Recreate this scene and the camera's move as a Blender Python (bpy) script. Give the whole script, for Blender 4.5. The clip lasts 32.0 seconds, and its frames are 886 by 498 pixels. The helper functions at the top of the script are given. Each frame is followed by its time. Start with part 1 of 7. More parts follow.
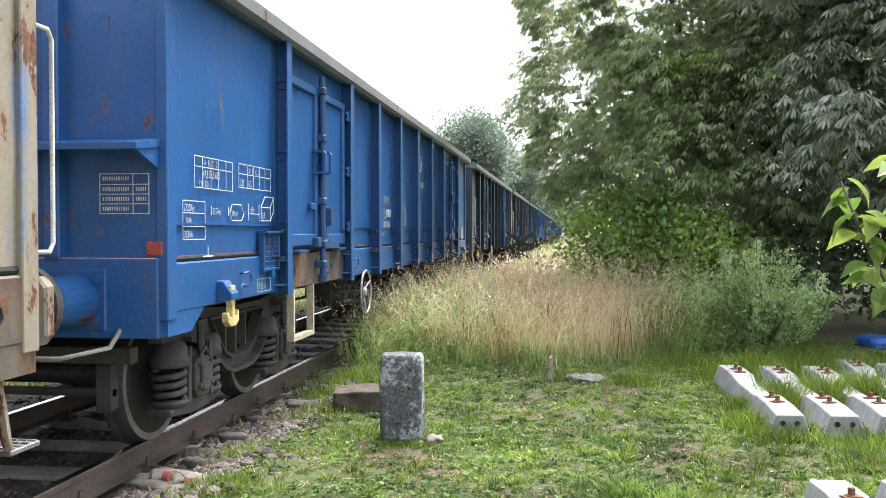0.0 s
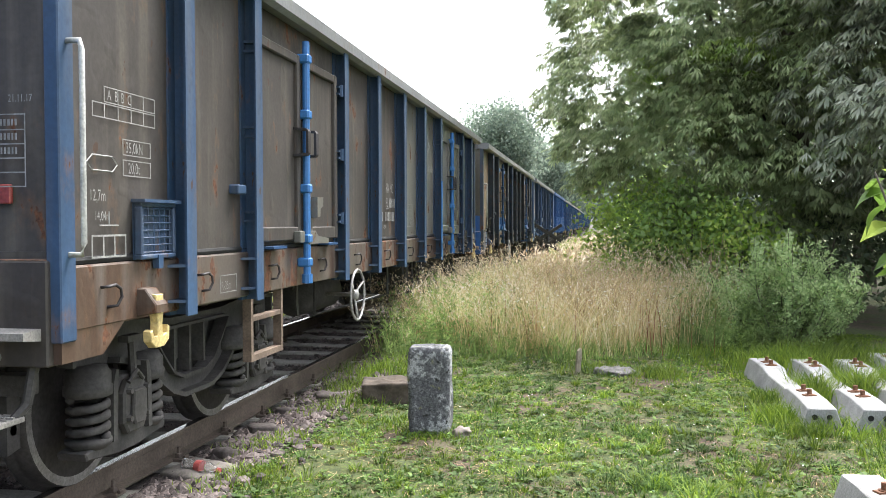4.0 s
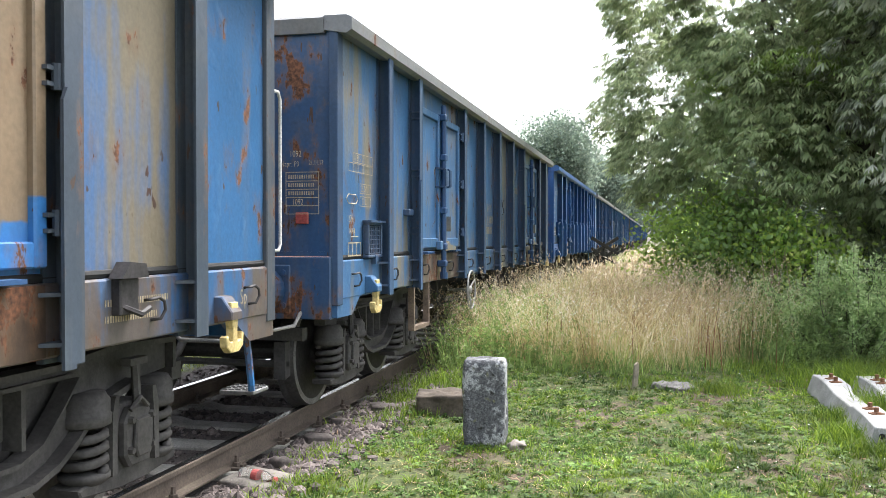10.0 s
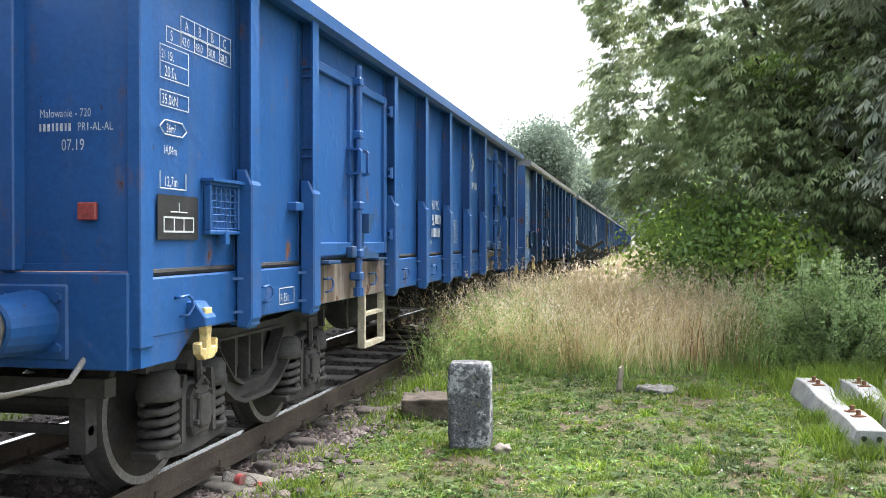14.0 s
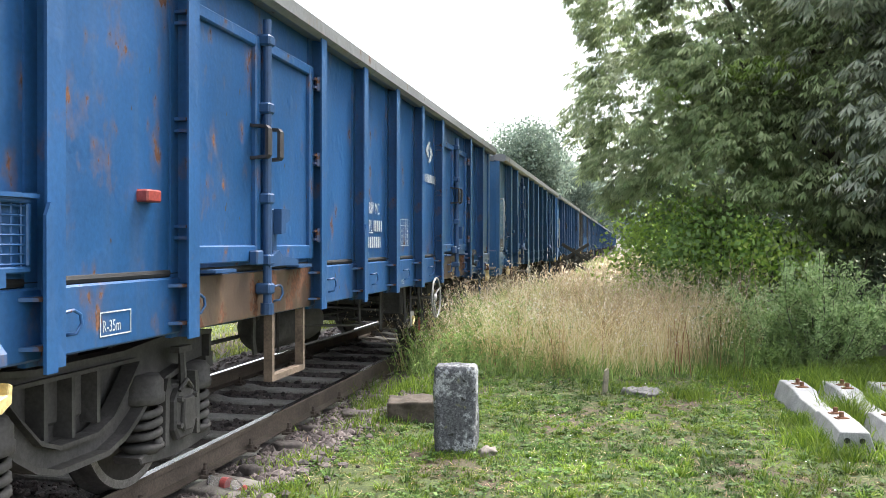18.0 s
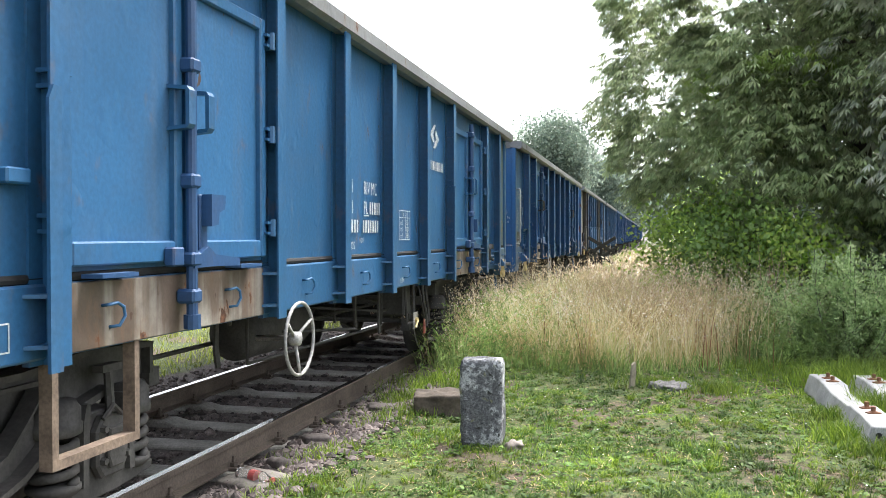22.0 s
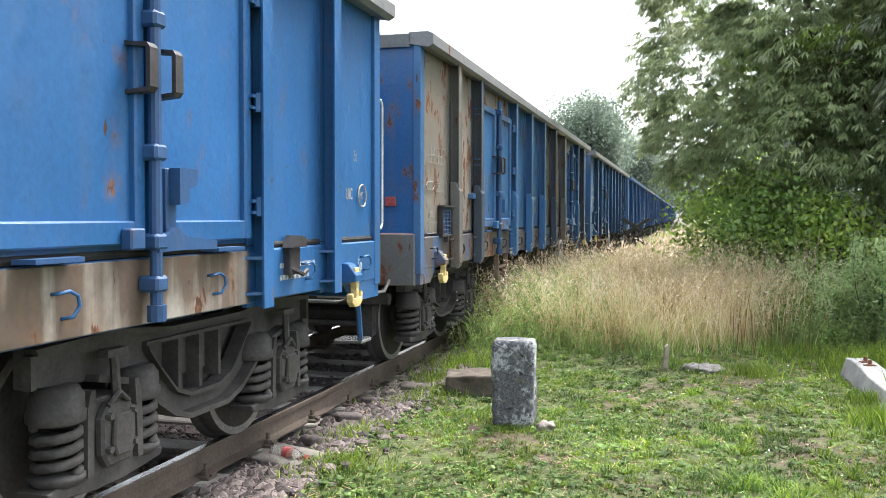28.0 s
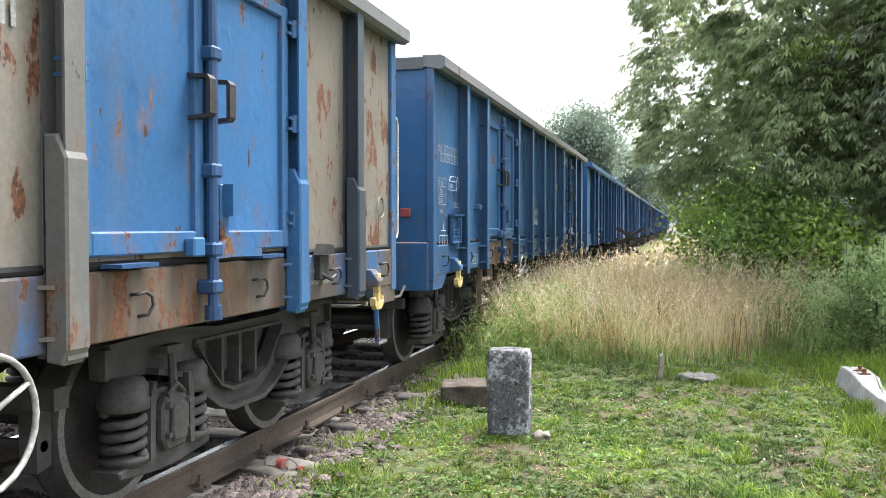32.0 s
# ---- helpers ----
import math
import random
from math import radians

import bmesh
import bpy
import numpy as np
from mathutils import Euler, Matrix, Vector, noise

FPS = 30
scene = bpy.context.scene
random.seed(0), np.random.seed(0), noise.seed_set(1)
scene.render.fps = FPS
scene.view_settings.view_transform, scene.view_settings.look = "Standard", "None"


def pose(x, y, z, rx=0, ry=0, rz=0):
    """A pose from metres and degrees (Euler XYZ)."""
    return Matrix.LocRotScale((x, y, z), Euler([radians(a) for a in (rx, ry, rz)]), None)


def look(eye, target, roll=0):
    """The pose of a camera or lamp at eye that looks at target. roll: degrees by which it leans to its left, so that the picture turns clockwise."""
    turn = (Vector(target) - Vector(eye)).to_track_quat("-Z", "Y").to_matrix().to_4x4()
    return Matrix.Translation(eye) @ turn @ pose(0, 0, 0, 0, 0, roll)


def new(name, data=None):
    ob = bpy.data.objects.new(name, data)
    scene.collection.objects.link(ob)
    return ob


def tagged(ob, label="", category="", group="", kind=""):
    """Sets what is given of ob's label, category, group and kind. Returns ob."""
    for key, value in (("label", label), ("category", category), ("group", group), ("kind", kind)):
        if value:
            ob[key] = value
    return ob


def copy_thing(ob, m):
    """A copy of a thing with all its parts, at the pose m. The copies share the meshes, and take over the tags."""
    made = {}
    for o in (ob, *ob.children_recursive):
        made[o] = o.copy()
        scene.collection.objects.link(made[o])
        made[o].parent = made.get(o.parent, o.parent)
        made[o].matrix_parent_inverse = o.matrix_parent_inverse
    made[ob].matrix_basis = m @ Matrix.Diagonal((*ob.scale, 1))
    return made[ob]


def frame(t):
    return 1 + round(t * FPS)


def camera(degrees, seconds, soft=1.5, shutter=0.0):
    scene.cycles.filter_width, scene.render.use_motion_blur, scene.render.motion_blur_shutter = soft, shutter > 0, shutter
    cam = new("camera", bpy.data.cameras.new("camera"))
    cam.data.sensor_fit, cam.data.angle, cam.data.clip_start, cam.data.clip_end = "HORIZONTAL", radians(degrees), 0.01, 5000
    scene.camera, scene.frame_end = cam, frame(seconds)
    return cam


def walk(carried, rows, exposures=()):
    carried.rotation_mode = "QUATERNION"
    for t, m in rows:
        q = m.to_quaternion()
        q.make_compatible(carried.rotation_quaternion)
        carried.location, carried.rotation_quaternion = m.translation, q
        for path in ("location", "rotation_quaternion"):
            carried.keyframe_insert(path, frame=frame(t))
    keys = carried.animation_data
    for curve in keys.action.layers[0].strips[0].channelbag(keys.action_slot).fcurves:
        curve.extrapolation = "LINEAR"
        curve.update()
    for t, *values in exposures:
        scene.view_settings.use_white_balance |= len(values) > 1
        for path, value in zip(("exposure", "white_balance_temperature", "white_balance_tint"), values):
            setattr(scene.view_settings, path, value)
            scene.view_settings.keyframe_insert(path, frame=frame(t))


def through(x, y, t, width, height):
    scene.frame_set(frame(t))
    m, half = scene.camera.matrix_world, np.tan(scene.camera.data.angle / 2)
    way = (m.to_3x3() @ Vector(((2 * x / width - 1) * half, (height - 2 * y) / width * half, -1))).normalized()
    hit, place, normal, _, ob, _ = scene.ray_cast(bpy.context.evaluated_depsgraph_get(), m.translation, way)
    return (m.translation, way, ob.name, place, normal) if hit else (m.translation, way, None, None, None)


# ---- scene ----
EYE = (0.0, 0.0, 1.45)
cam = camera(53.12, 32.0, soft=0.8, shutter=0.0)
# seconds, turn to the right of the track, tilt, lean
PATH = (
    (0, -8.12, -1.13, -0.04), (0.5, -8.45, -1.38, -0.07), (1, -8.94, -1.51, -0.10), (1.5, -9.36, -1.57, -0.13),
    (2, -9.58, -1.61, -0.13), (2.5, -9.69, -1.62, -0.13), (3, -9.76, -1.64, -0.10), (3.5, -9.82, -1.64, -0.11),
    (5.5, -10.41, -1.58, -0.20), (6, -10.58, -1.58, -0.20), (6.5, -10.88, -1.75, -0.21), (7, -11.53, -1.71, -0.18),
    (7.5, -12.40, -1.55, -0.13), (8, -12.95, -1.31, -0.10), (8.5, -13.31, -1.17, -0.10), (9, -13.56, -1.06, -0.10),
    (9.5, -13.58, -0.93, -0.07), (10, -13.50, -0.83, -0.01), (10.5, -13.39, -0.74, 0.06), (11, -13.31, -0.69, 0.10),
    (11.5, -13.26, -0.63, 0.12), (12, -13.19, -0.61, 0.14), (12.5, -13.02, -0.58, 0.15), (13, -12.76, -0.57, 0.14),
    (13.5, -12.61, -0.58, 0.06), (14, -12.54, -0.60, 0.04), (14.5, -12.41, -0.57, 0.02), (16.5, -11.92, -0.50, 0.06),
    (17, -11.78, -0.47, 0.08), (17.5, -11.70, -0.43, 0.10), (18, -11.64, -0.43, 0.10), (18.5, -11.56, -0.43, 0.09),
    (19, -11.48, -0.43, 0.08), (19.5, -11.42, -0.43, 0.07), (20, -11.41, -0.44, 0.06), (20.5, -11.61, -0.45, 0.01),
    (21, -12.17, -0.49, -0.07), (21.5, -12.78, -0.59, -0.08), (22, -13.32, -0.83, -0.08), (22.5, -13.70, -1.14, -0.01),
    (23, -13.88, -1.44, 0.03), (23.5, -14.11, -1.67, 0.06), (24, -14.53, -1.83, 0.02), (24.5, -14.96, -1.94, -0.03),
    (25, -15.27, -2.03, -0.01), (25.5, -15.44, -2.06, 0.04), (27.5, -15.45, -2.09, 0.11), (28, -15.41, -2.09, 0.12),
    (28.5, -15.30, -2.09, 0.16), (29, -15.22, -2.07, 0.18), (29.5, -15.17, -2.06, 0.19), (30, -15.10, -2.01, 0.17),
    (30.5, -15.02, -1.95, 0.16), (31, -14.97, -1.82, 0.10), (31.5, -14.90, -1.66, 0.05), (32, -15.07, -1.45, -0.02),
)
walk(cam, [(t, pose(*EYE, 90 + tilt, 0, -turn) @ pose(0, 0, 0, 0, 0, lean)) for t, turn, tilt, lean in PATH],
     exposures=[(0, 1.98), (25, 1.98), (28, 2.06), (32, 2.06)])

# ---- light: a bright hazy sky and a weak veiled sun ahead to the right ----
SUN_EL, SUN_AZ = radians(62), radians(31)
world = bpy.data.worlds.new("hazy_sky")
scene.world = world
world.use_nodes = True
wn, wl = world.node_tree.nodes, world.node_tree.links
sky = wn.new("ShaderNodeTexSky")
sky.sky_type = "NISHITA"
sky.sun_disc = False
sky.sun_elevation, sky.sun_rotation = SUN_EL, SUN_AZ
sky.air_density, sky.dust_density, sky.ozone_density = 1.0, 4.0, 1.0
haze = wn.new("ShaderNodeHueSaturation")
haze.inputs["Saturation"].default_value = 0.38
haze.inputs["Value"].default_value = 1.0
wl.new(sky.outputs[0], haze.inputs["Color"])
veil = wn.new("ShaderNodeMix")
veil.data_type = "RGBA"
veil.inputs[0].default_value = 0.10
veil.inputs[7].default_value = (3.02, 3.4, 3.9, 1.0)
wl.new(haze.outputs[0], veil.inputs[6])
wl.new(veil.outputs[2], wn["Background"].inputs["Color"])
wn["Background"].inputs["Strength"].default_value = 0.152
sun_data = bpy.data.lights.new("sun", "SUN")
sun_data.energy, sun_data.angle, sun_data.color = 2.0, radians(25), (1.0, 0.98, 0.95)
sun = new("sun", sun_data)
sun_way = Vector((math.sin(SUN_AZ) * math.cos(SUN_EL), math.cos(SUN_AZ) * math.cos(SUN_EL), math.sin(SUN_EL)))
sun.matrix_world = look(sun_way * 50, (0, 0, 0))

# ---- materials ----


def material(name, rough=0.6, metal=0.0):
    m = bpy.data.materials.new(name)
    m.use_nodes = True
    n = m.node_tree.nodes
    b = n["Principled BSDF"]
    b.inputs["Roughness"].default_value, b.inputs["Metallic"].default_value = rough, metal
    return m, n, m.node_tree.links, b


def rgb(c):
    return (*c, 1.0)


def coords(n, l, stretch=(1, 1, 1), shift=(0, 0, 0), kind="Object"):
    tc, mp = n.new("ShaderNodeTexCoord"), n.new("ShaderNodeMapping")
    mp.inputs["Scale"].default_value, mp.inputs["Location"].default_value = stretch, shift
    l.new(tc.outputs[kind], mp.inputs["Vector"])
    return mp.outputs[0]


def noise_at(n, l, vec, scale, detail=4.0, rough=0.55):
    t = n.new("ShaderNodeTexNoise")
    t.inputs["Scale"].default_value, t.inputs["Detail"].default_value, t.inputs["Roughness"].default_value = scale, detail, rough
    l.new(vec, t.inputs["Vector"])
    return t.outputs["Fac"]


def ramp(n, l, fac, a, b, ca=(0, 0, 0), cb=(1, 1, 1)):
    r = n.new("ShaderNodeValToRGB")
    r.color_ramp.elements[0].position, r.color_ramp.elements[1].position = a, b
    r.color_ramp.elements[0].color, r.color_ramp.elements[1].color = rgb(ca), rgb(cb)
    l.new(fac, r.inputs[0])
    return r.outputs[0]


def blend(n, l, fac, a, b, mode="MIX"):
    m = n.new("ShaderNodeMix")
    m.data_type, m.blend_type = "RGBA", mode
    for sock, v in ((m.inputs[0], fac), (m.inputs[6], a), (m.inputs[7], b)):
        if isinstance(v, (int, float)):
            sock.default_value = v
        elif isinstance(v, tuple):
            sock.default_value = rgb(v)
        else:
            l.new(v, sock)
    return m.outputs[2]


def bump(n, l, b, height, strength=0.3, dist=0.01):
    u = n.new("ShaderNodeBump")
    u.inputs["Strength"].default_value, u.inputs["Distance"].default_value = strength, dist
    l.new(height, u.inputs["Height"])
    l.new(u.outputs[0], b.inputs["Normal"])


def plain(name, c, rough=0.6, metal=0.0, vary=0.25, scale=6.0, grain=60.0, relief=0.2):
    """A worn surface of one colour: broad stains, fine grain, slight relief."""
    m, n, l, b = material(name, rough, metal)
    v = coords(n, l)
    big, fine = noise_at(n, l, v, scale), noise_at(n, l, v, grain, 3)
    dark = tuple(x * (1 - vary) for x in c)
    light = tuple(min(1, x * (1 + vary)) for x in c)
    col = ramp(n, l, big, 0.3, 0.7, dark, light)
    col = blend(n, l, 0.25, col, ramp(n, l, fine, 0.3, 0.7), "OVERLAY")
    l.new(col, b.inputs["Base Color"])
    bump(n, l, b, fine, relief, 0.004)
    return m


def paint(name, c, seed=0, fade=0.25, rust=0.0, under=None, under_cut=0.6, low=None, low_z=1.6, dirt=0.3, rough=0.42):
    """Sheet-steel paint: faded fields, rain streaks, grime, rust where it is knocked, dents; 'under' is an old coat that shows
    through in fields, 'low' a coat rolled on up to about low_z."""
    m, n, l, b = material(name, rough)
    v = coords(n, l, shift=(seed * 7.3, seed * 3.1, seed * 5.7))
    vs = coords(n, l, stretch=(9, 9, 0.55), shift=(seed * 2.3, seed * 9.1, 0))
    broad, mid, fine, streak = noise_at(n, l, v, 0.8, 5), noise_at(n, l, v, 3.5, 5), noise_at(n, l, v, 38, 4), noise_at(n, l, vs, 1.0, 5)
    col = ramp(n, l, broad, 0.3, 0.72, tuple(x * (1 - fade) for x in c), tuple(x * (1 + 0.5 * fade) + 0.04 * fade for x in c))
    if under:
        mask = ramp(n, l, blend(n, l, 0.4, broad, streak), under_cut - 0.05, under_cut + 0.05)
        col = blend(n, l, mask, col, under)
    if low:
        sep = n.new("ShaderNodeSeparateXYZ")
        l.new(coords(n, l), sep.inputs[0])
        add = n.new("ShaderNodeMath")
        add.operation = "MULTIPLY_ADD"
        l.new(broad, add.inputs[0])
        add.inputs[1].default_value = 0.8
        l.new(sep.outputs["Z"], add.inputs[2])
        mask = ramp(n, l, add.outputs[0], 0.0, 1.0)
        r = n.new("ShaderNodeMapRange")
        r.inputs["From Min"].default_value, r.inputs["From Max"].default_value = low_z + 0.39, low_z + 0.41
        l.new(add.outputs[0], r.inputs["Value"])
        col = blend(n, l, r.outputs[0], low, col)
    col = blend(n, l, ramp(n, l, streak, 0.50, 0.80, (0, 0, 0), (dirt, dirt, dirt)), col, (0.16, 0.14, 0.11))
    col = blend(n, l, ramp(n, l, mid, 0.55, 0.78, (0, 0, 0), (dirt * 0.8, dirt * 0.8, dirt * 0.8)), col, (0.10, 0.09, 0.08))
    if rust:
        vr = coords(n, l, stretch=(1, 1, 0.5), shift=(seed * 1.7, 4.0, seed))
        spots = noise_at(n, l, vr, 5.5, 6, 0.62)
        mask = ramp(n, l, spots, 0.715 - 0.15 * rust, 0.735 - 0.15 * rust)
        vk = coords(n, l, stretch=(1, 0.45, 0.22), shift=(seed * 5.1, seed * 0.7, seed * 2.9))
        turn = n.new("ShaderNodeVectorRotate")
        turn.rotation_type = "X_AXIS"
        turn.inputs["Angle"].default_value = 0.5
        l.new(vk, turn.inputs["Vector"])
        nicks = noise_at(n, l, turn.outputs[0], 26, 3, 0.5)
        nick = ramp(n, l, nicks, 0.745 - 0.07 * rust, 0.76 - 0.07 * rust)
        rusty = ramp(n, l, fine, 0.3, 0.7, (0.045, 0.020, 0.012), (0.19, 0.078, 0.038))
        halo = ramp(n, l, spots, 0.64 - 0.15 * rust, 0.73 - 0.15 * rust, (0, 0, 0), (0.45, 0.45, 0.45))
        col = blend(n, l, halo, col, (0.16, 0.09, 0.05))
        col = blend(n, l, mask, col, rusty)
        col = blend(n, l, nick, col, (0.06, 0.032, 0.022))
        rr = n.new("ShaderNodeMapRange")
        rr.inputs["To Min"].default_value, rr.inputs["To Max"].default_value = rough, 0.85
        l.new(mask, rr.inputs["Value"])
        l.new(rr.outputs[0], b.inputs["Roughness"])
    col = blend(n, l, 0.12, col, ramp(n, l, fine, 0.3, 0.7), "OVERLAY")
    l.new(col, b.inputs["Base Color"])
    h = n.new("ShaderNodeMath")
    h.operation = "MULTIPLY_ADD"
    l.new(mid, h.inputs[0])
    h.inputs[1].default_value = 4.0
    l.new(fine, h.inputs[2])
    knock = n.new("ShaderNodeMath")
    knock.operation = "MULTIPLY_ADD"
    l.new(ramp(n, l, noise_at(n, l, v, 5.5, 2, 0.4), 0.60, 0.74), knock.inputs[0])
    knock.inputs[1].default_value = 4.0
    l.new(h.outputs[0], knock.inputs[2])
    bump(n, l, b, knock.outputs[0], 0.13, 0.006)
    return m


def leafy(name, dark, light, rough=0.5, through=0.35, per="island"):
    """Leaves and blades: each piece its own tint, partly lit from behind."""
    m, n, l, b = material(name, rough)
    if per == "island":
        src = n.new("ShaderNodeNewGeometry").outputs["Random Per Island"]
    else:
        src = n.new("ShaderNodeObjectInfo").outputs["Random"]
    col = ramp(n, l, src, 0.0, 1.0, dark, light)
    big = noise_at(n, l, coords(n, l), 0.6, 3)
    col = blend(n, l, 0.6, col, ramp(n, l, big, 0.35, 0.65, (0.25, 0.25, 0.25), (0.75, 0.75, 0.75)), "OVERLAY")
    patch = noise_at(n, l, coords(n, l), 2.2, 4)
    col = blend(n, l, 0.45, col, ramp(n, l, patch, 0.38, 0.62, (0.2, 0.2, 0.2), (0.8, 0.8, 0.8)), "OVERLAY")
    l.new(col, b.inputs["Base Color"])
    tr = n.new("ShaderNodeBsdfTranslucent")
    l.new(col, tr.inputs["Color"])
    mix = n.new("ShaderNodeMixShader")
    mix.inputs[0].default_value = through
    l.new(b.outputs[0], mix.inputs[1])
    l.new(tr.outputs[0], mix.inputs[2])
    l.new(mix.outputs[0], n["Material Output"].inputs["Surface"])
    return m


BLUE = (0.0125, 0.086, 0.265)
GREYBLUE, BEIGE, GREY, TAN = (0.05, 0.145, 0.30), (0.27, 0.235, 0.185), (0.150, 0.148, 0.133), (0.215, 0.155, 0.100)
BROWN = (0.05, 0.042, 0.037)

M_RUNNING = plain("grimy_running_gear", (0.050, 0.047, 0.045), 0.8, 0.0, 0.45, 4, 50, 0.35)
M_WHEEL = plain("worn_wheel_steel", (0.05, 0.047, 0.045), 0.6, 0.3, 0.3, 5, 40)
M_TYRE = plain("bare_wheel_rim", (0.26, 0.25, 0.24), 0.45, 0.3, 0.3, 8, 60)
M_WHITE = plain("weathered_white_paint", (0.48, 0.48, 0.46), 0.55, 0, 0.25, 9, 70)
M_CREAM = plain("worn_cream_paint", (0.40, 0.36, 0.27), 0.6, 0, 0.3, 10, 60, 0.3)
M_RAILWEB = plain("rusty_rail_side", (0.115, 0.090, 0.072), 0.8, 0.1, 0.3, 3, 60, 0.3)
M_RAILTOP = plain("polished_rail_head", (0.62, 0.62, 0.62), 0.22, 1.0, 0.1, 3, 40, 0.05)
M_CONC = plain("weathered_concrete", (0.30, 0.285, 0.26), 0.9, 0, 0.3, 3, 90, 0.4)
M_NEWCONC = plain("pale_new_concrete", (0.27, 0.27, 0.268), 0.85, 0, 0.3, 4, 90, 0.4)
M_YELLOW = plain("yellow_hook_paint", (0.55, 0.43, 0.19), 0.5, 0, 0.2, 12, 60)
M_BLACKBOX = plain("black_painted_plate", (0.025, 0.025, 0.027), 0.5, 0, 0.3, 6, 40)
M_PLATEGREY = plain("dull_grey_painted_plate", (0.075, 0.07, 0.068), 0.6, 0, 0.25, 6, 40)
M_SEAL = plain("black_greasy_rod", (0.012, 0.012, 0.013), 0.75, 0, 0.3, 6, 40)
M_REDLAMP = plain("faded_red_reflector", (0.30, 0.06, 0.05), 0.35, 0, 0.2, 20, 60)
M_STIRRUP = plain("rust_tinged_steel", (0.17, 0.125, 0.095), 0.75, 0.2, 0.35, 9, 60, 0.3)
M_RUST = plain("brown_rust", (0.16, 0.075, 0.04), 0.9, 0, 0.45, 8, 70, 0.4)

# ---- mesh helpers ----


def box(bm, x0, x1, y0, y1, z0, z1, bevel=0.0):
    r = bmesh.ops.create_cube(bm, size=1.0, matrix=Matrix.LocRotScale(
        ((x0 + x1) / 2, (y0 + y1) / 2, (z0 + z1) / 2), None, (abs(x1 - x0), abs(y1 - y0), abs(z1 - z0))))
    if bevel:
        edges = list({e for v in r["verts"] for e in v.link_edges})
        bmesh.ops.bevel(bm, geom=edges, offset=bevel, segments=1, affect="EDGES")


def prism(bm, outline, axis, a, b, bevel=0.0):
    """Extrude an outline of 2D points along an axis: x takes (y, z), y takes (x, z), z takes (x, y)."""
    def at(p, d):
        return {"x": (d, p[0], p[1]), "y": (p[0], d, p[1]), "z": (p[0], p[1], d)}[axis]
    va, vb = [bm.verts.new(at(p, a)) for p in outline], [bm.verts.new(at(p, b)) for p in outline]
    faces = [bm.faces.new(va), bm.faces.new(list(reversed(vb)))]
    k = len(outline)
    for i in range(k):
        faces.append(bm.faces.new((va[i], vb[i], vb[(i + 1) % k], va[(i + 1) % k])))
    bmesh.ops.recalc_face_normals(bm, faces=faces)
    if bevel:
        edges = list({e for f in faces[:2] for e in f.edges})
        bmesh.ops.bevel(bm, geom=edges, offset=bevel, segments=1, affect="EDGES")


def ring_at(bm, c, u, w, r, k):
    return [bm.verts.new(c + (u * math.cos(2 * math.pi * i / k) + w * math.sin(2 * math.pi * i / k)) * r) for i in range(k)]


def tube(bm, path, r, k=8, closed=False):
    """A round bar along a path of points; r is one radius or one for each point."""
    pts = [Vector(p) for p in path]
    rings, m = [], len(pts)
    for i, p in enumerate(pts):
        a, b = pts[(i - 1) % m] if closed or i else p, pts[(i + 1) % m] if closed or i < m - 1 else p
        d = (b - a).normalized()
        ref = Vector((1, 0, 0)) if abs(d.x) < 0.8 else Vector((0, 0, 1))
        u = d.cross(ref).normalized()
        rings.append(ring_at(bm, p, u, d.cross(u), r[i] if isinstance(r, (list, tuple)) else r, k))
    for i in range(m if closed else m - 1):
        a, b = rings[i], rings[(i + 1) % m]
        for j in range(k):
            bm.faces.new((a[j], a[(j + 1) % k], b[(j + 1) % k], b[j]))
    if not closed:
        bm.faces.new(list(reversed(rings[0])))
        bm.faces.new(rings[-1])


def lathe(bm, c, axis, profile, k=24):
    """Turn a profile of (along, radius) round an axis through c."""
    ax = Vector({"x": (1, 0, 0), "y": (0, 1, 0), "z": (0, 0, 1)}[axis])
    u = Vector((0, 0, 1)) if axis != "z" else Vector((1, 0, 0))
    w, c, last = ax.cross(u), Vector(c), None
    for i, (d, r) in enumerate(profile):
        cur = ring_at(bm, c + ax * d, u, w, max(r, 1e-4), k)
        if last:
            for j in range(k):
                bm.faces.new((last[j], last[(j + 1) % k], cur[(j + 1) % k], cur[j]))
        else:
            bm.faces.new(list(reversed(cur)))
        last = cur
    bm.faces.new(last)


def mesh_of(name, build, smooth=False):
    bm = bmesh.new()
    build(bm)
    bmesh.ops.recalc_face_normals(bm, faces=bm.faces)
    me = bpy.data.meshes.new(name)
    bm.to_mesh(me)
    bm.free()
    me.materials.append(None)
    if smooth:
        me.shade_smooth()
    return me


SHAPES = {}


def shape(key, build, smooth=False):
    full = "%s|%g" % (key, HALF)
    if full not in SHAPES:
        SHAPES[full] = mesh_of(key.split("|")[0], build, smooth)
    return SHAPES[full]


def piece(name, me, mat, parent=None, m=None, label=""):
    """One mesh object with a material of its own, under its thing or part."""
    ob = new(name, me)
    ob.material_slots[0].link = "OBJECT"
    ob.material_slots[0].material = mat
    if parent is not None:
        ob.parent = parent
    if m is not None:
        ob.matrix_basis = m
    return tagged(ob, label)


def part(name, build, mat, parent=None, m=None, label="", smooth=False, key=None):
    me = shape(key, build, smooth) if key else mesh_of(name, build, smooth)
    return piece(name, me, mat, parent, m, label)


def soup(name, verts, faces, mat):
    """A mesh of very many small faces in one go."""
    me = bpy.data.meshes.new(name)
    me.from_pydata(verts, [], faces)
    me.materials.append(mat)
    return me


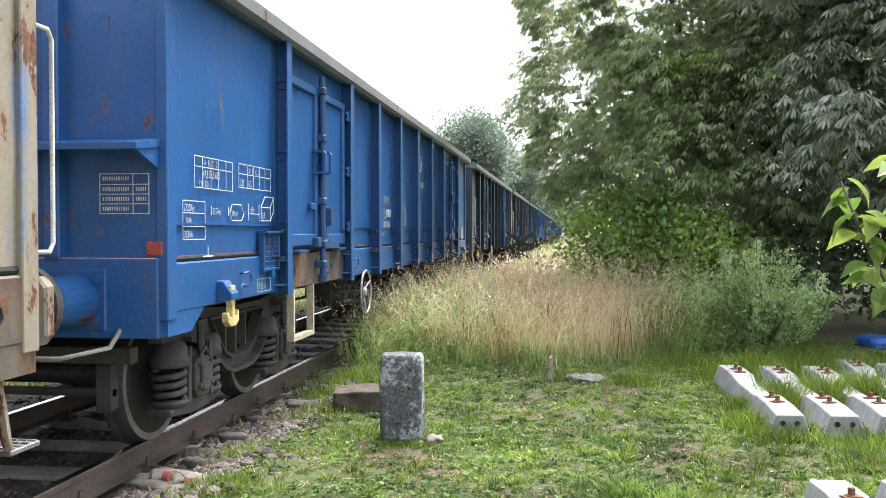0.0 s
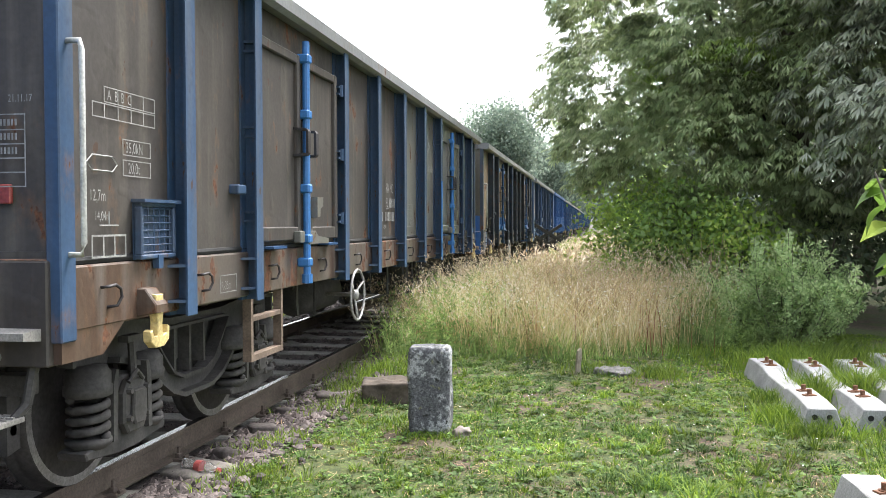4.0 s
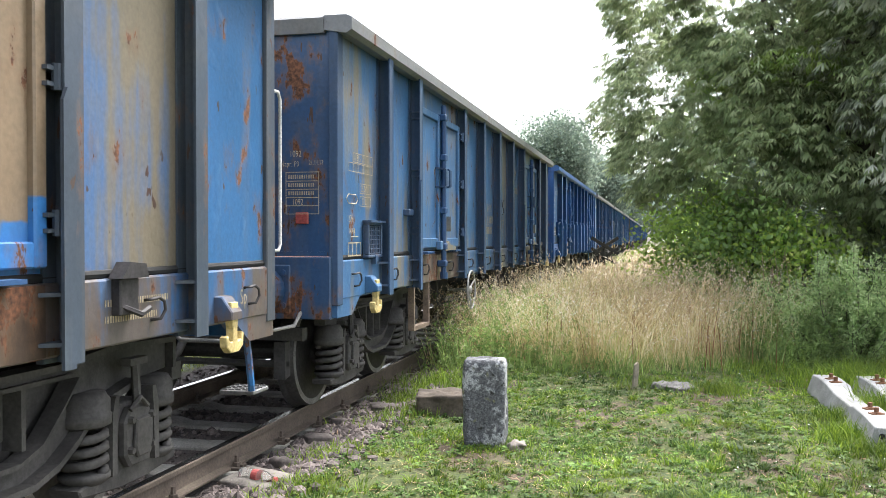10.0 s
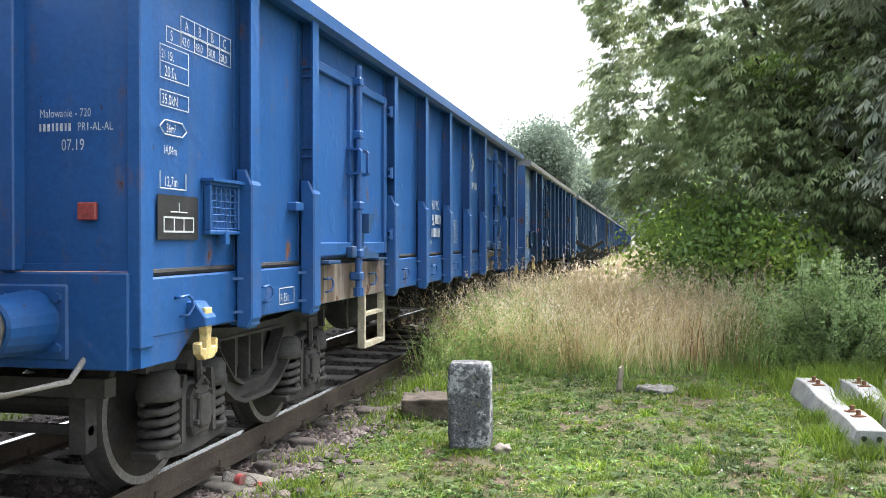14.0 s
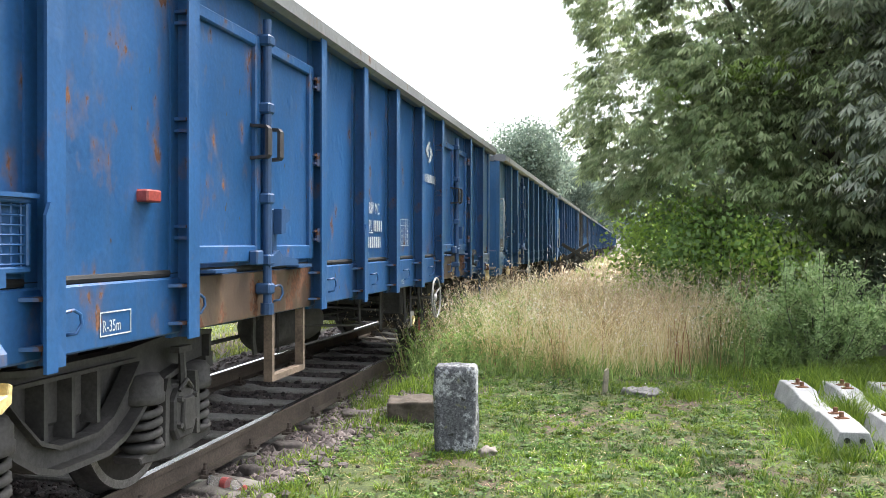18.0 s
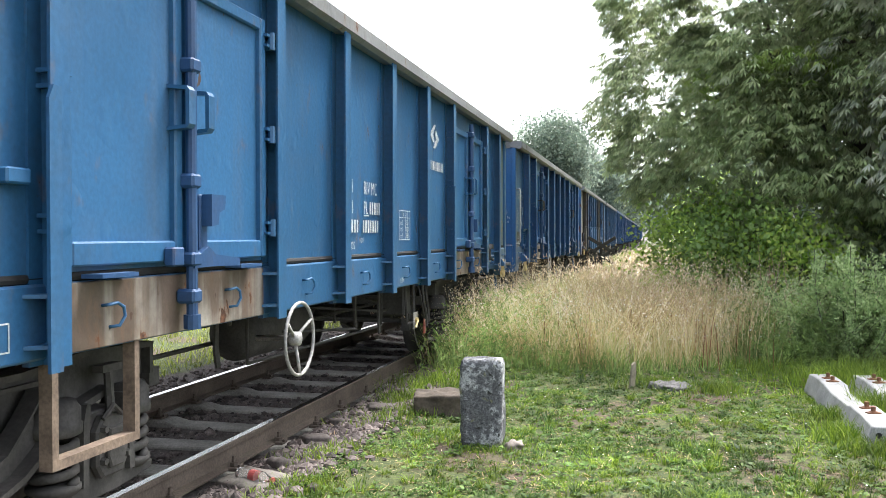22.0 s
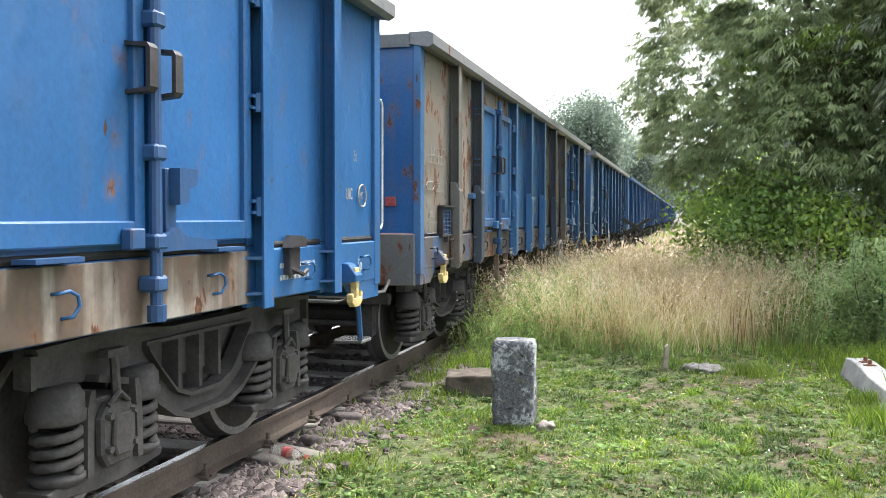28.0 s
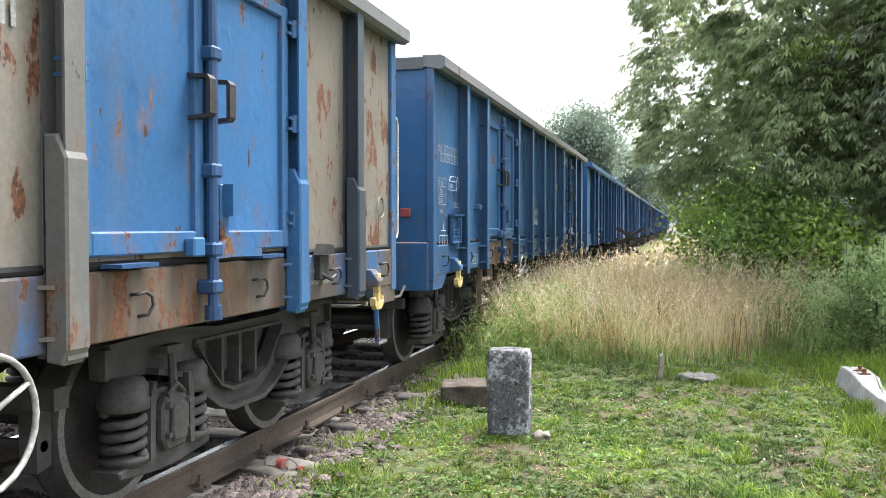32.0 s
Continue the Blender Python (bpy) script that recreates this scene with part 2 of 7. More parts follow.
def letters(text, size):
    """Painted lettering as a flat mesh in the plane x = 0, reading along +y, standing up z."""
    key = "lettering|%s|%g" % (text, size)
    if key not in SHAPES:
        cu = bpy.data.curves.new("lettering", "FONT")
        cu.body, cu.size, cu.align_x = text, size, "LEFT"
        cu.space_character = 1.05
        tmp = new("lettering", cu)
        me = bpy.data.meshes.new_from_object(tmp.evaluated_get(bpy.context.evaluated_depsgraph_get()))
        bpy.data.objects.remove(tmp)
        me.transform(Matrix(((0, 0, 1, 0), (0.7, 0, 0, 0), (0, 1, 0, 0), (0, 0, 0, 1))))
        me.name = "lettering"
        me.materials.clear()
        me.materials.append(None)
        SHAPES[key] = me
    return SHAPES[key]


# ---- wagon: x across (near side +), y along (front end -), z from the rail top ----
TRACK_X = -3.68
HALF = 6.45          # half the body's length
PX, OX = 1.40, 1.52  # side sheet and outer face of the posts
SILL0, SILL1, RIM0, RIM1 = 0.96, 1.27, 2.95, 3.055
POSTS = (-5.41, -4.43, -2.39, -1.20, 0.0, 1.20, 2.39, 4.43, 5.41)


def b_post(bm, s):
    """Channel post, open towards the front: a flange on the sheet, the web and the outer flange."""
    a = 0.045
    prism(bm, [(s * (PX - 0.02), -a), (s * (PX + 0.012), -a), (s * (PX + 0.012), a - 0.014), (s * (OX - 0.012), a - 0.014), (s * (OX - 0.012), -a - 0.012),
               (s * OX, -a - 0.012), (s * OX, a + 0.012), (s * (OX - 0.012), a + 0.012), (s * (OX - 0.012), a), (s * (PX - 0.02), a)], "z", SILL0, RIM0 + 0.01)


def b_gusset(bm):
    """A small plate that closes the channel's foot."""
    prism(bm, [(PX + 0.013, -0.105), (OX - 0.014, -0.050), (OX - 0.014, 0.030), (PX + 0.013, 0.030)], "z", 0.0, 0.016)


def b_reinforce(bm, s, top, boxed):
    """A plate welded over a post's foot: a boxed one with a rounded toe, or a flat strip along one edge."""
    if boxed:
        prism(bm, [(s * (PX + 0.03), SILL0 - 0.01), (s * (OX - 0.02), SILL0 - 0.02), (s * (OX + 0.012), SILL0 + 0.04), (s * (OX + 0.012), top - 0.04), (s * (OX - 0.03), top + 0.05), (s * (PX + 0.03), top + 0.05)],
              "y", -0.068, 0.062, 0.010)
        return
    prism(bm, [(-0.085, SILL0 - 0.015), (-0.015, SILL0 - 0.015), (-0.015, top + 0.03), (-0.060, top + 0.03), (-0.085, top - 0.02)], "x", s * (OX + 0.001), s * (OX + 0.016))


def b_sheet(bm, s, y0, y1, dent):
    """A side sheet, slightly dished and knocked, as a grid with thickness."""
    ny, nz = 8, 12
    z0, z1 = SILL1 + 0.035, RIM0 + 0.03
    rnd = random.Random(dent)
    hits = [(rnd.uniform(y0, y1), rnd.uniform(z0, z1), rnd.uniform(0.08, 0.25), rnd.uniform(-0.008, 0.012)) for _ in range(7)]
    g = []
    for i in range(ny + 1):
        row = []
        for j in range(nz + 1):
            y, z = y0 + (y1 - y0) * i / ny, z0 + (z1 - z0) * j / nz
            e = math.sin(math.pi * i / ny) * math.sin(math.pi * j / nz)
            d = e * 0.010 + sum(k * math.exp(-((y - a) ** 2 + (z - b) ** 2) / (r * r)) for a, b, r, k in hits) * min(1, e * 3)
            row.append(bm.verts.new((s * (PX + d), y, z)))
        g.append(row)
    for i in range(ny):
        for j in range(nz):
            f = bm.faces.new((g[i][j], g[i + 1][j], g[i + 1][j + 1], g[i][j + 1]))
            f.smooth = True
    box(bm, s * (PX - 0.03), s * (PX - 0.02), y0, y1, z0, z1)


DOOR0, DOOR1 = SILL1 + 0.06, 2.72


def b_leaf(bm, s, y0, y1):
    box(bm, s * (PX + 0.012), s * (PX + 0.03), y0 + 0.01, y1 - 0.01, DOOR0, DOOR1)


def b_stile(bm, s):
    box(bm, s * (PX + 0.02), s * (PX + 0.062), -0.035, 0.035, DOOR0, DOOR1, 0.008)


def b_door_bar(bm, s, h):
    box(bm, s * (PX + 0.02), s * (PX + 0.060), -0.386, 0.386, -h / 2, h / 2, 0.008)


def b_rod(bm, s):
    """The upright locking bar between the leaves, with its guides."""
    x = s * (PX + 0.095)
    tube(bm, [(x, 0, 1.02), (x, 0, 2.83)], 0.028, 10)
    for z in (1.16, 1.34, 1.72, 2.28, 2.70):
        box(bm, s * (PX + 0.03), s * (PX + 0.13), -0.045, 0.045, z - 0.035, z + 0.035, 0.012)
    tube(bm, [(x, 0, 1.0), (x, 0, 1.07)], 0.042, 10)


def b_rod_handle(bm, s, o):
    prism(bm, [(s * (PX + a), z) for a, z in ((0.03, 1.955), (0.135, 1.965), (0.150, 1.985), (0.150, 2.145), (0.135, 2.165), (0.03, 2.175), (0.03, 2.157), (0.130, 2.147), (0.130, 1.983), (0.03, 1.973))], "y", o - 0.030, o + 0.030)


def b_latch(bm, s):
    """The lever lock at the bar's foot: back plate, hooked catch, flat lever and its stop."""
    x = s * (PX + 0.06)
    box(bm, x, x + s * 0.03, 0.09, 0.17, 1.38, 1.66, 0.006)
    prism(bm, [(0.11, 1.66), (0.26, 1.66), (0.25, 1.59), (0.19, 1.57), (0.18, 1.51), (0.11, 1.50)], "x", x + s * 0.031, x + s * 0.085)
    prism(bm, [(-0.02, 1.345), (0.12, 1.40), (0.19, 1.36), (0.46, 1.335), (0.46, 1.295), (0.16, 1.30), (-0.02, 1.295)], "x", x + s * 0.031, x + s * 0.064)
    box(bm, x, x + s * 0.055, -0.20, -0.10, 1.31, 1.40, 0.008)


def b_ledge_bar(bm, s):
    """A flat bar bent out from the foot of a door leaf."""
    prism(bm, [(s * (PX + 0.03), -0.15), (s * (PX + 0.115), -0.13), (s * (PX + 0.115), 0.13), (s * (PX + 0.03), 0.15)], "z", SILL1 + 0.01, SILL1 + 0.028)


def b_hinge(bm, s):
    x = s * (PX + 0.085)
    tube(bm, [(x, 0, -0.05), (x, 0, 0.05)], 0.022, 8)
    for z in (-0.03, 0.03):
        box(bm, s * (PX + 0.01), x, -0.06, 0.06, z - 0.008, z + 0.008)


def b_ring(bm, s):
    """A lashing ring: a bent bar welded to the sill."""
    x = s * 1.425
    tube(bm, [(x, -0.05, 0.04), (x + s * 0.035, -0.045, 0.045), (x + s * 0.045, 0.0, 0.05), (x + s * 0.045, 0.045, 0.03), (x + s * 0.045, 0.055, -0.01),
              (x + s * 0.035, 0.03, -0.05), (x, 0.0, -0.055)], 0.0078, 8)


def b_hook(bm, s):
    """A rope hook of thick plate on its bracket."""
    x = s * 1.47
    prism(bm, [(-0.035, 0.02), (0.04, 0.02), (0.045, -0.06), (0.03, -0.13), (0.035, -0.19), (0.075, -0.18), (0.085, -0.14), (0.105, -0.15), (0.10, -0.215), (0.05, -0.245),
               (-0.04, -0.245), (-0.085, -0.21), (-0.09, -0.16), (-0.07, -0.15), (-0.055, -0.185), (-0.02, -0.185), (-0.015, -0.12), (-0.035, -0.05)], "x", x, x + s * 0.045, 0.004)


def b_hook_bracket(bm, s):
    prism(bm, [(s * 1.36, 0.06), (s * 1.47, 0.05), (s * 1.53, -0.03), (s * 1.53, -0.07), (s * 1.36, -0.10)], "y", -0.06, 0.06, 0.006)


def b_sill(bm, s):
    y = HALF
    box(bm, s * 1.30, s * 1.425, -y, y, SILL0 + 0.02, SILL1, 0.01)
    for e in (-1, 1):
        prism(bm, [(e * y, SILL0 + 0.03), (e * y, SILL0 - 0.11), (e * (y - 0.32), SILL0 - 0.11), (e * (y - 0.52), SILL0 + 0.03)], "x", s * 1.32, s * 1.42)


def b_gap_rod(bm, s):
    tube(bm, [(s * 1.392, -HALF + 0.1, SILL1 + 0.020), (s * 1.392, HALF - 0.1, SILL1 + 0.020)], 0.021, 8)


def b_door_sill(bm, s):
    box(bm, s * 1.40, s * 1.429, -0.96, 0.96, SILL0 + 0.025, SILL1 - 0.004, 0.004)


def b_rim(bm, s):
    prism(bm, [(s * 1.33, RIM0), (s * 1.50, RIM0 - 0.03), (s * 1.545, RIM0 - 0.005), (s * 1.545, RIM1 - 0.02), (s * 1.50, RIM1), (s * 1.33, RIM1)], "y", -HALF - 0.03, HALF + 0.03)


def b_end_rim(bm, e):
    prism(bm, [(e * (HALF - 0.16), RIM0), (e * (HALF + 0.03), RIM0 - 0.02), (e * (HALF + 0.05), RIM1 - 0.02), (e * (HALF + 0.01), RIM1 + 0.004), (e * (HALF - 0.16), RIM1 + 0.004)], "x", -1.33, 1.33)


def b_end_wall(bm, e):
    y = e * (HALF - 0.03)
    box(bm, -1.40, 1.40, y - 0.02, y + 0.02, 1.30, RIM0 + 0.02)
    for x in (-0.75, 0.75):
        box(bm, x - 0.05, x + 0.05, y, y + e * 0.10, 1.30, RIM0, 0.008)
    box(bm, -1.38, 1.38, y, y + e * 0.035, 1.30, 1.335)


def b_corner(bm, s, e):
    box(bm, s * 1.36, s * (PX + 0.03), e * (HALF - 0.10), e * (HALF + 0.015), SILL0 - 0.02, RIM0 + 0.01, 0.006)


def b_headstock(bm, e):
    y = e * (HALF - 0.02)
    box(bm, -1.38, 1.38, y - 0.06, y + 0.03, SILL0 - 0.12, 1.296, 0.008)


def b_floor(bm):
    box(bm, -1.36, 1.36, -HALF + 0.06, HALF - 0.06, 1.18, 1.24)


def b_frame(bm):
    """Centre sill and cross members under the floor."""
    for x in (-0.22, 0.22):
        box(bm, x - 0.06, x + 0.06, -HALF + 0.1, HALF - 0.1, 0.82, 1.175)
    for y in (-5.4, -4.5, -2.39, -1.2, 0, 1.2, 2.39, 4.5, 5.4):
        box(bm, -1.29, 1.29, y - 0.07, y + 0.07, 0.98, 1.17)
    for y in (-4.5, 4.5):
        box(bm, -0.95, 0.95, y - 0.2, y + 0.2, 0.86, 0.99)


def b_tank(bm):
    lathe(bm, (0.55, -0.55, 0.70), "y", [(-0.62, 0.02), (-0.60, 0.13), (-0.54, 0.21), (0.54, 0.21), (0.60, 0.13), (0.62, 0.02)], 20)
    for y in (-0.9, -0.2):
        box(bm, 0.52, 0.58, y - 0.03, y + 0.03, 0.88, 0.99)


RODS = (([(0.35, -3.2, 0.62), (0.35, 3.2, 0.62)], 0.018), ([(-0.3, -3.4, 0.70), (-0.1, 0.4, 0.66), (-0.3, 3.4, 0.70)], 0.018),
        ([(0.75, -6.3, 0.95), (0.75, -1.6, 0.90), (0.62, -1.3, 0.80)], 0.02), ([(1.05, -1.9, 0.98), (1.05, -1.9, 0.60), (1.05, 1.1, 0.56), (1.05, 1.1, 0.98)], 0.012),
        ([(0.2, 1.0, 0.74), (0.9, 1.6, 0.66), (0.9, 2.2, 0.66), (0.4, 2.6, 0.72)], 0.015), ([(1.0, -1.2, 0.74), (1.1, 0.2, 0.62), (0.7, 0.9, 0.60)], 0.012))
LEVERS = ((0.33, 0.5, 0.55), (0.33, 1.7, 0.52), (0.33, 2.35, 0.50), (0.91, 0.7, 0.58), (0.91, 1.9, 0.55), (1.06, 0.98, 0.50), (0.98, -2.2, 0.62))


def b_lever(bm, z):
    prism(bm, [(-0.012, 0.99), (0.03, 0.99), (0.022, z + 0.12), (0.05, z), (0.0, z - 0.01), (-0.03, z + 0.1)], "x", -0.008, 0.008)


def b_cylinder(bm):
    lathe(bm, (0.0, 1.4, 0.72), "y", [(-0.35, 0.05), (-0.33, 0.15), (0.2, 0.17), (0.25, 0.05), (0.6, 0.04)], 14)


def b_valve(bm):
    box(bm, 0.85, 1.1, 1.75, 2.0, 0.60, 0.98, 0.02)


def b_changeover(bm):
    box(bm, 1.27, 1.285, -0.075, 0.075, 0.49, 0.66, 0.006)


def b_changeover_stem(bm):
    tube(bm, [(1.25, 0.02, 0.98), (1.255, 0.02, 0.78), (1.26, 0.0, 0.60)], 0.014, 6)
    tube(bm, [(1.25, -0.30, 0.98), (1.25, -0.22, 0.56), (1.26, 0.0, 0.56)], 0.014, 6)


def b_changeover_lever(bm):
    tube(bm, [(1.29, 0.0, 0.58), (1.32, -0.05, 0.575), (1.33, -0.13, 0.55), (1.33, -0.17, 0.52)], 0.011, 8)
    lathe(bm, (1.28, 0, 0.58), "x", [(0, 0.03), (0.03, 0.025)], 10)


def b_pipe_loop(bm):
    tube(bm, [(1.30, 0.0, 0.97), (1.31, 0.02, 0.76), (1.31, 0.10, 0.66), (1.31, 0.16, 0.56), (1.31, 0.16, 0.48)], 0.014, 6)
    tube(bm, [(1.30, 0.14, 0.97), (1.31, 0.14, 0.80), (1.31, 0.22, 0.66), (1.31, 0.24, 0.52)], 0.014, 6)


def b_stirrup(bm):
    """The shunter's step: a rectangle of flat bar hanging from the sill."""
    prism(bm, [(-0.30, 1.0), (-0.262, 1.0), (-0.262, 0.575), (0.262, 0.575), (0.262, 1.0), (0.30, 1.0), (0.30, 0.535), (-0.30, 0.535)], "x", 1.36, 1.42)


def b_rung(bm):
    box(bm, 1.362, 1.418, -0.261, 0.261, 0.80, 0.835, 0.004)


def b_handwheel(bm):
    r, k = 0.23, 24
    tube(bm, [(1.50, r * math.cos(2 * math.pi * i / k), 0.80 + r * math.sin(2 * math.pi * i / k)) for i in range(k)], 0.0115, 8, True)
    for i in range(3):
        a = 2 * math.pi * (i + 0.25) / 3
        tube(bm, [(1.47, 0.03 * math.cos(a), 0.80 + 0.03 * math.sin(a)), (1.50, (r - 0.01) * math.cos(a), 0.80 + (r - 0.01) * math.sin(a))], 0.011, 6)
    lathe(bm, (1.20, 0, 0.80), "x", [(0, 0.018), (0.24, 0.018), (0.24, 0.045), (0.30, 0.045), (0.31, 0.02)], 12)


def b_grid_frame(bm):
    """The label holder: a framed wire grille with a catch."""
    y0, y1, z0, z1 = -0.18, 0.18, -0.145, 0.145
    x = PX + 0.012
    box(bm, x, x + 0.012, y0, y1, z0, z1)
    for a, b, c, d in ((y0, y1, z0, z0 + 0.025), (y0, y1, z1 - 0.025, z1), (y0, y0 + 0.025, z0 + 0.025, z1 - 0.025), (y1 - 0.025, y1, z0 + 0.025, z1 - 0.025)):
        box(bm, x, x + 0.05, a, b, c, d, 0.006)
    box(bm, x, x + 0.075, y0 - 0.015, y1 + 0.015, z1 - 0.005, z1 + 0.012)
    box(bm, x + 0.02, x + 0.055, -0.02, 0.03, z0 - 0.05, z0 + 0.02)


def b_grid_wires(bm):
    for i in range(6):
        y = -0.14 + 0.28 * i / 5
        tube(bm, [(PX + 0.045, y, -0.13), (PX + 0.045, y, 0.13)], 0.004, 4)
    for i in range(7):
        z = -0.11 + 0.22 * i / 6
        tube(bm, [(PX + 0.047, -0.165, z), (PX + 0.047, 0.165, z)], 0.004, 4)


def b_end_handrail(bm, e):
    x, y = 1.10, e * (HALF + 0.02)
    tube(bm, [(1.38, y - e * 0.04, 2.35), (1.38, y + e * 0.15, 2.35), (1.38, y + e * 0.18, 2.31), (1.38, y + e * 0.18, 1.40), (1.38, y + e * 0.15, 1.36), (1.38, y - e * 0.04, 1.36)], 0.011, 8)


def b_side_handrail(bm, e):
    y = e * (HALF - 0.05)
    tube(bm, [(PX + 0.02, y, 2.24), (PX + 0.09, y, 2.24), (PX + 0.10, y, 2.20), (PX + 0.10, y, 1.37), (PX + 0.09, y, 1.32), (PX + 0.02, y, 1.32)], 0.013, 8)


def b_coupler_rail(bm, e):
    y = e * (HALF + 0.02)
    tube(bm, [(1.15, y, 0.90), (1.13, y + e * 0.10, 0.80), (0.95, y + e * 0.30, 0.76), (0.60, y + e * 0.32, 0.76), (0.55, y + e * 0.30, 0.82)], 0.015, 8)


def b_end_step(bm, e):
    """The bent strap that carries a hanging step."""
    y = e * (HALF + 0.02)
    z = 0.48 if e > 0 else 0.62
    tube(bm, [(1.27, y - e * 0.10, 0.92), (1.27, y - e * 0.04, z + 0.22), (1.265, y, z + 0.06), (1.24, y + e * 0.06, z)], 0.022, 6)


def b_tread(bm, e):
    y = e * (HALF + 0.02)
    z = 0.48 if e > 0 else 0.62
    w, d = (0.23, 0.22) if e > 0 else (0.24, 0.18)
    box(bm, 1.27 - w, 1.27, y + e * 0.02, y + e * (0.02 + d), z - 0.012, z + 0.012, 0.004)
    for i in range(5):
        for j in range(4):
            cx, cy = 1.27 - w + w * (i + 0.5) / 5, y + e * (0.02 + d * (j + 0.5) / 4)
            box(bm, cx - 0.018, cx + 0.018, cy - 0.006, cy + 0.006, z + 0.011, z + 0.020)


def b_square_buffer(bm, e):
    """An oblong buffer plate with cut corners on its plunger."""
    y = e * (HALF + 0.35)
    lathe(bm, (0.875, y, 1.06), "y", [(-e * 0.02, 0.11), (e * 0.16, 0.11)], 20)
    prism(bm, [(0.60, 0.94), (0.64, 0.89), (1.11, 0.89), (1.15, 0.94), (1.15, 1.18), (1.11, 1.23), (0.64, 1.23), (0.60, 1.18)], "y", y + e * 0.155, y + e * 0.235, 0.012)


def b_end_ledge(bm, e):
    y = e * (HALF + 0.0)
    prism(bm, [(y, 0.03), (y + e * 0.16, 0.02), (y + e * 0.16, -0.012), (y, -0.03)], "x", 0.95, 1.30)


def b_end_rung(bm, e):
    y = e * HALF
    tube(bm, [(0.45, y, 2.52), (0.45, y + e * 0.08, 2.52), (1.10, y + e * 0.08, 2.52), (1.10, y, 2.52)], 0.012, 6)


def b_marker(bm, e):
    y = e * (HALF - 0.01)
    box(bm, 1.10, 1.20, y - 0.005, y + e * 0.03, 1.54, 1.625, 0.006)


def b_buffer_box(bm, e):
    y = e * (HALF + 0.01)
    box(bm, 0.68, 1.07, y, y + e * 0.04, 0.88, 1.24, 0.01)
    lathe(bm, (0.875, y + e * 0.04, 1.06), "y", [(0, 0.155), (e * 0.30, 0.135), (e * 0.31, 0.12)], 20)
    for x in (0.73, 1.02):
        for z in (0.94, 1.18):
            lathe(bm, (x, y + e * 0.03, z), "y", [(0, 0.025), (e * 0.03, 0.025)], 6)


def b_buffer_head(bm, e):
    y = e * (HALF + 0.35)
    lathe(bm, (0.875, y, 1.06), "y", [(-e * 0.02, 0.11), (e * 0.14, 0.11), (e * 0.16, 0.22), (e * 0.18, 0.225), (e * 0.215, 0.22), (e * 0.23, 0.12), (e * 0.235, 0.0)], 24)


def b_coupling(bm, e):
    y = e * HALF
    box(bm, -0.12, 0.12, y, y + e * 0.10, 0.92, 1.18, 0.01)
    tube(bm, [(0, y + e * 0.05, 1.05), (0, y + e * 0.32, 1.05), (0, y + e * 0.40, 1.12), (0, y + e * 0.36, 1.18)], 0.035, 8)
    tube(bm, [(0.05, y + e * 0.3, 1.05), (0.05, y + e * 0.5, 0.86), (-0.05, y + e * 0.5, 0.86), (-0.05, y + e * 0.3, 1.05)], 0.02, 6)


def b_hose(bm, e):
    y = e * HALF
    tube(bm, [(0.38, y, 0.92), (0.38, y + e * 0.20, 0.86), (0.34, y + e * 0.36, 0.62), (0.28, y + e * 0.52, 0.52), (0.2, y + e * 0.6, 0.60)], 0.03, 8)


def b_axle(bm):
    lathe(bm, (-1.02, 0, 0), "x", [(0, 0.06), (0.2, 0.07), (0.28, 0.085), (1.02, 0.08), (1.76, 0.085), (1.84, 0.07), (2.04, 0.06)], 14)


def b_wheel(bm, s):
    """Wheel disc with tread and inner flange."""
    c = (0, 0, 0)
    lathe(bm, c, "x", [(s * 0.66, 0.09), (s * 0.68, 0.12), (s * 0.71, 0.36), (s * 0.685, 0.40), (s * 0.683, 0.487), (s * 0.70, 0.490), (s * 0.718, 0.468), (s * 0.735, 0.462),
                       (s * 0.812, 0.457), (s * 0.818, 0.448)], 40)


def b_wheel_face(bm, s):
    c = (0, 0, 0)
    lathe(bm, c, "x", [(s * 0.70, 0.10), (s * 0.86, 0.10), (s * 0.87, 0.085), (s * 0.875, 0.06)], 20)
    lathe(bm, c, "x", [(s * 0.70, 0.385), (s * 0.745, 0.385), (s * 0.77, 0.12), (s * 0.70, 0.12)], 36)


def b_wheel_ring(bm, s):
    k = 44
    for i in range(k):
        a, b = 2 * math.pi * i / k, 2 * math.pi * (i + 1) / k
        q = [(s * 0.8185, r * math.cos(t), r * math.sin(t)) for r, t in ((0.405, a), (0.452, a), (0.452, b), (0.405, b))]
        q2 = [(s * 0.80, 0.40 * math.cos(t), 0.40 * math.sin(t)) for t in (b, a)]
        vs = [bm.verts.new(p) for p in q]
        bm.faces.new(vs)
        w = [bm.verts.new(p) for p in q2]
        bm.faces.new((vs[0], vs[3], w[0], w[1]))


BOW = [(-0.98, 0.70), (-0.66, 0.63), (-0.50, 0.50), (-0.36, 0.415), (-0.20, 0.365), (0.20, 0.365), (0.36, 0.415), (0.50, 0.50), (0.66, 0.63), (0.98, 0.70)]
WINDOW = [(0.54, 0.80), (0.42, 0.67), (0.29, 0.545), (0.15, 0.495), (-0.15, 0.495), (-0.29, 0.545), (-0.42, 0.67), (-0.54, 0.80)]
BEAM = [(-1.36, 0.73), (-0.98, 0.70), (-0.54, 0.80), (0.54, 0.80), (0.98, 0.70), (1.36, 0.73), (1.36, 0.90), (0.80, 0.92), (0.35, 0.88), (-0.35, 0.88), (-0.80, 0.92), (-1.36, 0.90)]


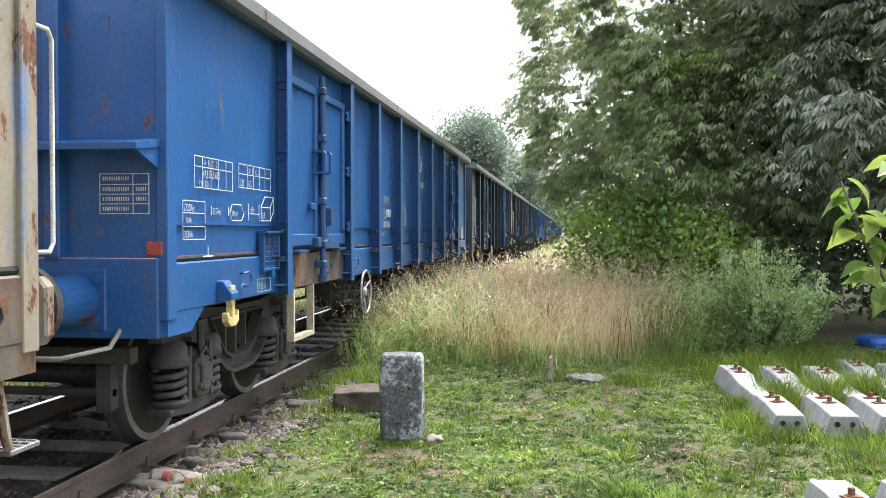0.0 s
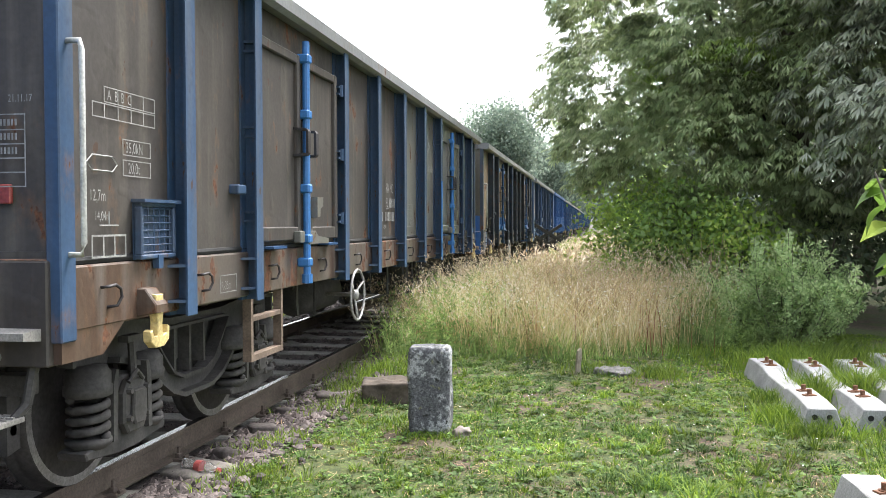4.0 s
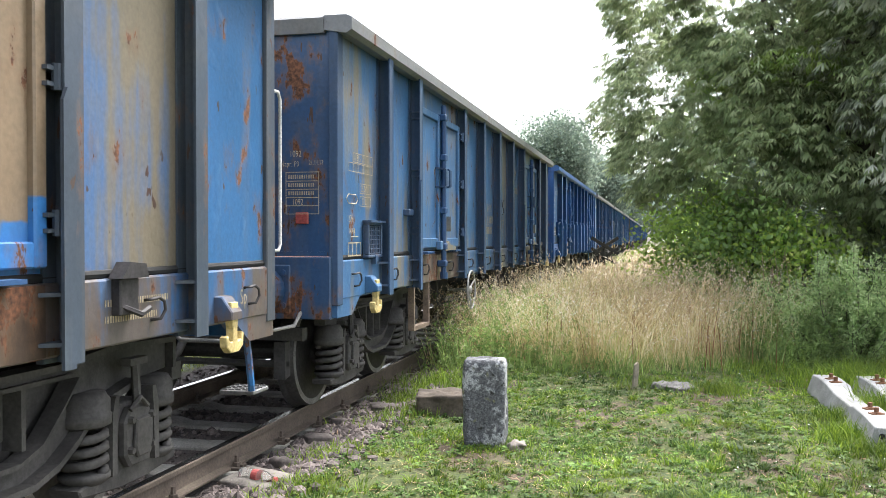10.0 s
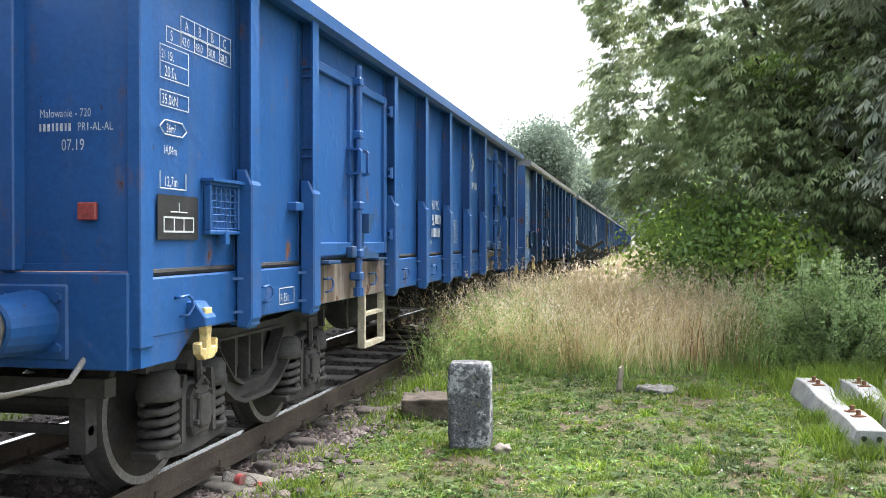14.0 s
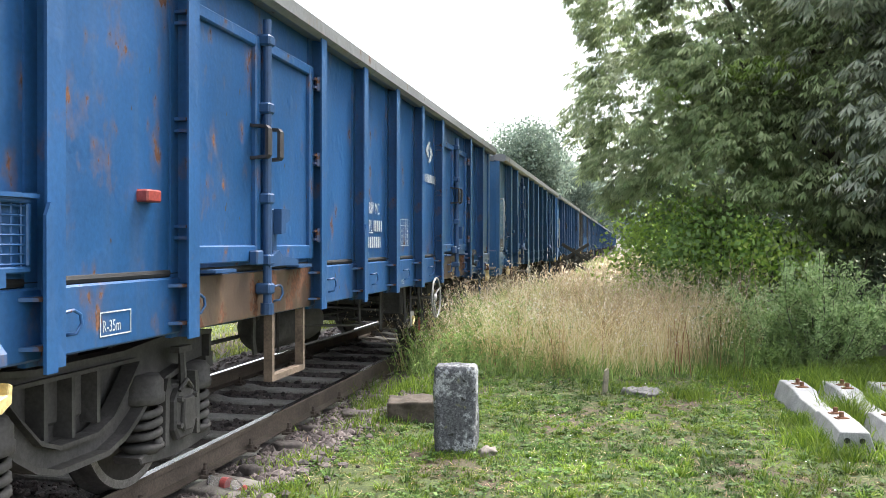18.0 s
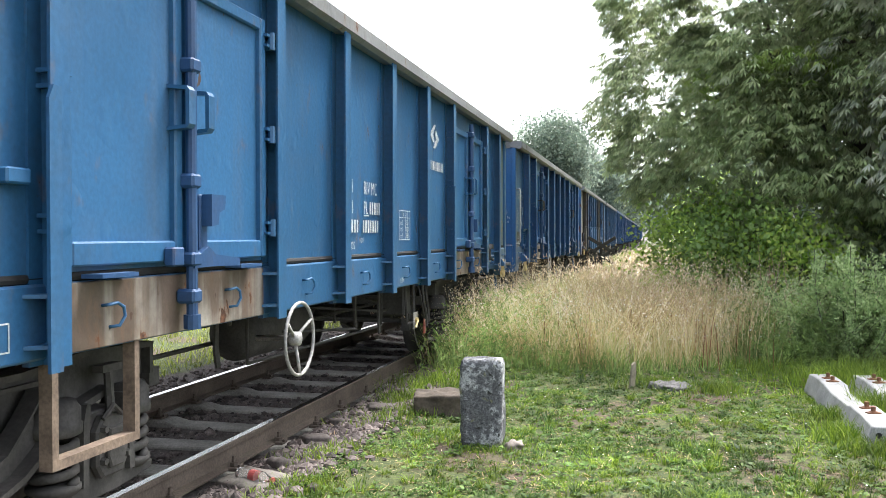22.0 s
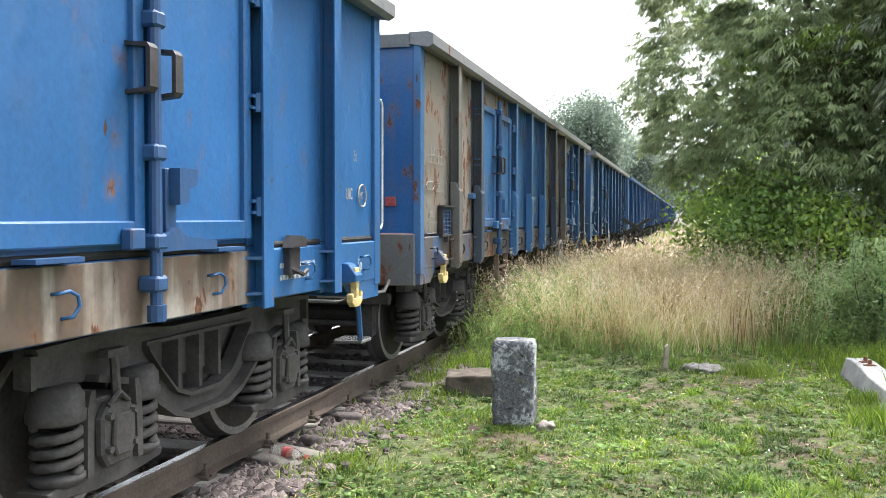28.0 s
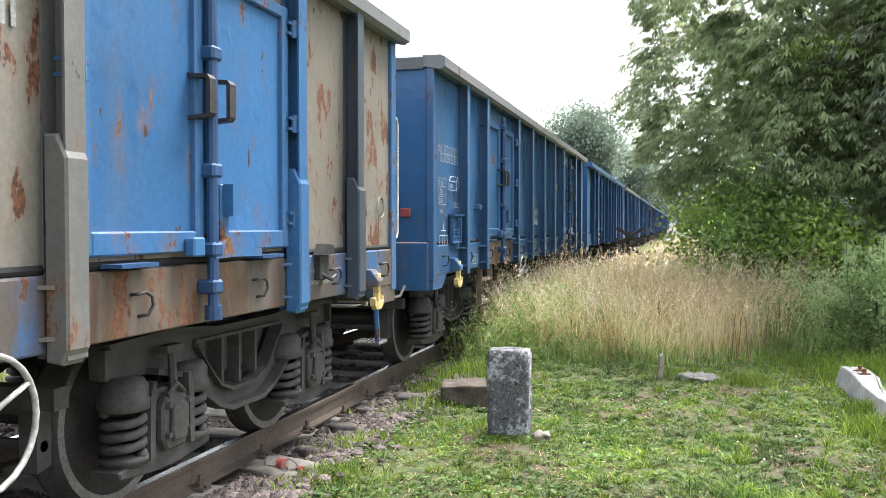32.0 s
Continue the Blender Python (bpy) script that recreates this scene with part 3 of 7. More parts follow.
def b_side_frame(bm, s):
    """Cast side frame: a beam over the axle boxes, a bow hanging below it, a ribbed pocket between, flanges along the edges."""
    prism(bm, BEAM, "x", s * 1.0, s * 1.05)
    prism(bm, BOW + WINDOW, "x", s * 1.0005, s * 1.0505)
    box(bm, s * 0.93, s * 0.96, -0.56, 0.56, 0.45, 0.82)
    for y in (-0.21, 0.0, 0.21):
        box(bm, s * 0.96, s * 1.06, y - 0.014, y + 0.014, 0.50 + 0.4 * max(0, abs(y) - 0.13), 0.80)

    def flange(line, up, out):
        for p, q in zip(line, line[1:]):
            prism(bm, [p, q, (q[0] * 0.99, q[1] + up), (p[0] * 0.99, p[1] + up)], "x", s * 1.051, s * out)
    flange(BOW, 0.030, 1.125)
    flange(WINDOW, -0.022, 1.095)
    flange(BEAM[6:], -0.028, 1.115)
    flange(BEAM[1:5][1:3], 0.02, 1.08)
    for e in (-1, 1):
        box(bm, s * 1.051, s * 1.10, e * 1.36 - 0.015, e * 1.36 + 0.015, 0.73, 0.872)


def b_spring(bm, s):
    """Coil spring with its seat cups."""
    pts, turns, k = [], 3.7, 14
    for i in range(int(turns * k) + 1):
        a = 2 * math.pi * i / k
        pts.append((s * (1.06 + 0.092 * math.cos(a)), 0.092 * math.sin(a), 0.335 + 0.215 * i / (turns * k)))
    tube(bm, pts, 0.0235, 6)
    lathe(bm, (s * 1.06, 0, 0.285), "z", [(0, 0.09), (0.03, 0.12), (0.05, 0.12)], 16)
    lathe(bm, (s * 1.06, 0, 0.555), "z", [(0, 0.105), (0.01, 0.124), (0.055, 0.126), (0.06, 0.118), (0.125, 0.118), (0.14, 0.105), (0.16, 0.095)], 18)


def b_axle_box(bm, s):
    """Axle box: saddle wings under the springs, a bolted shield-shaped cover, guides, a hanging link above."""
    prism(bm, [(-0.42, 0.285), (-0.40, 0.245), (-0.10, 0.215), (0.10, 0.215), (0.40, 0.245), (0.42, 0.285), (0.16, 0.33), (0.15, 0.58), (0.10, 0.63), (-0.10, 0.63), (-0.15, 0.58), (-0.16, 0.33)],
          "x", s * 0.96, s * 1.13, 0.008)
    prism(bm, [(-0.08, 0.315), (0.08, 0.315), (0.125, 0.38), (0.125, 0.54), (0.075, 0.61), (-0.075, 0.61), (-0.125, 0.54), (-0.125, 0.38)], "x", s * 1.128, s * 1.18, 0.012)
    prism(bm, [(-0.05, 0.36), (0.05, 0.36), (0.075, 0.42), (0.06, 0.55), (-0.06, 0.55), (-0.075, 0.42)], "x", s * 1.178, s * 1.205, 0.008)
    for y, z in ((-0.095, 0.40), (0.095, 0.40), (-0.09, 0.55), (0.09, 0.55)):
        lathe(bm, (s * 1.178, y, z), "x", [(0, 0.02), (s * 0.028, 0.017)], 6)
    for e in (-1, 1):
        prism(bm, [(e * 0.165, 0.30), (e * 0.205, 0.30), (e * 0.200, 0.60), (e * 0.175, 0.68), (e * 0.145, 0.68), (e * 0.155, 0.56)][::e], "x", s * 1.04, s * 1.16)
    tube(bm, [(s * 1.15, 0.02, 0.60), (s * 1.15, 0.0, 0.82)], 0.022, 6)
    box(bm, s * 1.115, s * 1.175, -0.075, 0.075, 0.81, 0.845)
    tube(bm, [(s * 1.19, -0.10, 0.60), (s * 1.20, -0.03, 0.655), (s * 1.19, 0.05, 0.60)], 0.013, 6)


def b_bolster(bm):
    box(bm, -0.98, 0.98, -0.20, 0.20, 0.56, 0.86, 0.02)


def b_end_beam(bm):
    box(bm, -1.0, 1.0, -0.05, 0.05, 0.63, 0.73)


def b_brake_shoe(bm, s):
    prism(bm, [(-0.05, 0.30), (0.05, 0.32), (0.05, 0.60), (-0.05, 0.60)], "x", s * 0.70, s * 0.80)


def b_brake_beam(bm):
    tube(bm, [(-0.8, 0, 0.42), (0.8, 0, 0.42)], 0.03, 6)


def b_end_shelf(bm):
    """A slanting ledge of folded sheet across the end wall, with gusset sides."""
    y = -HALF
    prism(bm, [(y, 1.98), (y - 0.30, 1.93), (y - 0.30, 1.895), (y, 1.93)], "x", -1.39, 1.39)
    for x in (-1.38, 1.36):
        prism(bm, [(y, 1.93), (y - 0.30, 1.90), (y, 1.80)], "x", x, x + 0.02)


def b_tail_bracket(bm):
    box(bm, 1.42, 1.47, -0.07, 0.07, -0.06, 0.10, 0.006)
    prism(bm, [(-0.10, 0.10), (0.10, 0.10), (0.08, 0.16), (-0.04, 0.17)], "x", 1.43, 1.50)
    tube(bm, [(1.46, -0.05, -0.02), (1.50, 0.04, -0.06), (1.49, 0.12, -0.04)], 0.014, 6)


def b_release_strap(bm):
    tube(bm, [(1.22, -0.10, 0.96), (1.26, -0.04, 0.72), (1.27, 0.0, 0.56)], 0.011, 6)


def b_release_pull(bm):
    tube(bm, [(1.27, 0.0, 0.56), (1.27, -0.025, 0.50), (1.27, -0.022, 0.40), (1.27, 0.022, 0.40), (1.27, 0.025, 0.50)], 0.009, 6, True)


def wheel_rows(parent, y):
    ax = part("wheelset", b_axle, M_WHEEL, parent, pose(0, y, 0.46), key="axle", smooth=False)
    for s in (-1, 1):
        part("wheel", lambda bm: b_wheel(bm, s), M_WHEEL, ax, key="wheel|%d" % s, smooth=True)
        part("wheel_disc", lambda bm: b_wheel_face(bm, s), M_WHEEL, ax, key="wheel_disc|%d" % s)
        part("wheel_rim", lambda bm: b_wheel_ring(bm, s), M_TYRE, ax, key="wheel_ring|%d" % s, label="bright worn steel wheel rim")
    return ax


def bogie(wagon, y, near):
    b = part("bogie", b_bolster, M_RUNNING, wagon, pose(0, y, 0), key="bolster", label="soot-black cast steel bogie")
    for s in (1, -1) if near else (1,):
        part("side_frame", lambda bm: b_side_frame(bm, s), M_RUNNING, b, key="side_frame|%d" % s)
        for a in (-0.9, 0.9):
            part("axle_box", lambda bm: b_axle_box(bm, s), M_RUNNING, b, pose(0, a, 0), key="axle_box|%d" % s)
            for o in (-0.28, 0.28):
                part("spring", lambda bm: b_spring(bm, s), M_RUNNING, b, pose(0, a + o, 0), key="spring|%d" % s, smooth=True)
    for e in (-1, 1):
        part("end_beam", b_end_beam, M_RUNNING, b, pose(0, e * 1.55, 0), key="end_beam")
        if near:
            for o in (0.40, 1.42):
                part("brake_beam", b_brake_beam, M_RUNNING, b, pose(0, e * o, 0), key="brake_beam")
                for s in (-1, 1):
                    part("brake_shoe", lambda bm: b_brake_shoe(bm, s), M_RUNNING, b, pose(0, e * o, 0), key="brake_shoe|%d" % s)
    return b


def frame_lines(w, h, t=0.008, cols=(), rows=()):
    """Bars of a painted table, w by h, from its lower left corner."""
    def build(bm):
        for a, b, c, d in ((0, w, 0, t), (0, w, h - t, h), (0, t, t, h - t), (w - t, w, t, h - t)):
            box(bm, 0, 0.0012, a, b, c, d)
        for x in cols:
            box(bm, 0, 0.0012, x, x + t, t, h - t)
        for z in rows:
            box(bm, 0, 0.0012, t, w - t, z, z + t)
    return build


def bars(rows, t):
    """Unreadable lines of writing: rows of (y, z, length)."""
    def build(bm):
        for y, z, ln in rows:
            x = y
            k = 0
            while x < y + ln - 0.2 * t:
                w = t * (0.26 + 0.12 * ((k * 7 + int(z * 100)) % 3) / 2)
                box(bm, 0, 0.0012, x, min(x + w, y + ln), z, z + t)
                x += w + t * 0.30
                k += 1
    return build


def emblem(bm):
    """Two interlocked slanting strokes."""
    for sg in (1, -1):
        prism(bm, [(sg * -0.16, sg * 0.02), (sg * -0.02, sg * 0.20), (sg * 0.05, sg * 0.20), (sg * -0.02, sg * 0.10), (sg * -0.05, sg * 0.03), (sg * 0.0, sg * -0.10), (sg * -0.06, sg * -0.10)],
              "x", 0, 0.0012)


HEXAGON = [(0, 0.035), (0.045, 0.07), (0.215, 0.07), (0.26, 0.035), (0.215, 0.0), (0.045, 0.0)]
CRATE = (((0, 0), (0.29, 0)), ((0.29, 0), (0.29, 0.09)), ((0.29, 0.09), (0, 0.09)), ((0, 0.09), (0, 0)), ((0, 0.09), (0.08, 0.14)), ((0.29, 0.09), (0.37, 0.14)), ((0.08, 0.14), (0.37, 0.14)), ((0.29, 0), (0.37, 0.05)),
         ((0.37, 0.05), (0.37, 0.14)))


def strokes(pairs):
    """Thin painted lines between points of the side."""
    return lambda bm: [tube(bm, [(0.0, *a), (0.0, *b)], 0.0035, 4) for a, b in pairs]


# painted data by style: top line, loads by route class, tare, heights of the rows of the column
DATA = {"wide": ("57,5t", "43,5", "49,5", "51,5", "59,5", "20 100kg", 2.17, 1.76, 1.665, None, 1.58, 1.62, 1.225),
        "wide2": ("58,0t", "44,0", "50,0", "52,0", "60,0", "19 600kg", 2.13, 1.80, 1.68, None, 1.565, 1.70, 1.22),
        "column": ("", "42,0", "48,0", "50,0", "58,0", "21 150kg", 2.50, 2.235, 2.10, 1.965, 1.87, 1.70, 1.45),
        "column2": ("58,0t", "43,0", "49,0", "51,0", "59,0", "21 900kg", 2.60, 2.07, 1.93, 2.30, 1.665, 1.78, 1.25)}


def data_panel(wagon, style, mat, y0):
    """The painted data on the first bay."""
    x = PX + 0.016

    def put(name, build, y, z, key):
        part(name, build, mat, wagon, pose(x, y0 + y, z), key=key)

    def word(text, size, y, z):
        piece("lettering", letters(text, size), mat, wagon, pose(x, y0 + y, z))
    if style == "old":
        put("data_table", frame_lines(0.48, 0.075, 0.005, (0.12, 0.24, 0.36)), 0.15, 2.02, "t1")
        put("data_table", frame_lines(0.58, 0.07, 0.005, (0.10, 0.22, 0.34, 0.46)), 0.05, 1.945, "t2")
        put("data_table", frame_lines(0.27, 0.08, 0.005), 0.31, 1.785, "t3")
        put("data_table", frame_lines(0.27, 0.08, 0.005), 0.31, 1.685, "t3")
        put("floor_area_sign", strokes(list(zip(HEXAGON, HEXAGON[1:] + HEXAGON[:1]))), 0.0, 1.70, "hex")
        word("A  B  B  C", 0.07, 0.18, 2.035)
        word("35,0kN", 0.075, 0.34, 1.80)
        word("20,0t", 0.075, 0.36, 1.70)
        word("12,7m", 0.075, 0.02, 1.56)
        word("14,04m", 0.06, 0.06, 1.47)
        return
    top, a, b1, b2, c, tare, z, zt, zk, zh, zl, zw, _ = DATA[style]
    if top:
        word(top, 0.085, 0.0, z + 0.01 if style != "column2" else z + 0.09)
    put("data_table", frame_lines(0.56, 0.08, 0.0045, (0.14, 0.28, 0.42)), 0.20, z, "t4")
    put("data_table", frame_lines(0.70, 0.08, 0.0045, (0.14, 0.28, 0.42, 0.56)), 0.06, z - 0.082, "t5")
    for k, (head, load) in enumerate((("A", a), ("B", b1), ("B", b2), ("C", c))):
        word(head, 0.075, 0.245 + 0.14 * k, z + 0.014)
        word(load, 0.062, 0.212 + 0.14 * k, z - 0.066)
    word("S", 0.075, 0.10, z - 0.068)
    put("data_table", frame_lines(0.28, 0.165, 0.0045, (), (0.08,)), 0.0, zt, "t6")
    word(tare, 0.062, 0.015, zt + 0.098)
    word("20,0t", 0.075, 0.045, zt + 0.014)
    put("data_table", frame_lines(0.28, 0.08, 0.0045), 0.0, zk, "t7")
    word("35,0kN", 0.07, 0.02, zk + 0.014)
    word("14,04m", 0.06, 0.03, zl)
    if zh:
        put("floor_area_sign", strokes(list(zip(HEXAGON, HEXAGON[1:] + HEXAGON[:1]))), 0.0, zh, "hex")
        word("36m²", 0.062, 0.06, zh + 0.012)
        word("12,7m", 0.07, 0.04, zw + 0.012)
        put("length_sign", strokes((((0, 0), (0, 0.085)), ((0.25, 0), (0.25, 0.085)), ((0, 0.0), (0.25, 0.0)))), 0.0, zw, "len")
        return
    put("volume_sign", strokes(CRATE), 0.40, zt + 0.06, "crate")
    word("72,0m³", 0.065, 0.42, zt + 0.08)
    word("12,7m", 0.065, 0.60, zw + 0.035)
    put("length_sign", strokes((((0, 0), (0, 0.085)), ((0.22, 0), (0.22, 0.085)), ((0, 0.03), (0.22, 0.03)))), 0.59, zw, "len2")


def axle_plate(wagon, back, mat, az, y0, high):
    x = PX + 0.013
    if back:
        part("axle_load_plate", lambda bm: box(bm, 0, 0.002, -0.02, 0.38, 0, high), back, wagon, pose(x, y0, az), key="axle_plate|%g" % high)
    part("axle_load_sign", frame_lines(0.30, high * 0.36, 0.009, (0.096, 0.192)), mat, wagon, pose(x + 0.004, y0 + 0.03, az + 0.035), key="axle_rows|%g" % high)
    part("axle_load_sign", strokes((((0, 0), (0.16, 0)), ((0.08, 0), (0.08, high * 0.22)))), mat, wagon, pose(x + 0.004, y0 + 0.10, az + high * 0.62), key="axle_t|%g" % high)


def number_panel(wagon, y, mat, dz=0.0):
    x = PX + 0.016

    def word(text, size, dy, z):
        piece("lettering", letters(text, size), mat, wagon, pose(x, y + dy, z + dz))
    word("31", 0.15, 0.0, 1.79)
    word("RIV MC", 0.15, 0.36, 1.79)
    word("51", 0.15, 0.0, 1.63)
    word("PL", 0.15, 0.36, 1.63)
    part("number_bar", bars([(0.51, 0.15, 0.31), (0.0, 0, 0.26), (0.34, 0, 0.40)], 0.10), mat, wagon, pose(x, y, 1.48 + dz), key="number_bar")
    part("number_bar", lambda bm: box(bm, 0, 0.0012, 0.36, 0.48, -0.018, -0.008), mat, wagon, pose(x, y, 1.63 + dz), key="underline")
    word("Eaos", 0.13, -0.04, 1.35)
    word("412W", 0.055, 0.25, 1.40)


def load_table(wagon, y, z, mat):
    x = PX + 0.016
    part("load_table", frame_lines(0.37, 0.275, 0.006, (0.20, 0.285), (0.205,)), mat, wagon, pose(x, y, z), key="load_table")
    for k, (a, b) in enumerate((("c-c 9", "39 58"), ("b-b 6", "27 30"), ("a-a 3", "23 26"))):
        piece("lettering", letters(a, 0.062), mat, wagon, pose(x, y + 0.03, z + 0.018 + 0.062 * k))
        piece("lettering", letters(b, 0.062), mat, wagon, pose(x, y + 0.215, z + 0.018 + 0.062 * k))
    piece("lettering", letters("m      t", 0.062), mat, wagon, pose(x, y + 0.13, z + 0.22))


def company_mark(wagon, y, z, mat):
    x = PX + 0.016
    part("emblem", emblem, mat, wagon, pose(x, y + 0.36, z + 0.31) @ Matrix.Diagonal((1, 1.25, 0.62, 1)), key="emblem")
    part("company_bar", bars([(0.0, 0, 0.74)], 0.095), mat, wagon, pose(x, y, z - 0.05), key="company")


def ring_mark(bm):
    """A painted ring with its middle open."""
    tube(bm, [(0.0, 0.079 * math.cos(0.3142 * i), 0.079 * math.sin(0.3142 * i)) for i in range(20)], 0.005, 4, True)


def rear_marks(wagon, y, z, mat):
    x = PX + 0.016
    if z == 1.55:
        piece("lettering", letters("UIC", 0.11), mat, wagon, pose(x, y, z + 0.27))
        piece("lettering", letters("St", 0.10), mat, wagon, pose(x, y + 0.02, z + 0.12))
        part("ring_mark", ring_mark, mat, wagon, pose(x, y + 0.08, z + 0.01), key="ring_mark")
        piece("lettering", letters("MC", 0.06), mat, wagon, pose(x, y + 0.035, z - 0.01))
        return
    piece("lettering", letters("UIC", 0.11), mat, wagon, pose(x, y, z))
    part("ring_mark", ring_mark, mat, wagon, pose(x, y + 0.32, z + 0.03), key="ring_mark")
    piece("lettering", letters("MC", 0.07), mat, wagon, pose(x, y + 0.265, z + 0.01))
    piece("lettering", letters("St", 0.11), mat, wagon, pose(x, y + 0.15, z + 0.27))


def first_data(wagon, mat):
    """The rows of data on the long blue wagon."""
    x = PX + 0.016

    def put(name, build, y, z, key):
        part(name, build, mat, wagon, pose(x, y, z), key=key)

    def word(text, size, y, z):
        piece("lettering", letters(text, size), mat, wagon, pose(x, y, z))
    put("data_table", frame_lines(0.62, 0.20, 0.006, (0.12, 0.25, 0.37, 0.50), (0.13,)), -6.87, 1.72, "f1")
    word("A   B   C   D", 0.055, -6.72, 1.865)
    word("47,5 55,5 65,5", 0.065, -6.74, 1.79)
    word("120  0,0", 0.06, -6.80, 1.73)
    put("data_table", frame_lines(0.66, 0.17, 0.006, (0.17, 0.29, 0.41, 0.53), (0.095,)), -6.14, 1.755, "f2")
    word("A   B   C   D", 0.06, -5.94, 1.86)
    word("120     33,5", 0.065, -6.11, 1.77)
    put("data_table", frame_lines(0.33, 0.24, 0.006, (), (0.08, 0.16)), -7.04, 1.40, "f3")
    word("27200kg", 0.06, -7.02, 1.575)
    word("20,0t", 0.06, -7.00, 1.495)
    word("35,0kN", 0.06, -7.02, 1.415)
    put("length_sign", lambda bm: (box(bm, 0, 0.0012, 0, 0.008, 0, 0.06), box(bm, 0, 0.0012, 0.29, 0.298, 0, 0.06)), -6.62, 1.555, "f4")
    word("15,74m", 0.06, -6.59, 1.56)

    def hexagon(bm):
        q = [(0, 0.05), (0.05, 0.11), (0.22, 0.11), (0.27, 0.05), (0.22, 0.0), (0.05, 0.0)]
        for a, b in zip(q, q[1:] + q[:1]):
            tube(bm, [(0, *a), (0, *b)], 0.0035, 4)
    put("floor_area_sign", hexagon, -6.31, 1.525, "f5")
    word("39,5m²", 0.055, -6.27, 1.555)
    put("length_sign", lambda bm: (box(bm, 0, 0.0012, 0, 0.008, 0, 0.12), box(bm, 0, 0.0012, 0.22, 0.228, 0, 0.12), box(bm, 0, 0.0012, 0.008, 0.22, 0.045, 0.051)), -5.96, 1.53, "f6")
    word("14,5m", 0.055, -5.93, 1.59)

    def crate(bm):
        for a, b in (((0, 0), (0.2, 0)), ((0.2, 0), (0.2, 0.10)), ((0.2, 0.10), (0, 0.10)), ((0, 0.10), (0, 0)), ((0, 0.10), (0.08, 0.18)), ((0.2, 0.10), (0.28, 0.18)), ((0.08, 0.18), (0.28, 0.18)), ((0.2, 0), (0.28, 0.08)), ((0.28, 0.08), (0.28, 0.18))):
            tube(bm, [(0, *a), (0, *b)], 0.0035, 4)
    put("volume_sign", crate, -5.69, 1.53, "f7")
    word("82,5", 0.06, -5.685, 1.55)
    part("axle_load_sign", frame_lines(0.30, 0.09, 0.008, (0.10, 0.20)), mat, wagon, pose(x, -6.82, 1.14), key="f8")
    part("axle_load_sign", lambda bm: (box(bm, 0, 0.0012, 0, 0.16, 0, 0.01), box(bm, 0, 0.0012, 0.075, 0.085, 0.01, 0.07)), mat, wagon, pose(x, -6.75, 1.29), key="f9")
    # on the sill
    piece("lettering", letters("Ważony", 0.055), mat, wagon, pose(1.427, -6.38, 1.04))
    piece("lettering", letters("15.03.16", 0.045), mat, wagon, pose(1.427, -6.13, 1.06))
    part("curve_sign", frame_lines(0.29, 0.10, 0.006), mat, wagon, pose(1.427, -5.81, 1.005), key="curve")
    piece("lettering", letters("R 35 m", 0.07), mat, wagon, pose(1.427, -5.78, 1.025))


def warning_sign(wagon):
    """A pale plate with a black triangle and a lightning stroke, on the end wall."""
    m = Matrix.Translation((0.95, -HALF - 0.054, 2.115)) @ Matrix.Rotation(radians(-90), 4, "Z")
    p = part("warning_sign", lambda bm: box(bm, 0, 0.003, 0, 0.225, 0, 0.195), P_SIGNTAN, wagon, m, label="weathered tan high-voltage warning plate")

    def triangle(bm):
        q = [(0.03, 0.02), (0.195, 0.02), (0.1125, 0.178)]
        for a, b in zip(q, q[1:] + q[:1]):
            tube(bm, [(0.004, *a), (0.004, *b)], 0.005, 4)
    part("triangle", triangle, M_BLACKBOX, p)
    part("lightning_stroke", lambda bm: prism(bm, [(0.120, 0.135), (0.090, 0.080), (0.112, 0.085), (0.104, 0.035), (0.136, 0.096), (0.114, 0.090)], "x", 0.003, 0.005), M_BLACKBOX, p)


def end_writing(wagon, rows, mat):
    """Rows (text, size, x, z) painted on the front end wall."""
    for text, size, x, z in rows:
        piece("lettering", letters(text, size), mat, wagon, Matrix.Translation((x, -HALF - 0.053, z)) @ Matrix.Rotation(radians(-90), 4, "Z"))


WAGONS = []
SCRAWL = (((0.0, 0.22), (0.02, 0.0)), ((0.0, 0.10), (0.14, 0.13)), ((0.15, 0.25), (0.16, 0.04)), ((0.26, 0.20), (0.17, 0.17), (0.18, 0.07), (0.28, 0.08)), ((0.17, 0.12), (0.24, 0.13)),
          ((0.31, 0.20), (0.36, 0.06), (0.42, 0.18), (0.47, 0.06), (0.54, 0.22)), ((0.72, 0.22), (0.62, 0.18), (0.60, 0.12), (0.70, 0.08), (0.72, 0.02), (0.60, 0.0)))
STANDARD = (POSTS, 3.42, 4.5)
LONG = ((-5.32, -3.30, -1.975, -0.655, 0.665, 1.99, 3.32, 5.34), 4.31, 5.29)
CLOSE = ((-5.28, -4.16, -2.16, -1.09, 0.0, 1.09, 2.16, 4.16, 5.28), 3.16, 4.5)
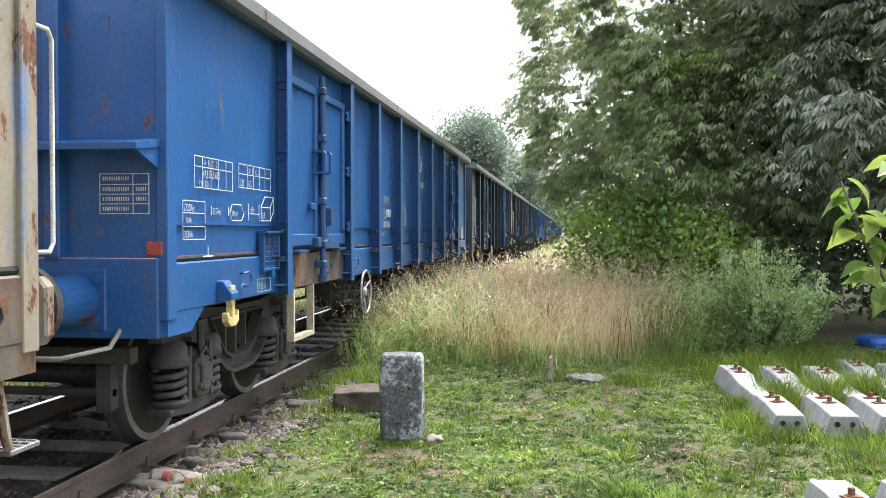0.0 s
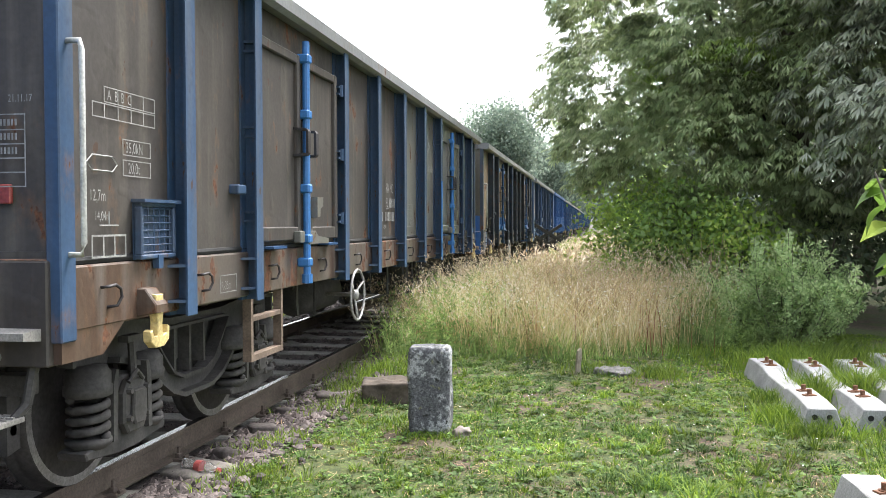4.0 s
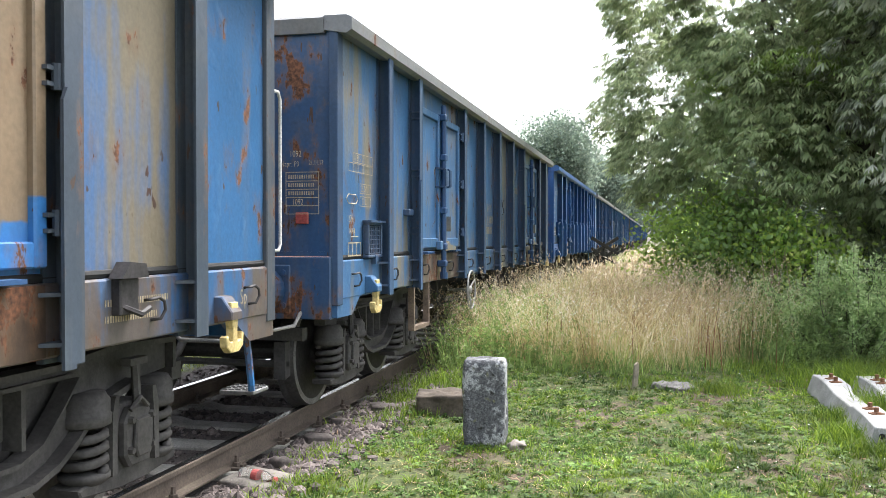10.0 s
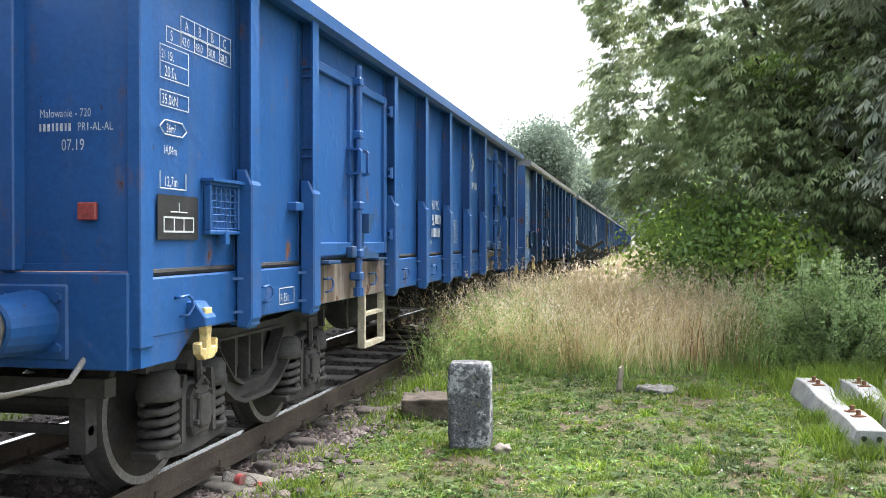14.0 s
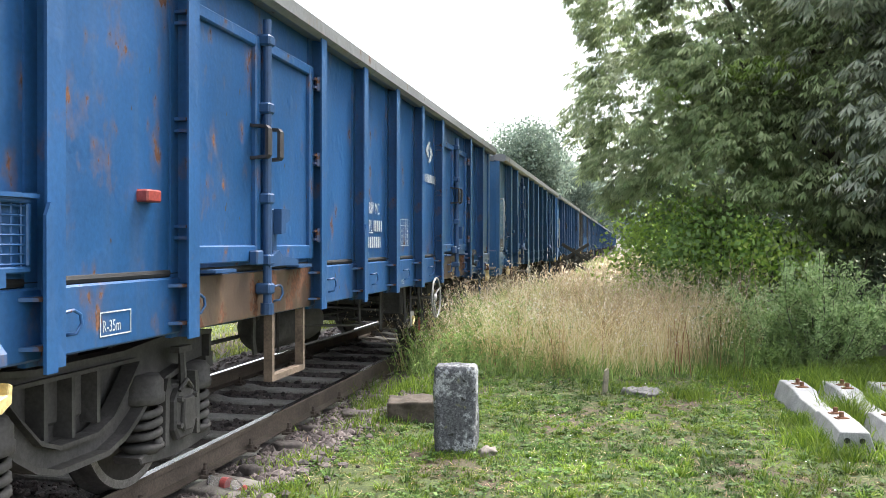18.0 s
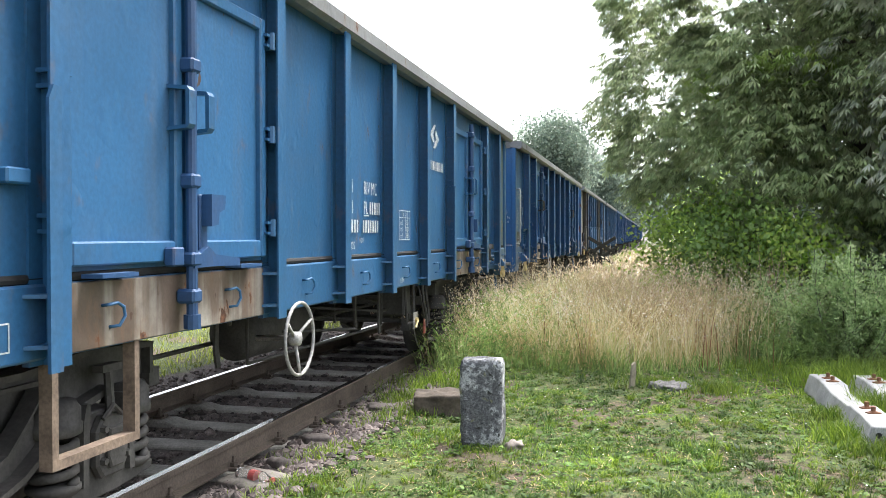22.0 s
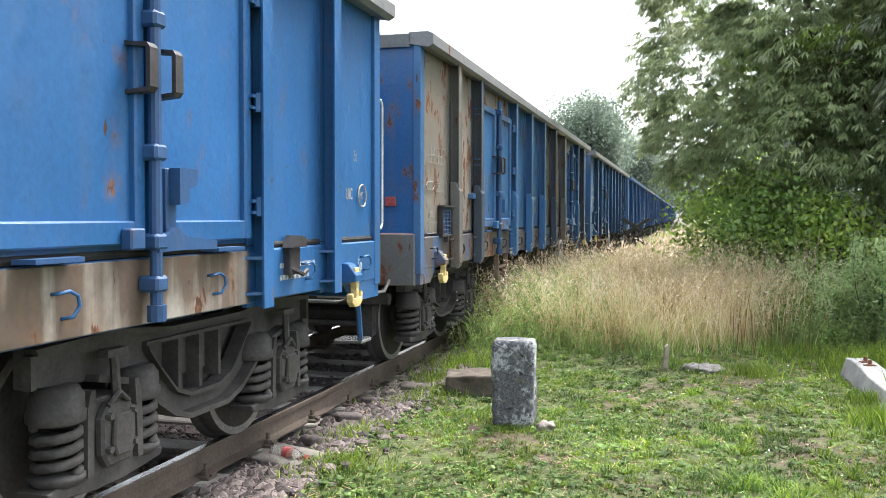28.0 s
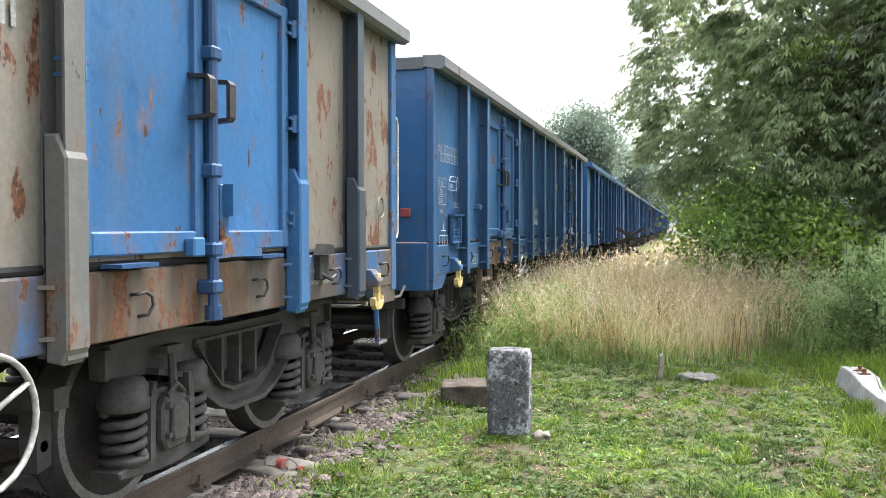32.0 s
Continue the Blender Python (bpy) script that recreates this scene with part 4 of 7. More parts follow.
# which posts carry a welded foot plate and how high it reaches; where the hanging step and the rope hooks are
PLATES = {-1: (range(9), 1.95), 1: ((6,), 2.02), 2: ((2, 6, 7), 1.98), 3: ((1, 6), 1.95), 4: (range(9), 1.80), 5: ((0, 3), 1.57), 6: ((1, 6), 1.98), 7: ((1,), 1.95), 8: (range(9), 1.74)}
STEP_Y = {0: -4.63, 2: -2.86, 3: -4.04, 4: -2.73, 5: -2.60, 6: -4.06, 7: -3.99, 8: -2.80}
HOOK_Y = {0: (-6.50, 6.56), 4: (-5.97, 5.78), 5: (-5.63, 5.80), 8: (-5.95, 5.80)}
OFFSET = {0: 0.06, 2: 0.05, 3: 0.03, 4: 0.03, 5: 0.02, 6: 0.12, 7: 0.03, 8: -0.02}


def build_wagon(n, label, body, posts, sheets=None, doors=None, sill=None, rim=None, ends=None, mark=None, wheel_y=None, data="wide",
                plate=None, detail=2, front_marks=True, hook=None, notice=False, stirrup=True, spec=STANDARD, front_steps=False, holder=1.42, post_mats=None, lock=None, front_doors=None):
    """One open goods wagon. sheets: a coat for single bays by number; detail 2 passes close by, 1 stays far off."""
    sheets, doors, sill, rim, ends = sheets or {}, doors or body, sill or body, rim or body, ends or posts
    mark = mark or P_MARKPALE
    w = tagged(new("goods_wagon"), label, "wagon", "wagons of the goods train")
    WAGONS.append((n, w, []))
    sides = (1, -1)
    post_y, door_y, pivot = spec
    part("floor", b_floor, M_RUST, w, key="wfloor")
    part("underframe", b_frame, M_RUNNING, w, key="wframe")
    cuts = [-HALF + 0.02, *post_y, HALF - 0.02]
    bays = list(zip(cuts, cuts[1:]))
    for s in sides:
        part("side_sill", lambda bm: b_sill(bm, s), sill, w, key="sill|%d" % s)
        part("top_rail", lambda bm: b_rim(bm, s), rim, w, key="rim|%d" % s)
        part("seal_rod", lambda bm: b_gap_rod(bm, s), M_SEAL, w, key="gaprod|%d" % s)
        for k, (a, b) in enumerate(bays):
            m = sheets.get(k, body)
            part("side_sheet", lambda bm: b_sheet(bm, s, a, b, k + (n % 3) * 20), m, w, key="sheet|%d|%d|%d|%g" % (s, k, n % 3, door_y))
        for k, y in enumerate(post_y):
            part("post", lambda bm: b_post(bm, s), (post_mats or {}).get(k, posts), w, pose(0, y, 0), key="post|%d" % s)
            if s > 0 and detail > 1:
                for z in (SILL0 + 0.07, SILL1 - 0.05):
                    part("gusset", b_gusset, (post_mats or {}).get(k, posts), w, pose(0, y, z), key="gusset")
        if s > 0 and n in PLATES:
            for k in PLATES[n][0]:
                part("post_plate", lambda bm: b_reinforce(bm, s, PLATES[n][1], n in (4, 8)), P_BLUEBAY if n == 1 else (post_mats or {}).get(k, posts), w, pose(0, post_y[k], 0), key="reinf|%g|%d" % (PLATES[n][1], n in (4, 8)))
        for e in (-1, 1):
            part("corner_post", lambda bm: b_corner(bm, s, e), posts, w, key="corner|%d|%d" % (s, e))
            if s < 0 and detail < 2:
                continue
            yc = e * door_y
            for k, (a, b) in enumerate(((yc - 0.93, yc - 0.02), (yc + 0.02, yc + 0.93))):
                coat = front_doors if front_doors and e < 0 else doors
                d = part("door", lambda bm: b_leaf(bm, s, a, b), coat, w, key="leaf|%d|%d|%d|%g" % (s, e, k, door_y))
                if s > 0:
                    for y in (a + 0.035, b - 0.035):
                        part("stile", lambda bm: b_stile(bm, s), coat, d, pose(0, y, 0), key="stile|%d" % s)
                    for z, h in ((DOOR0 + 0.05, 0.10), (DOOR1 - 0.035, 0.07)):
                        part("cross_bar", lambda bm: b_door_bar(bm, s, h), coat, d, pose(0, (a + b) / 2, z), key="bar|%d|%g" % (s, h))
                if detail > 1 and s > 0:
                    for z in (1.50, 2.05, 2.60):
                        part("hinge", lambda bm: b_hinge(bm, s), posts, d, pose(0, a - 0.02 if k == 0 else b + 0.03, z), key="hinge|%d" % s)
            part("door_sill", lambda bm: b_door_sill(bm, s), P_DSILL5 if n in (5, 2) else P_SILL2 if n == 0 else P_DSILL if n in (4, 6, 7) else P_SILL, w, pose(0, yc, 0), key="doorsill|%d" % s, label="bare scraped sill below the doors")
            part("lock_bar", lambda bm: b_rod(bm, s), lock or P_LOCK, w, pose(0, yc, 0), key="rod|%d" % s, smooth=False)
            if detail > 1 and s > 0:
                for o in (-0.085, 0.105):
                    part("lock_handle", lambda bm: b_rod_handle(bm, s, o), posts if n in (0, 2, 3, 4, 6) else M_LATCH, w, pose(0, yc, 0), key="rodh|%d|%g" % (s, o))
                part("latch", lambda bm: b_latch(bm, s), doors if n in (1, 2, 3, 8) else P_LOCK, w, pose(0, yc, 0), key="latch|%d" % s)
                for o in (-0.62, 0.62):
                    part("door_ledge", lambda bm: b_ledge_bar(bm, s), P_LOCK, w, pose(0, yc + o, 0), key="ledgebar|%d" % s)
    for e in (-1, 1):
        square = n in (-1, 8) or (n == 7 and e > 0)
        bh = b_square_buffer if square else b_buffer_head
        part("end_wall", lambda bm: b_end_wall(bm, e), ends, w, key="endwall|%d" % e)
        part("end_rail", lambda bm: b_end_rim(bm, e), rim, w, key="endrim|%d" % e)
        part("headstock", lambda bm: b_headstock(bm, e), P_GREYPOST if n == 8 else ends, w, key="headstock|%d" % e)
        bx = part("buffer_sleeve", lambda bm: b_buffer_box(bm, e), P_GREYPOST if n == 8 else ends, w, key="bufbox|%d" % e, label="buffer sleeve bolted to the headstock")
        part("buffer_head", lambda bm: bh(bm, e), ends if square else M_RUNNING, bx, key="bufhead|%d|%d" % (e, square))
        b2 = part("buffer_sleeve", lambda bm: b_buffer_box(bm, e), P_GREYPOST if n == 8 else ends, w, pose(-1.75, 0, 0), key="bufbox|%d" % e)
        part("buffer_head", lambda bm: bh(bm, e), ends if square else M_RUNNING, b2, key="bufhead|%d|%d" % (e, square))
        bogie(w, e * pivot, detail > 1)
        for a in (-0.9, 0.9):
            WAGONS[-1][2].append((wheel_rows(w, e * pivot + a), e * pivot + a))
        if detail > 1:
            part("coupling", lambda bm: b_coupling(bm, e), M_RUNNING, w, key="coupling|%d" % e)
            part("brake_hose", lambda bm: b_hose(bm, e), M_RUNNING, w, key="hose|%d" % e, smooth=True)
            if e > 0:
                part("handrail", lambda bm: b_end_handrail(bm, e), M_WHITE, w, key="ehr|%d" % e, smooth=True, label="white-painted bent steel handrail")
            part("coupler_handrail", lambda bm: b_coupler_rail(bm, e), M_CONC, w, key="chr|%d" % e, smooth=True)
            part("red_marker", lambda bm: b_marker(bm, e), M_RUST if n == 6 else M_REDLAMP, w, pose(0.2, 0, -0.23) if n == 0 else None, key="marker|%d" % e, label="small rusty marker plate" if n == 6 else "small red square marker plate")
            if e > 0 or front_steps:
                st = part("step", lambda bm: b_end_step(bm, e), body if e > 0 else M_RUNNING, w, key="step|%d" % e, label="hanging steel step on a bent strap")
                part("tread", lambda bm: b_tread(bm, e), M_CONC if e < 0 else M_TREAD, st, key="tread|%d" % e, label="chequered steel tread")
            br = part("hook_bracket", lambda bm: b_hook_bracket(bm, 1), sill, w, pose(0, HOOK_Y.get(n, (-5.77, 5.76))[e > 0], 1.08), key="hookb")
            part("rope_hook", lambda bm: b_hook(bm, 1), hook or M_YELLOW, br, key="hook", label="yellow-painted rope hook")
    if detail > 1:
        if front_steps:
            for x, z in ((-0.42, 1.31), (0.05, 0.98)):
                part("end_ledge", lambda bm: b_end_ledge(bm, -1), M_CONC, w, pose(x, 0, z), key="ledge", label="pale worn wooden step board")
            part("end_rung", lambda bm: b_end_rung(bm, -1), M_CONC, w, key="rung")
            part("side_handrail", lambda bm: b_side_handrail(bm, -1), M_WHITE, w, key="shr", smooth=True)
        part("air_tank", b_tank, M_RUNNING, w, key="tank", smooth=True)
        for k, (pts, r) in enumerate(RODS):
            part("brake_rod", lambda bm: tube(bm, pts, r, 6), M_RUNNING, w, key="brake_rod|%d" % k)
        for x, y, z in LEVERS:
            part("brake_lever", lambda bm: b_lever(bm, z), M_RUNNING, w, pose(x, y, 0), key="lever|%g" % z)
        part("brake_cylinder", b_cylinder, M_RUNNING, w, key="cylinder", smooth=True)
        part("brake_valve", b_valve, M_RUNNING, w, key="valve")
        if n == 0:
            part("end_shelf", b_end_shelf, ends, w, label="sloping sheet ledge across the end wall")
        part("changeover_plate", b_changeover, M_CONC, w, pose(0, 1.55, 0), key="chg")
        part("changeover_stem", b_changeover_stem, M_RUNNING, w, pose(0, 1.55, 0), key="chs")
        part("changeover_lever", b_changeover_lever, M_YELLOW, w, pose(0, 1.55, 0), key="chl", label="yellow brake changeover lever")
        part("brake_pipe", b_pipe_loop, M_RUNNING, w, pose(0, 1.75, 0), key="pipes")
        rs = part("release_strap", b_release_strap, M_RUNNING, w, pose(0, 1.95, 0), key="rstrap", smooth=True)
        part("release_pull", b_release_pull, M_PULL, rs, key="rpull", smooth=True, label="faded red brake release pull")
        if stirrup:
            stp = part("stirrup_step", b_stirrup, M_CREAM if n in (0, 4) else M_STIRRUP, w, pose(0, STEP_Y.get(n, -4.05), 0), key="stirrup", label="rectangular flat-bar hanging step")
            if n not in (0, 3, 5, 6, 7):
                part("rung", b_rung, M_CREAM if n in (0, 4) else M_STIRRUP, stp, key="rung_bar")
        if wheel_y is not None:
            part("brake_handwheel", b_handwheel, P_WHEELGREY, w, pose(0, wheel_y, 0), key="handwheel", smooth=True, label="white spoked brake handwheel")
        for y in (-6.1, -5.1, -4.0, -2.9, -1.8, -0.6, 0.6, 1.8, 2.9, 4.0, 5.1, 6.1):
            part("lashing_ring", lambda bm: b_ring(bm, 1), sill if n in (0, 4, 5, 6, 7) else M_LATCH, w, pose(0, y, 1.12), key="ring", smooth=True)
        g = part("label_holder", b_grid_frame, M_LATCH if n in (2, 8) else posts, w, pose(0, post_y[0] - 0.25, holder), key="gridf")
        part("grille", b_grid_wires, posts, g, key="gridw")
        if n == 0:
            first_data(w, mark)
            for k, (a, b) in enumerate(bays):
                if abs(abs((a + b) / 2) - door_y) > 0.6:
                    part("seam", lambda bm: box(bm, PX + 0.004, PX + 0.020, a + 0.05, b - 0.05, 1.492, 1.502), body, w, key="seam|%d" % k)
            for y in post_y:
                for z in (1.455, 1.245):
                    part("post_bracket", lambda bm: box(bm, PX + 0.004, OX - 0.02, -0.16, -0.055, 0, 0.012), M_LATCH, w, pose(0, y, z), key="bracket")
        elif data:
            y0 = {4: -6.27, 5: -6.19, 6: -6.24, 7: -6.29}.get(n, -6.24)
            data_panel(w, data, mark, y0)
            axle_plate(w, plate, mark, DATA[data][12] if data in DATA else 1.26, y0, 0.22 if n == 4 else 0.30)
        # a small lamp iron in the second bay and, behind the doors, a bracket on the sill
        part("lamp_iron", lambda bm: box(bm, PX + 0.0, PX + 0.07, -0.065, 0.065, -0.03, 0.03, 0.008), M_REDLAMP if n == 5 else posts, w, pose(0, post_y[0] + 0.82, 1.67), key="iron", label="small box-shaped lamp iron")
        part("tail_bracket", b_tail_bracket, M_LATCH, w, pose(0, door_y + 1.45, 1.17), key="tailb", label="dark greasy hinged bracket")
        if n not in (0, 3, 8):
            part("curve_sign", frame_lines(0.25, 0.11, 0.006), mark, w, pose(1.427, -4.85, 1.03), key="curve5")
            piece("lettering", letters("R-35m", 0.075), mark, w, pose(1.427, -4.83, 1.05))
        if front_marks:
            ye = -HALF + 0.12
            if n == 0:
                load_table(w, -0.15, 1.545, mark)
                company_mark(w, 1.03, 2.17, mark)
                number_panel(w, -1.66, mark)
                part("data_table", frame_lines(0.36, 0.17, 0.006, (0.16,)), mark, w, pose(PX + 0.016, 1.63, 1.24), key="brake_sign")
                piece("lettering", letters("10,7m", 0.07), mark, w, pose(1.427, -0.30, 1.03))
            else:
                load_table(w, 0.48, 1.415, mark)
                company_mark(w, 1.48, 2.20, mark)
                number_panel(w, {5: -1.02, 8: -1.04}.get(n, -0.90), mark, {5: -0.08, 8: 0.03}.get(n, 0.0))
            piece("lettering", letters("9,00m", 0.07), mark, w, pose(1.427, 0.48, 1.02))
            if n != 2:
                rear_marks(w, 5.80, 1.55 if n in (4, 5) else 1.57 if n > 5 else 1.95, P_MARKTAN if n in (1, 2, 3, 6, 7) else mark)
            piece("lettering", letters("Sp", 0.12), mark, w, pose(1.427, 6.0, 1.07))
            part("data_row", bars([(0, 0.07, 0.5), (0, 0, 0.4)], 0.03), mark, w, pose(1.427, 4.75, 1.08), key="r9")
            # writing on the front end wall
            if n == 2:
                warning_sign(w)
                part("data_row", bars([(0, 0.21, 0.24), (0, 0.14, 0.22), (0, 0.07, 0.24), (0, 0, 0.24)], 0.040), mark, w,
                     Matrix.Translation((0.96, -HALF - 0.053, 1.68)) @ Matrix.Rotation(radians(-90), 4, "Z"), key="r11")
            elif n == 4:
                end_writing(w, (("Malowanie - 720", 0.055, 0.93, 2.02), ("PR1-AL-AL", 0.055, 1.13, 1.955), ("07.19", 0.075, 1.045, 1.865)), mark)
                part("data_row", bars([(0, 0, 0.17)], 0.036), mark, w, Matrix.Translation((0.93, -HALF - 0.053, 1.955)) @ Matrix.Rotation(radians(-90), 4, "Z"), key="r12")
            elif n == 6:
                end_writing(w, (("1050", 0.085, 1.05, 1.83), ("Napr. P4", 0.062, 1.04, 1.755), ("29.09.17", 0.055, 1.04, 1.67)), mark)
            elif n == 7:
                end_writing(w, (("1050", 0.085, 1.17, 1.82), ("Napr. P4", 0.062, 1.17, 1.74), ("18.03.19", 0.052, 1.19, 1.67)), mark)
            elif n == 5:
                end_writing(w, (("1092", 0.055, 0.94, 1.97), ("13.11.18", 0.055, 1.09, 1.71), ("MALOWANIE: 1092", 0.055, 0.92, 1.84), ("PR3-AL", 0.055, 1.12, 1.775)), mark)
                part("data_row", bars([(0, 0, 0.16)], 0.036), mark, w, Matrix.Translation((0.93, -HALF - 0.053, 1.775)) @ Matrix.Rotation(radians(-90), 4, "Z"), key="r12")
            elif n in (1, 3):
                m = Matrix.Translation((1.04, -HALF - 0.053, 1.61)) @ Matrix.Rotation(radians(-90), 4, "Z")
                part("data_table", frame_lines(0.26, 0.31, 0.005, (), (0.06, 0.12, 0.18, 0.24)), mark, w, m, key="t11")
                part("data_row", bars([(0.02, z, 0.21) for z in (0.14, 0.20, 0.26)], 0.028), mark, w, m, key="r15")
                end_writing(w, (("1092", 0.06, 1.09, 1.68), ("1092", 0.065, 1.07, 2.03), ("Napr. P3", 0.055, 1.00, 1.96), ("21.11.17", 0.045, 1.22, 1.97)), mark)
            elif n == 0:
                m = Matrix.Translation((1.04, -HALF - 0.053, 1.55)) @ Matrix.Rotation(radians(-90), 4, "Z")
                part("data_table", frame_lines(0.30, 0.23, 0.005, (0.20,), (0.055, 0.11, 0.165)), mark, w, m, key="t10")
                part("data_row", bars([(0.02, 0.19, 0.16), (0.02, 0.13, 0.16), (0.02, 0.075, 0.16), (0.02, 0.02, 0.16), (0.22, 0.13, 0.06), (0.22, 0.075, 0.06)], 0.022), mark, w, m, key="r10")
        if n == 4:
            part("data_table", frame_lines(0.40, 0.20, 0.006, (0.10, 0.20, 0.30), (0.10,)), mark, w, pose(PX + 0.016, 4.62, 1.34), key="rz")
            piece("lettering", letters("H O R Z", 0.075), mark, w, pose(PX + 0.016, 4.64, 1.46))
            piece("lettering", letters("0  2  0", 0.075), mark, w, pose(PX + 0.016, 4.68, 1.36))
            part("data_table", frame_lines(0.28, 0.09, 0.005), mark, w, pose(PX + 0.016, 5.95, 1.36), key="rz2")
            part("data_row", bars([(0, 0, 0.24)], 0.045), mark, w, pose(PX + 0.016, 5.97, 1.382), key="rz3")
        if n == 1:
            part("paint_patch", lambda bm: box(bm, PX + 0.008, PX + 0.0165, 5.84, 6.29, 1.29, 1.38), P_BLUEBAY, w, label="brushed-on light blue patch")
        if n == 2:
            part("paint_patch", lambda bm: box(bm, PX + 0.008, PX + 0.0165, 0.40, 0.59, 1.33, 1.61), P_BLUEBAY, w, label="brushed-on light blue patch")
        if n == 3:
            piece("lettering", letters("2151", 0.13), mark, w, pose(PX + 0.016, post_y[3] + 0.26, 1.21))
            part("paint_patch", lambda bm: box(bm, 1.42, 1.4275, -0.87, -0.68, 0.98, 1.08), M_RUST, w, label="square red-brown primer patch")
        if n == 3:
            part("scrawl", lambda bm: [tube(bm, [(0, *p) for p in s], 0.006, 5) for s in SCRAWL], M_BLACKBOX, w, pose(PX + 0.014, 0.16, 1.78), key="scrawl", label="dark scrawled paint strokes")
        if notice:
            part("paper_notice", lambda bm: box(bm, 0, 0.002, 0, 0.30, 0, 0.24), M_WHITE, w, pose(PX + 0.017, HALF - 0.66, 1.30), key="notice", label="white paper notice")
            part("notice_lines", bars([(0.03, 0.20, 0.22), (0.06, 0.14, 0.18), (0.04, 0.10, 0.22), (0.08, 0.05, 0.14)], 0.008), M_BLACKBOX, w, pose(PX + 0.020, HALF - 0.66, 1.30), key="noticel")
    return w


SKYBLUE = (0.032, 0.155, 0.40)
M_PULL = plain("faded_red_enamel", (0.34, 0.10, 0.075), 0.5, 0, 0.3, 20, 60)
M_LATCH = plain("greasy_dark_iron", (0.035, 0.032, 0.034), 0.6, 0.2, 0.4, 14, 60)
P_SIGNTAN = plain("weathered_sign_plate", (0.36, 0.29, 0.22), 0.6, 0, 0.2, 14, 60)
P_TAN8 = paint("blue_stained_tan_paint", (0.165, 0.14, 0.10), 27, 0.2, 0.5, under=(0.06, 0.13, 0.27), under_cut=0.56, dirt=0.3)
P_END3 = paint("rust_streaked_dark_blue_paint", (0.017, 0.062, 0.150), 28, 0.3, 0.95, dirt=0.3)
P_END2 = paint("dark_olive_end_paint", (0.085, 0.078, 0.058), 21, 0.3, 0.5, low=(0.016, 0.10, 0.31), low_z=1.62, dirt=0.4)
P_SILL2 = paint("scraped_blue_grey_sill_paint", (0.035, 0.13, 0.30), 22, 0.3, 0.8, under=(0.095, 0.08, 0.075), under_cut=0.47)
P_DSILL = paint("scraped_pale_sill_paint", (0.125, 0.09, 0.07), 23, 0.35, 0.7, under=(0.33, 0.305, 0.27), under_cut=0.53)
P_DSILL5 = paint("oily_rusty_sill_paint", (0.085, 0.055, 0.04), 24, 0.4, 0.9, under=(0.16, 0.13, 0.11), under_cut=0.60)
P_GREYSHEET = paint("drab_blue_grey_paint", (0.13, 0.165, 0.15), 25, 0.25, 0.3, under=(0.05, 0.14, 0.27), under_cut=0.58)
P_GREYBEIGE = paint("rust_blistered_grey_paint", (0.215, 0.195, 0.165), 26, 0.2, 1.0, low=(0.03, 0.14, 0.36), low_z=1.02, dirt=0.25)
P_BLUE0 = paint("bright_blue_paint", BLUE, 1, 0.2, 0.25, dirt=0.15, rough=0.38)
P_RIMPALE = paint("dusty_rail_paint", (0.185, 0.19, 0.195), 2, 0.25, 0.4)
P_DARK = paint("sooty_brown_paint", BROWN, 3, 0.35, 0.5, dirt=0.5, rough=0.6)
P_GREY = paint("weathered_grey_green_paint", GREY, 4, 0.2, 0.55, under=(0.20, 0.18, 0.14), under_cut=0.62)
P_LOCK = paint("greasy_navy_paint", (0.011, 0.055, 0.150), 31, 0.3, 0.1, dirt=0.12, rough=0.5)
P_POST = paint("grimy_slate_paint", (0.040, 0.058, 0.085), 32, 0.35, 0.5, dirt=0.4, rough=0.6)
P_GREYPOST = paint("rust_rimmed_grey_paint", (0.12, 0.12, 0.115), 33, 0.3, 0.7, dirt=0.35, rough=0.6)
P_DKBLUE = paint("grimy_dark_blue_paint", (0.022, 0.060, 0.130), 5, 0.35, 0.3, dirt=0.4, rough=0.55)
P_TAN = paint("scuffed_tan_paint", TAN, 6, 0.15, 0.75, low=SKYBLUE, low_z=1.55, dirt=0.2)
P_TAN_UP = paint("plain_tan_paint", TAN, 7, 0.15, 0.7, low=SKYBLUE, low_z=1.30, dirt=0.25)
P_BLUEBAY = paint("brushed_mid_blue_paint", (0.036, 0.165, 0.429), 8, 0.15, 0.35, dirt=0.15)
P_MOTTLE = paint("mottled_blue_over_grey_paint", GREYBLUE, 9, 0.25, 0.45, under=(0.19, 0.17, 0.13), under_cut=0.52, dirt=0.3)
P_BLUE4 = paint("clean_royal_blue_paint", (0.011, 0.082, 0.262), 10, 0.2, 0.2, dirt=0.15, rough=0.4)
P_BLUE5 = paint("royal_blue_paint", (0.0135, 0.082, 0.225), 11, 0.25, 0.4, dirt=0.2, rough=0.4)
P_BLUE6 = paint("steel_blue_paint", (0.021, 0.102, 0.225), 12, 0.22, 0.2, dirt=0.2, rough=0.4)
P_BLUE7 = paint("cobalt_blue_paint", (0.017, 0.100, 0.262), 13, 0.2, 0.2, dirt=0.18, rough=0.4)
P_BEIGE = paint("rust_stained_beige_paint", BEIGE, 14, 0.15, 0.85, under=(0.045, 0.17, 0.40), under_cut=0.56, dirt=0.2)
P_BLUE8 = paint("chalky_blue_paint", (0.030, 0.120, 0.275), 15, 0.25, 0.6, dirt=0.25)
P_BLUE9 = paint("grey_blue_paint", (0.026, 0.103, 0.232), 16, 0.25, 0.4, under=(0.22, 0.22, 0.2), under_cut=0.68)
